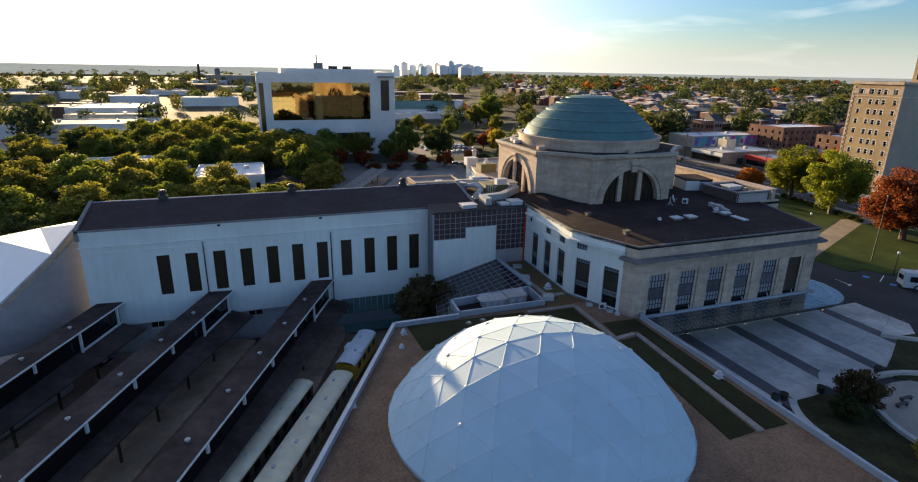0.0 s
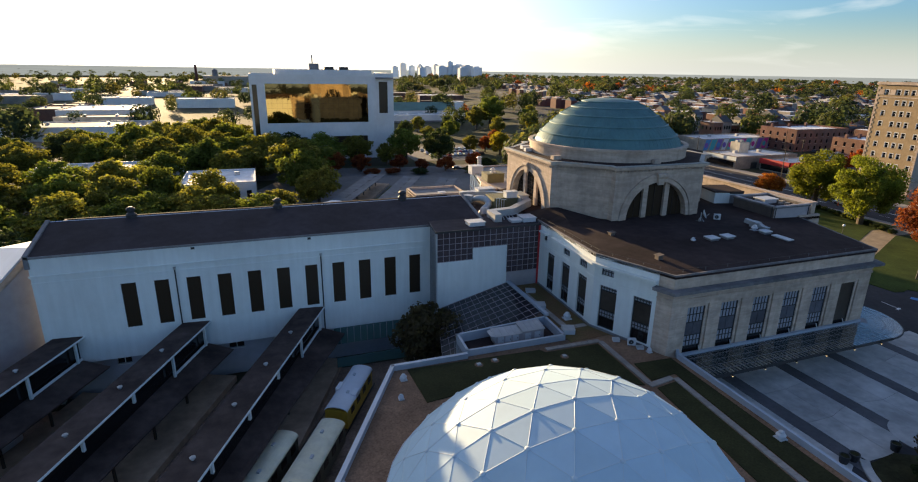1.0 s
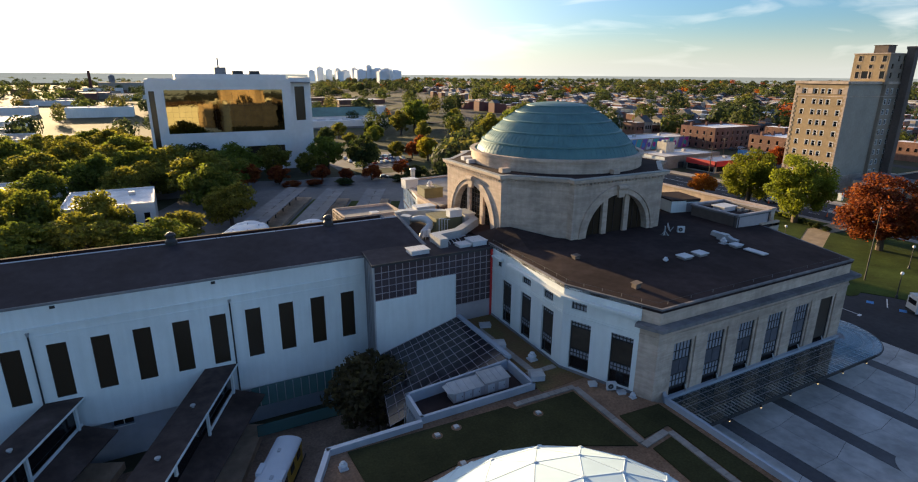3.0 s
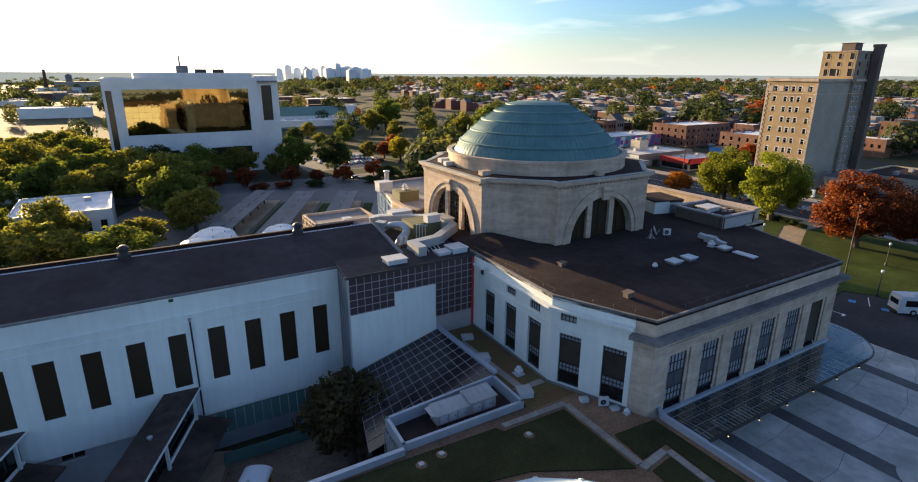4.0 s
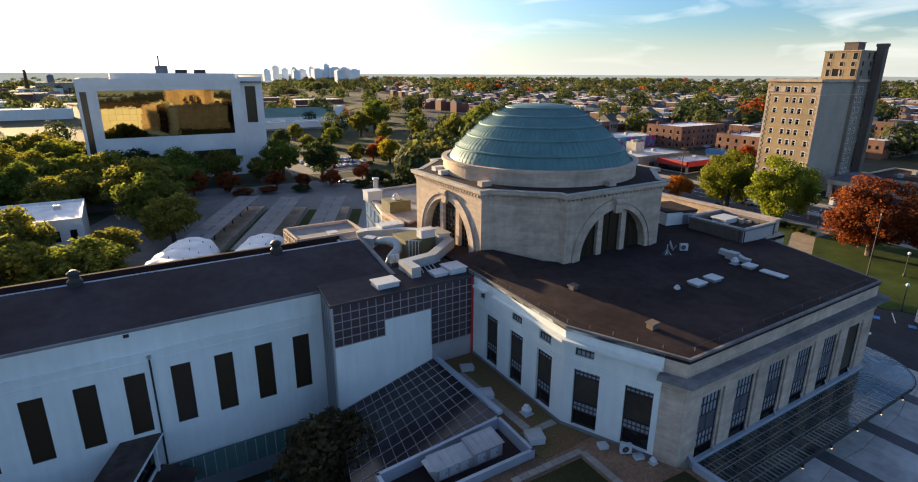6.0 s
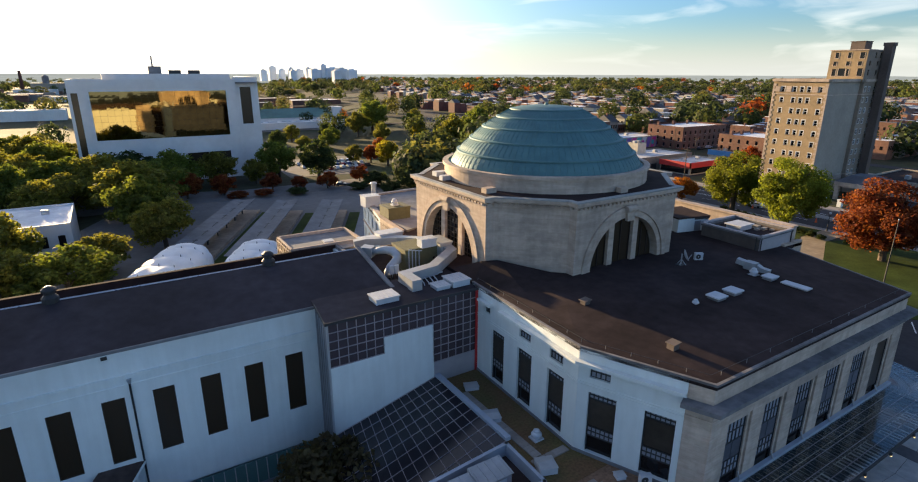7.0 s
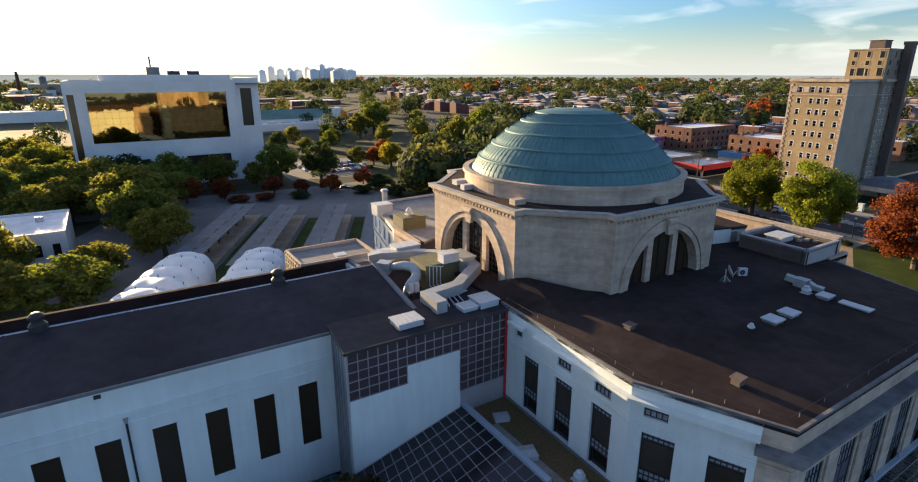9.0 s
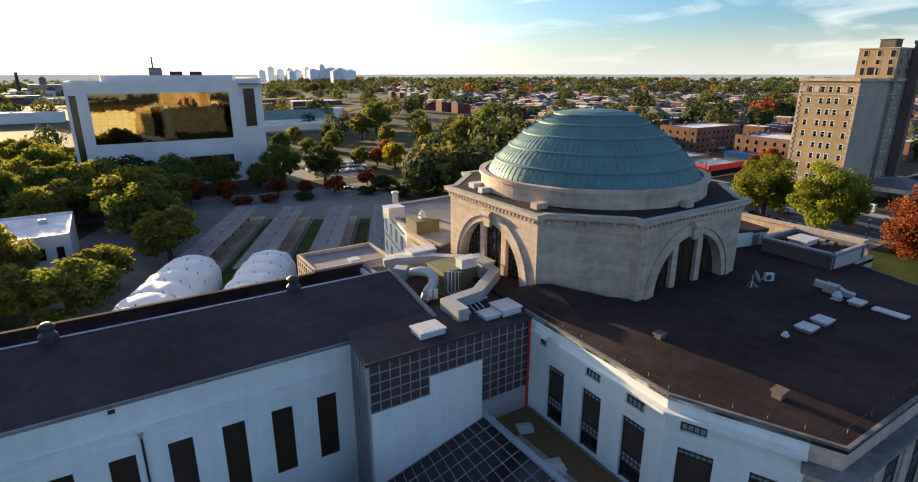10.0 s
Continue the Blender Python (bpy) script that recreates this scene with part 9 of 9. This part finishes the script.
paints = [surf("car_paint_" + n, c, 0.3, vary=0.05, bump=0, coat=0.6) for n, c in (("white", (0.7, 0.7, 0.7)), ("silver", (0.4, 0.42, 0.44)), ("black", (0.03, 0.03, 0.035)), ("red", (0.35, 0.03, 0.03)), ("blue", (0.05, 0.09, 0.22)))]
CARS = [car_meshes(p) for p in paints]
CAR_WORD = ["white", "silver", "black", "red", "blue"]
rng = random.Random(3)


def car(x, y, turn):
    k = rng.choices(range(5), (5, 4, 3, 2, 2))[0]
    z = ground_z(x, y) + 0.09
    t = thing("car", CAR_WORD[k] + " parked car on asphalt", "car", (x, y, z), "parked cars")
    m = pose(x, y, z, 0, 0, turn)
    b, g, w = CARS[k]
    piece("body", b, t, m)
    piece("window", g, t, m)
    piece("wheel", w, t, m)
    piece("wheel", w, t, m @ pose(2.7, 0, 0))


for i in range(30):
    car(84 + (i % 10) * 3.1, 280 + (i // 10) * 9 + rng.uniform(-0.4, 0.4), 90)
for i in range(16):
    if rng.random() < 0.7:
        car(122 + i * 3.0, 244 + 0.2 * i, 90 + rng.uniform(-4, 4))
car(84, 241, 0)
for x, y, a in ((254, 202, 10), (262, 203, 8), (222, 176, 80), (225, 178, 80), (219, 181, 80), (159.5, 119, 90), (168, 190, 90), (170, 62, 90), (216, 190, 5), (224, 193, 5)):
    car(x, y, a)
for i in range(26):
    car(-180 + rng.uniform(0, 90), 345 + rng.uniform(0, 50), rng.choice((0, 90)))

# utility poles along the shops
for x, y in ((180, 157), (174.5, 194), (212, 176), (236, 204), (270, 196)):
    z = ground_z(x, y)
    p = thing("utility_pole", "wooden utility pole with a crossarm", "utility pole", (x, y, z), "utility poles")
    part("pole", Geo().tube((x, y, z), (x, y, z + 11), 0.17, 7, 0.12), "bark", p)
    part("crossarm", Geo().box(x - 0.06, y - 1.2, z + 10.1, x + 0.06, y + 1.2, z + 10.25), "bark", p)


# ---- stone blocks of the station ----
for i in range(len(plan)):
    p, q = Vector(plan[i]), Vector(plan[(i + 1) % len(plan)])
    if 4 < (q - p).length < 15 and min(p.y, q.y) < 96:
        ashlar(p, q, 0.02, (q - p).length - 0.02, RZ0, RZ1 - 0.02, rot)
edges = [0.0] + [v for b_ in bays for v in (b_, b_ + 3.3)] + [(Vector(D) - Vector(C)).length]
for a_, b_ in zip(edges[0::2], edges[1::2]):
    ashlar(C, D, a_ + 0.02, b_ - 0.02, 9.6, 17.7, head, 1.3, 0.62, 0.06 if a_ == 0 else 0.0)
ashlar(mid, C, 0.02, (Vector(C) - mid).length - 0.03, DECK + 0.2, 17.7, head, 1.0, 0.62)
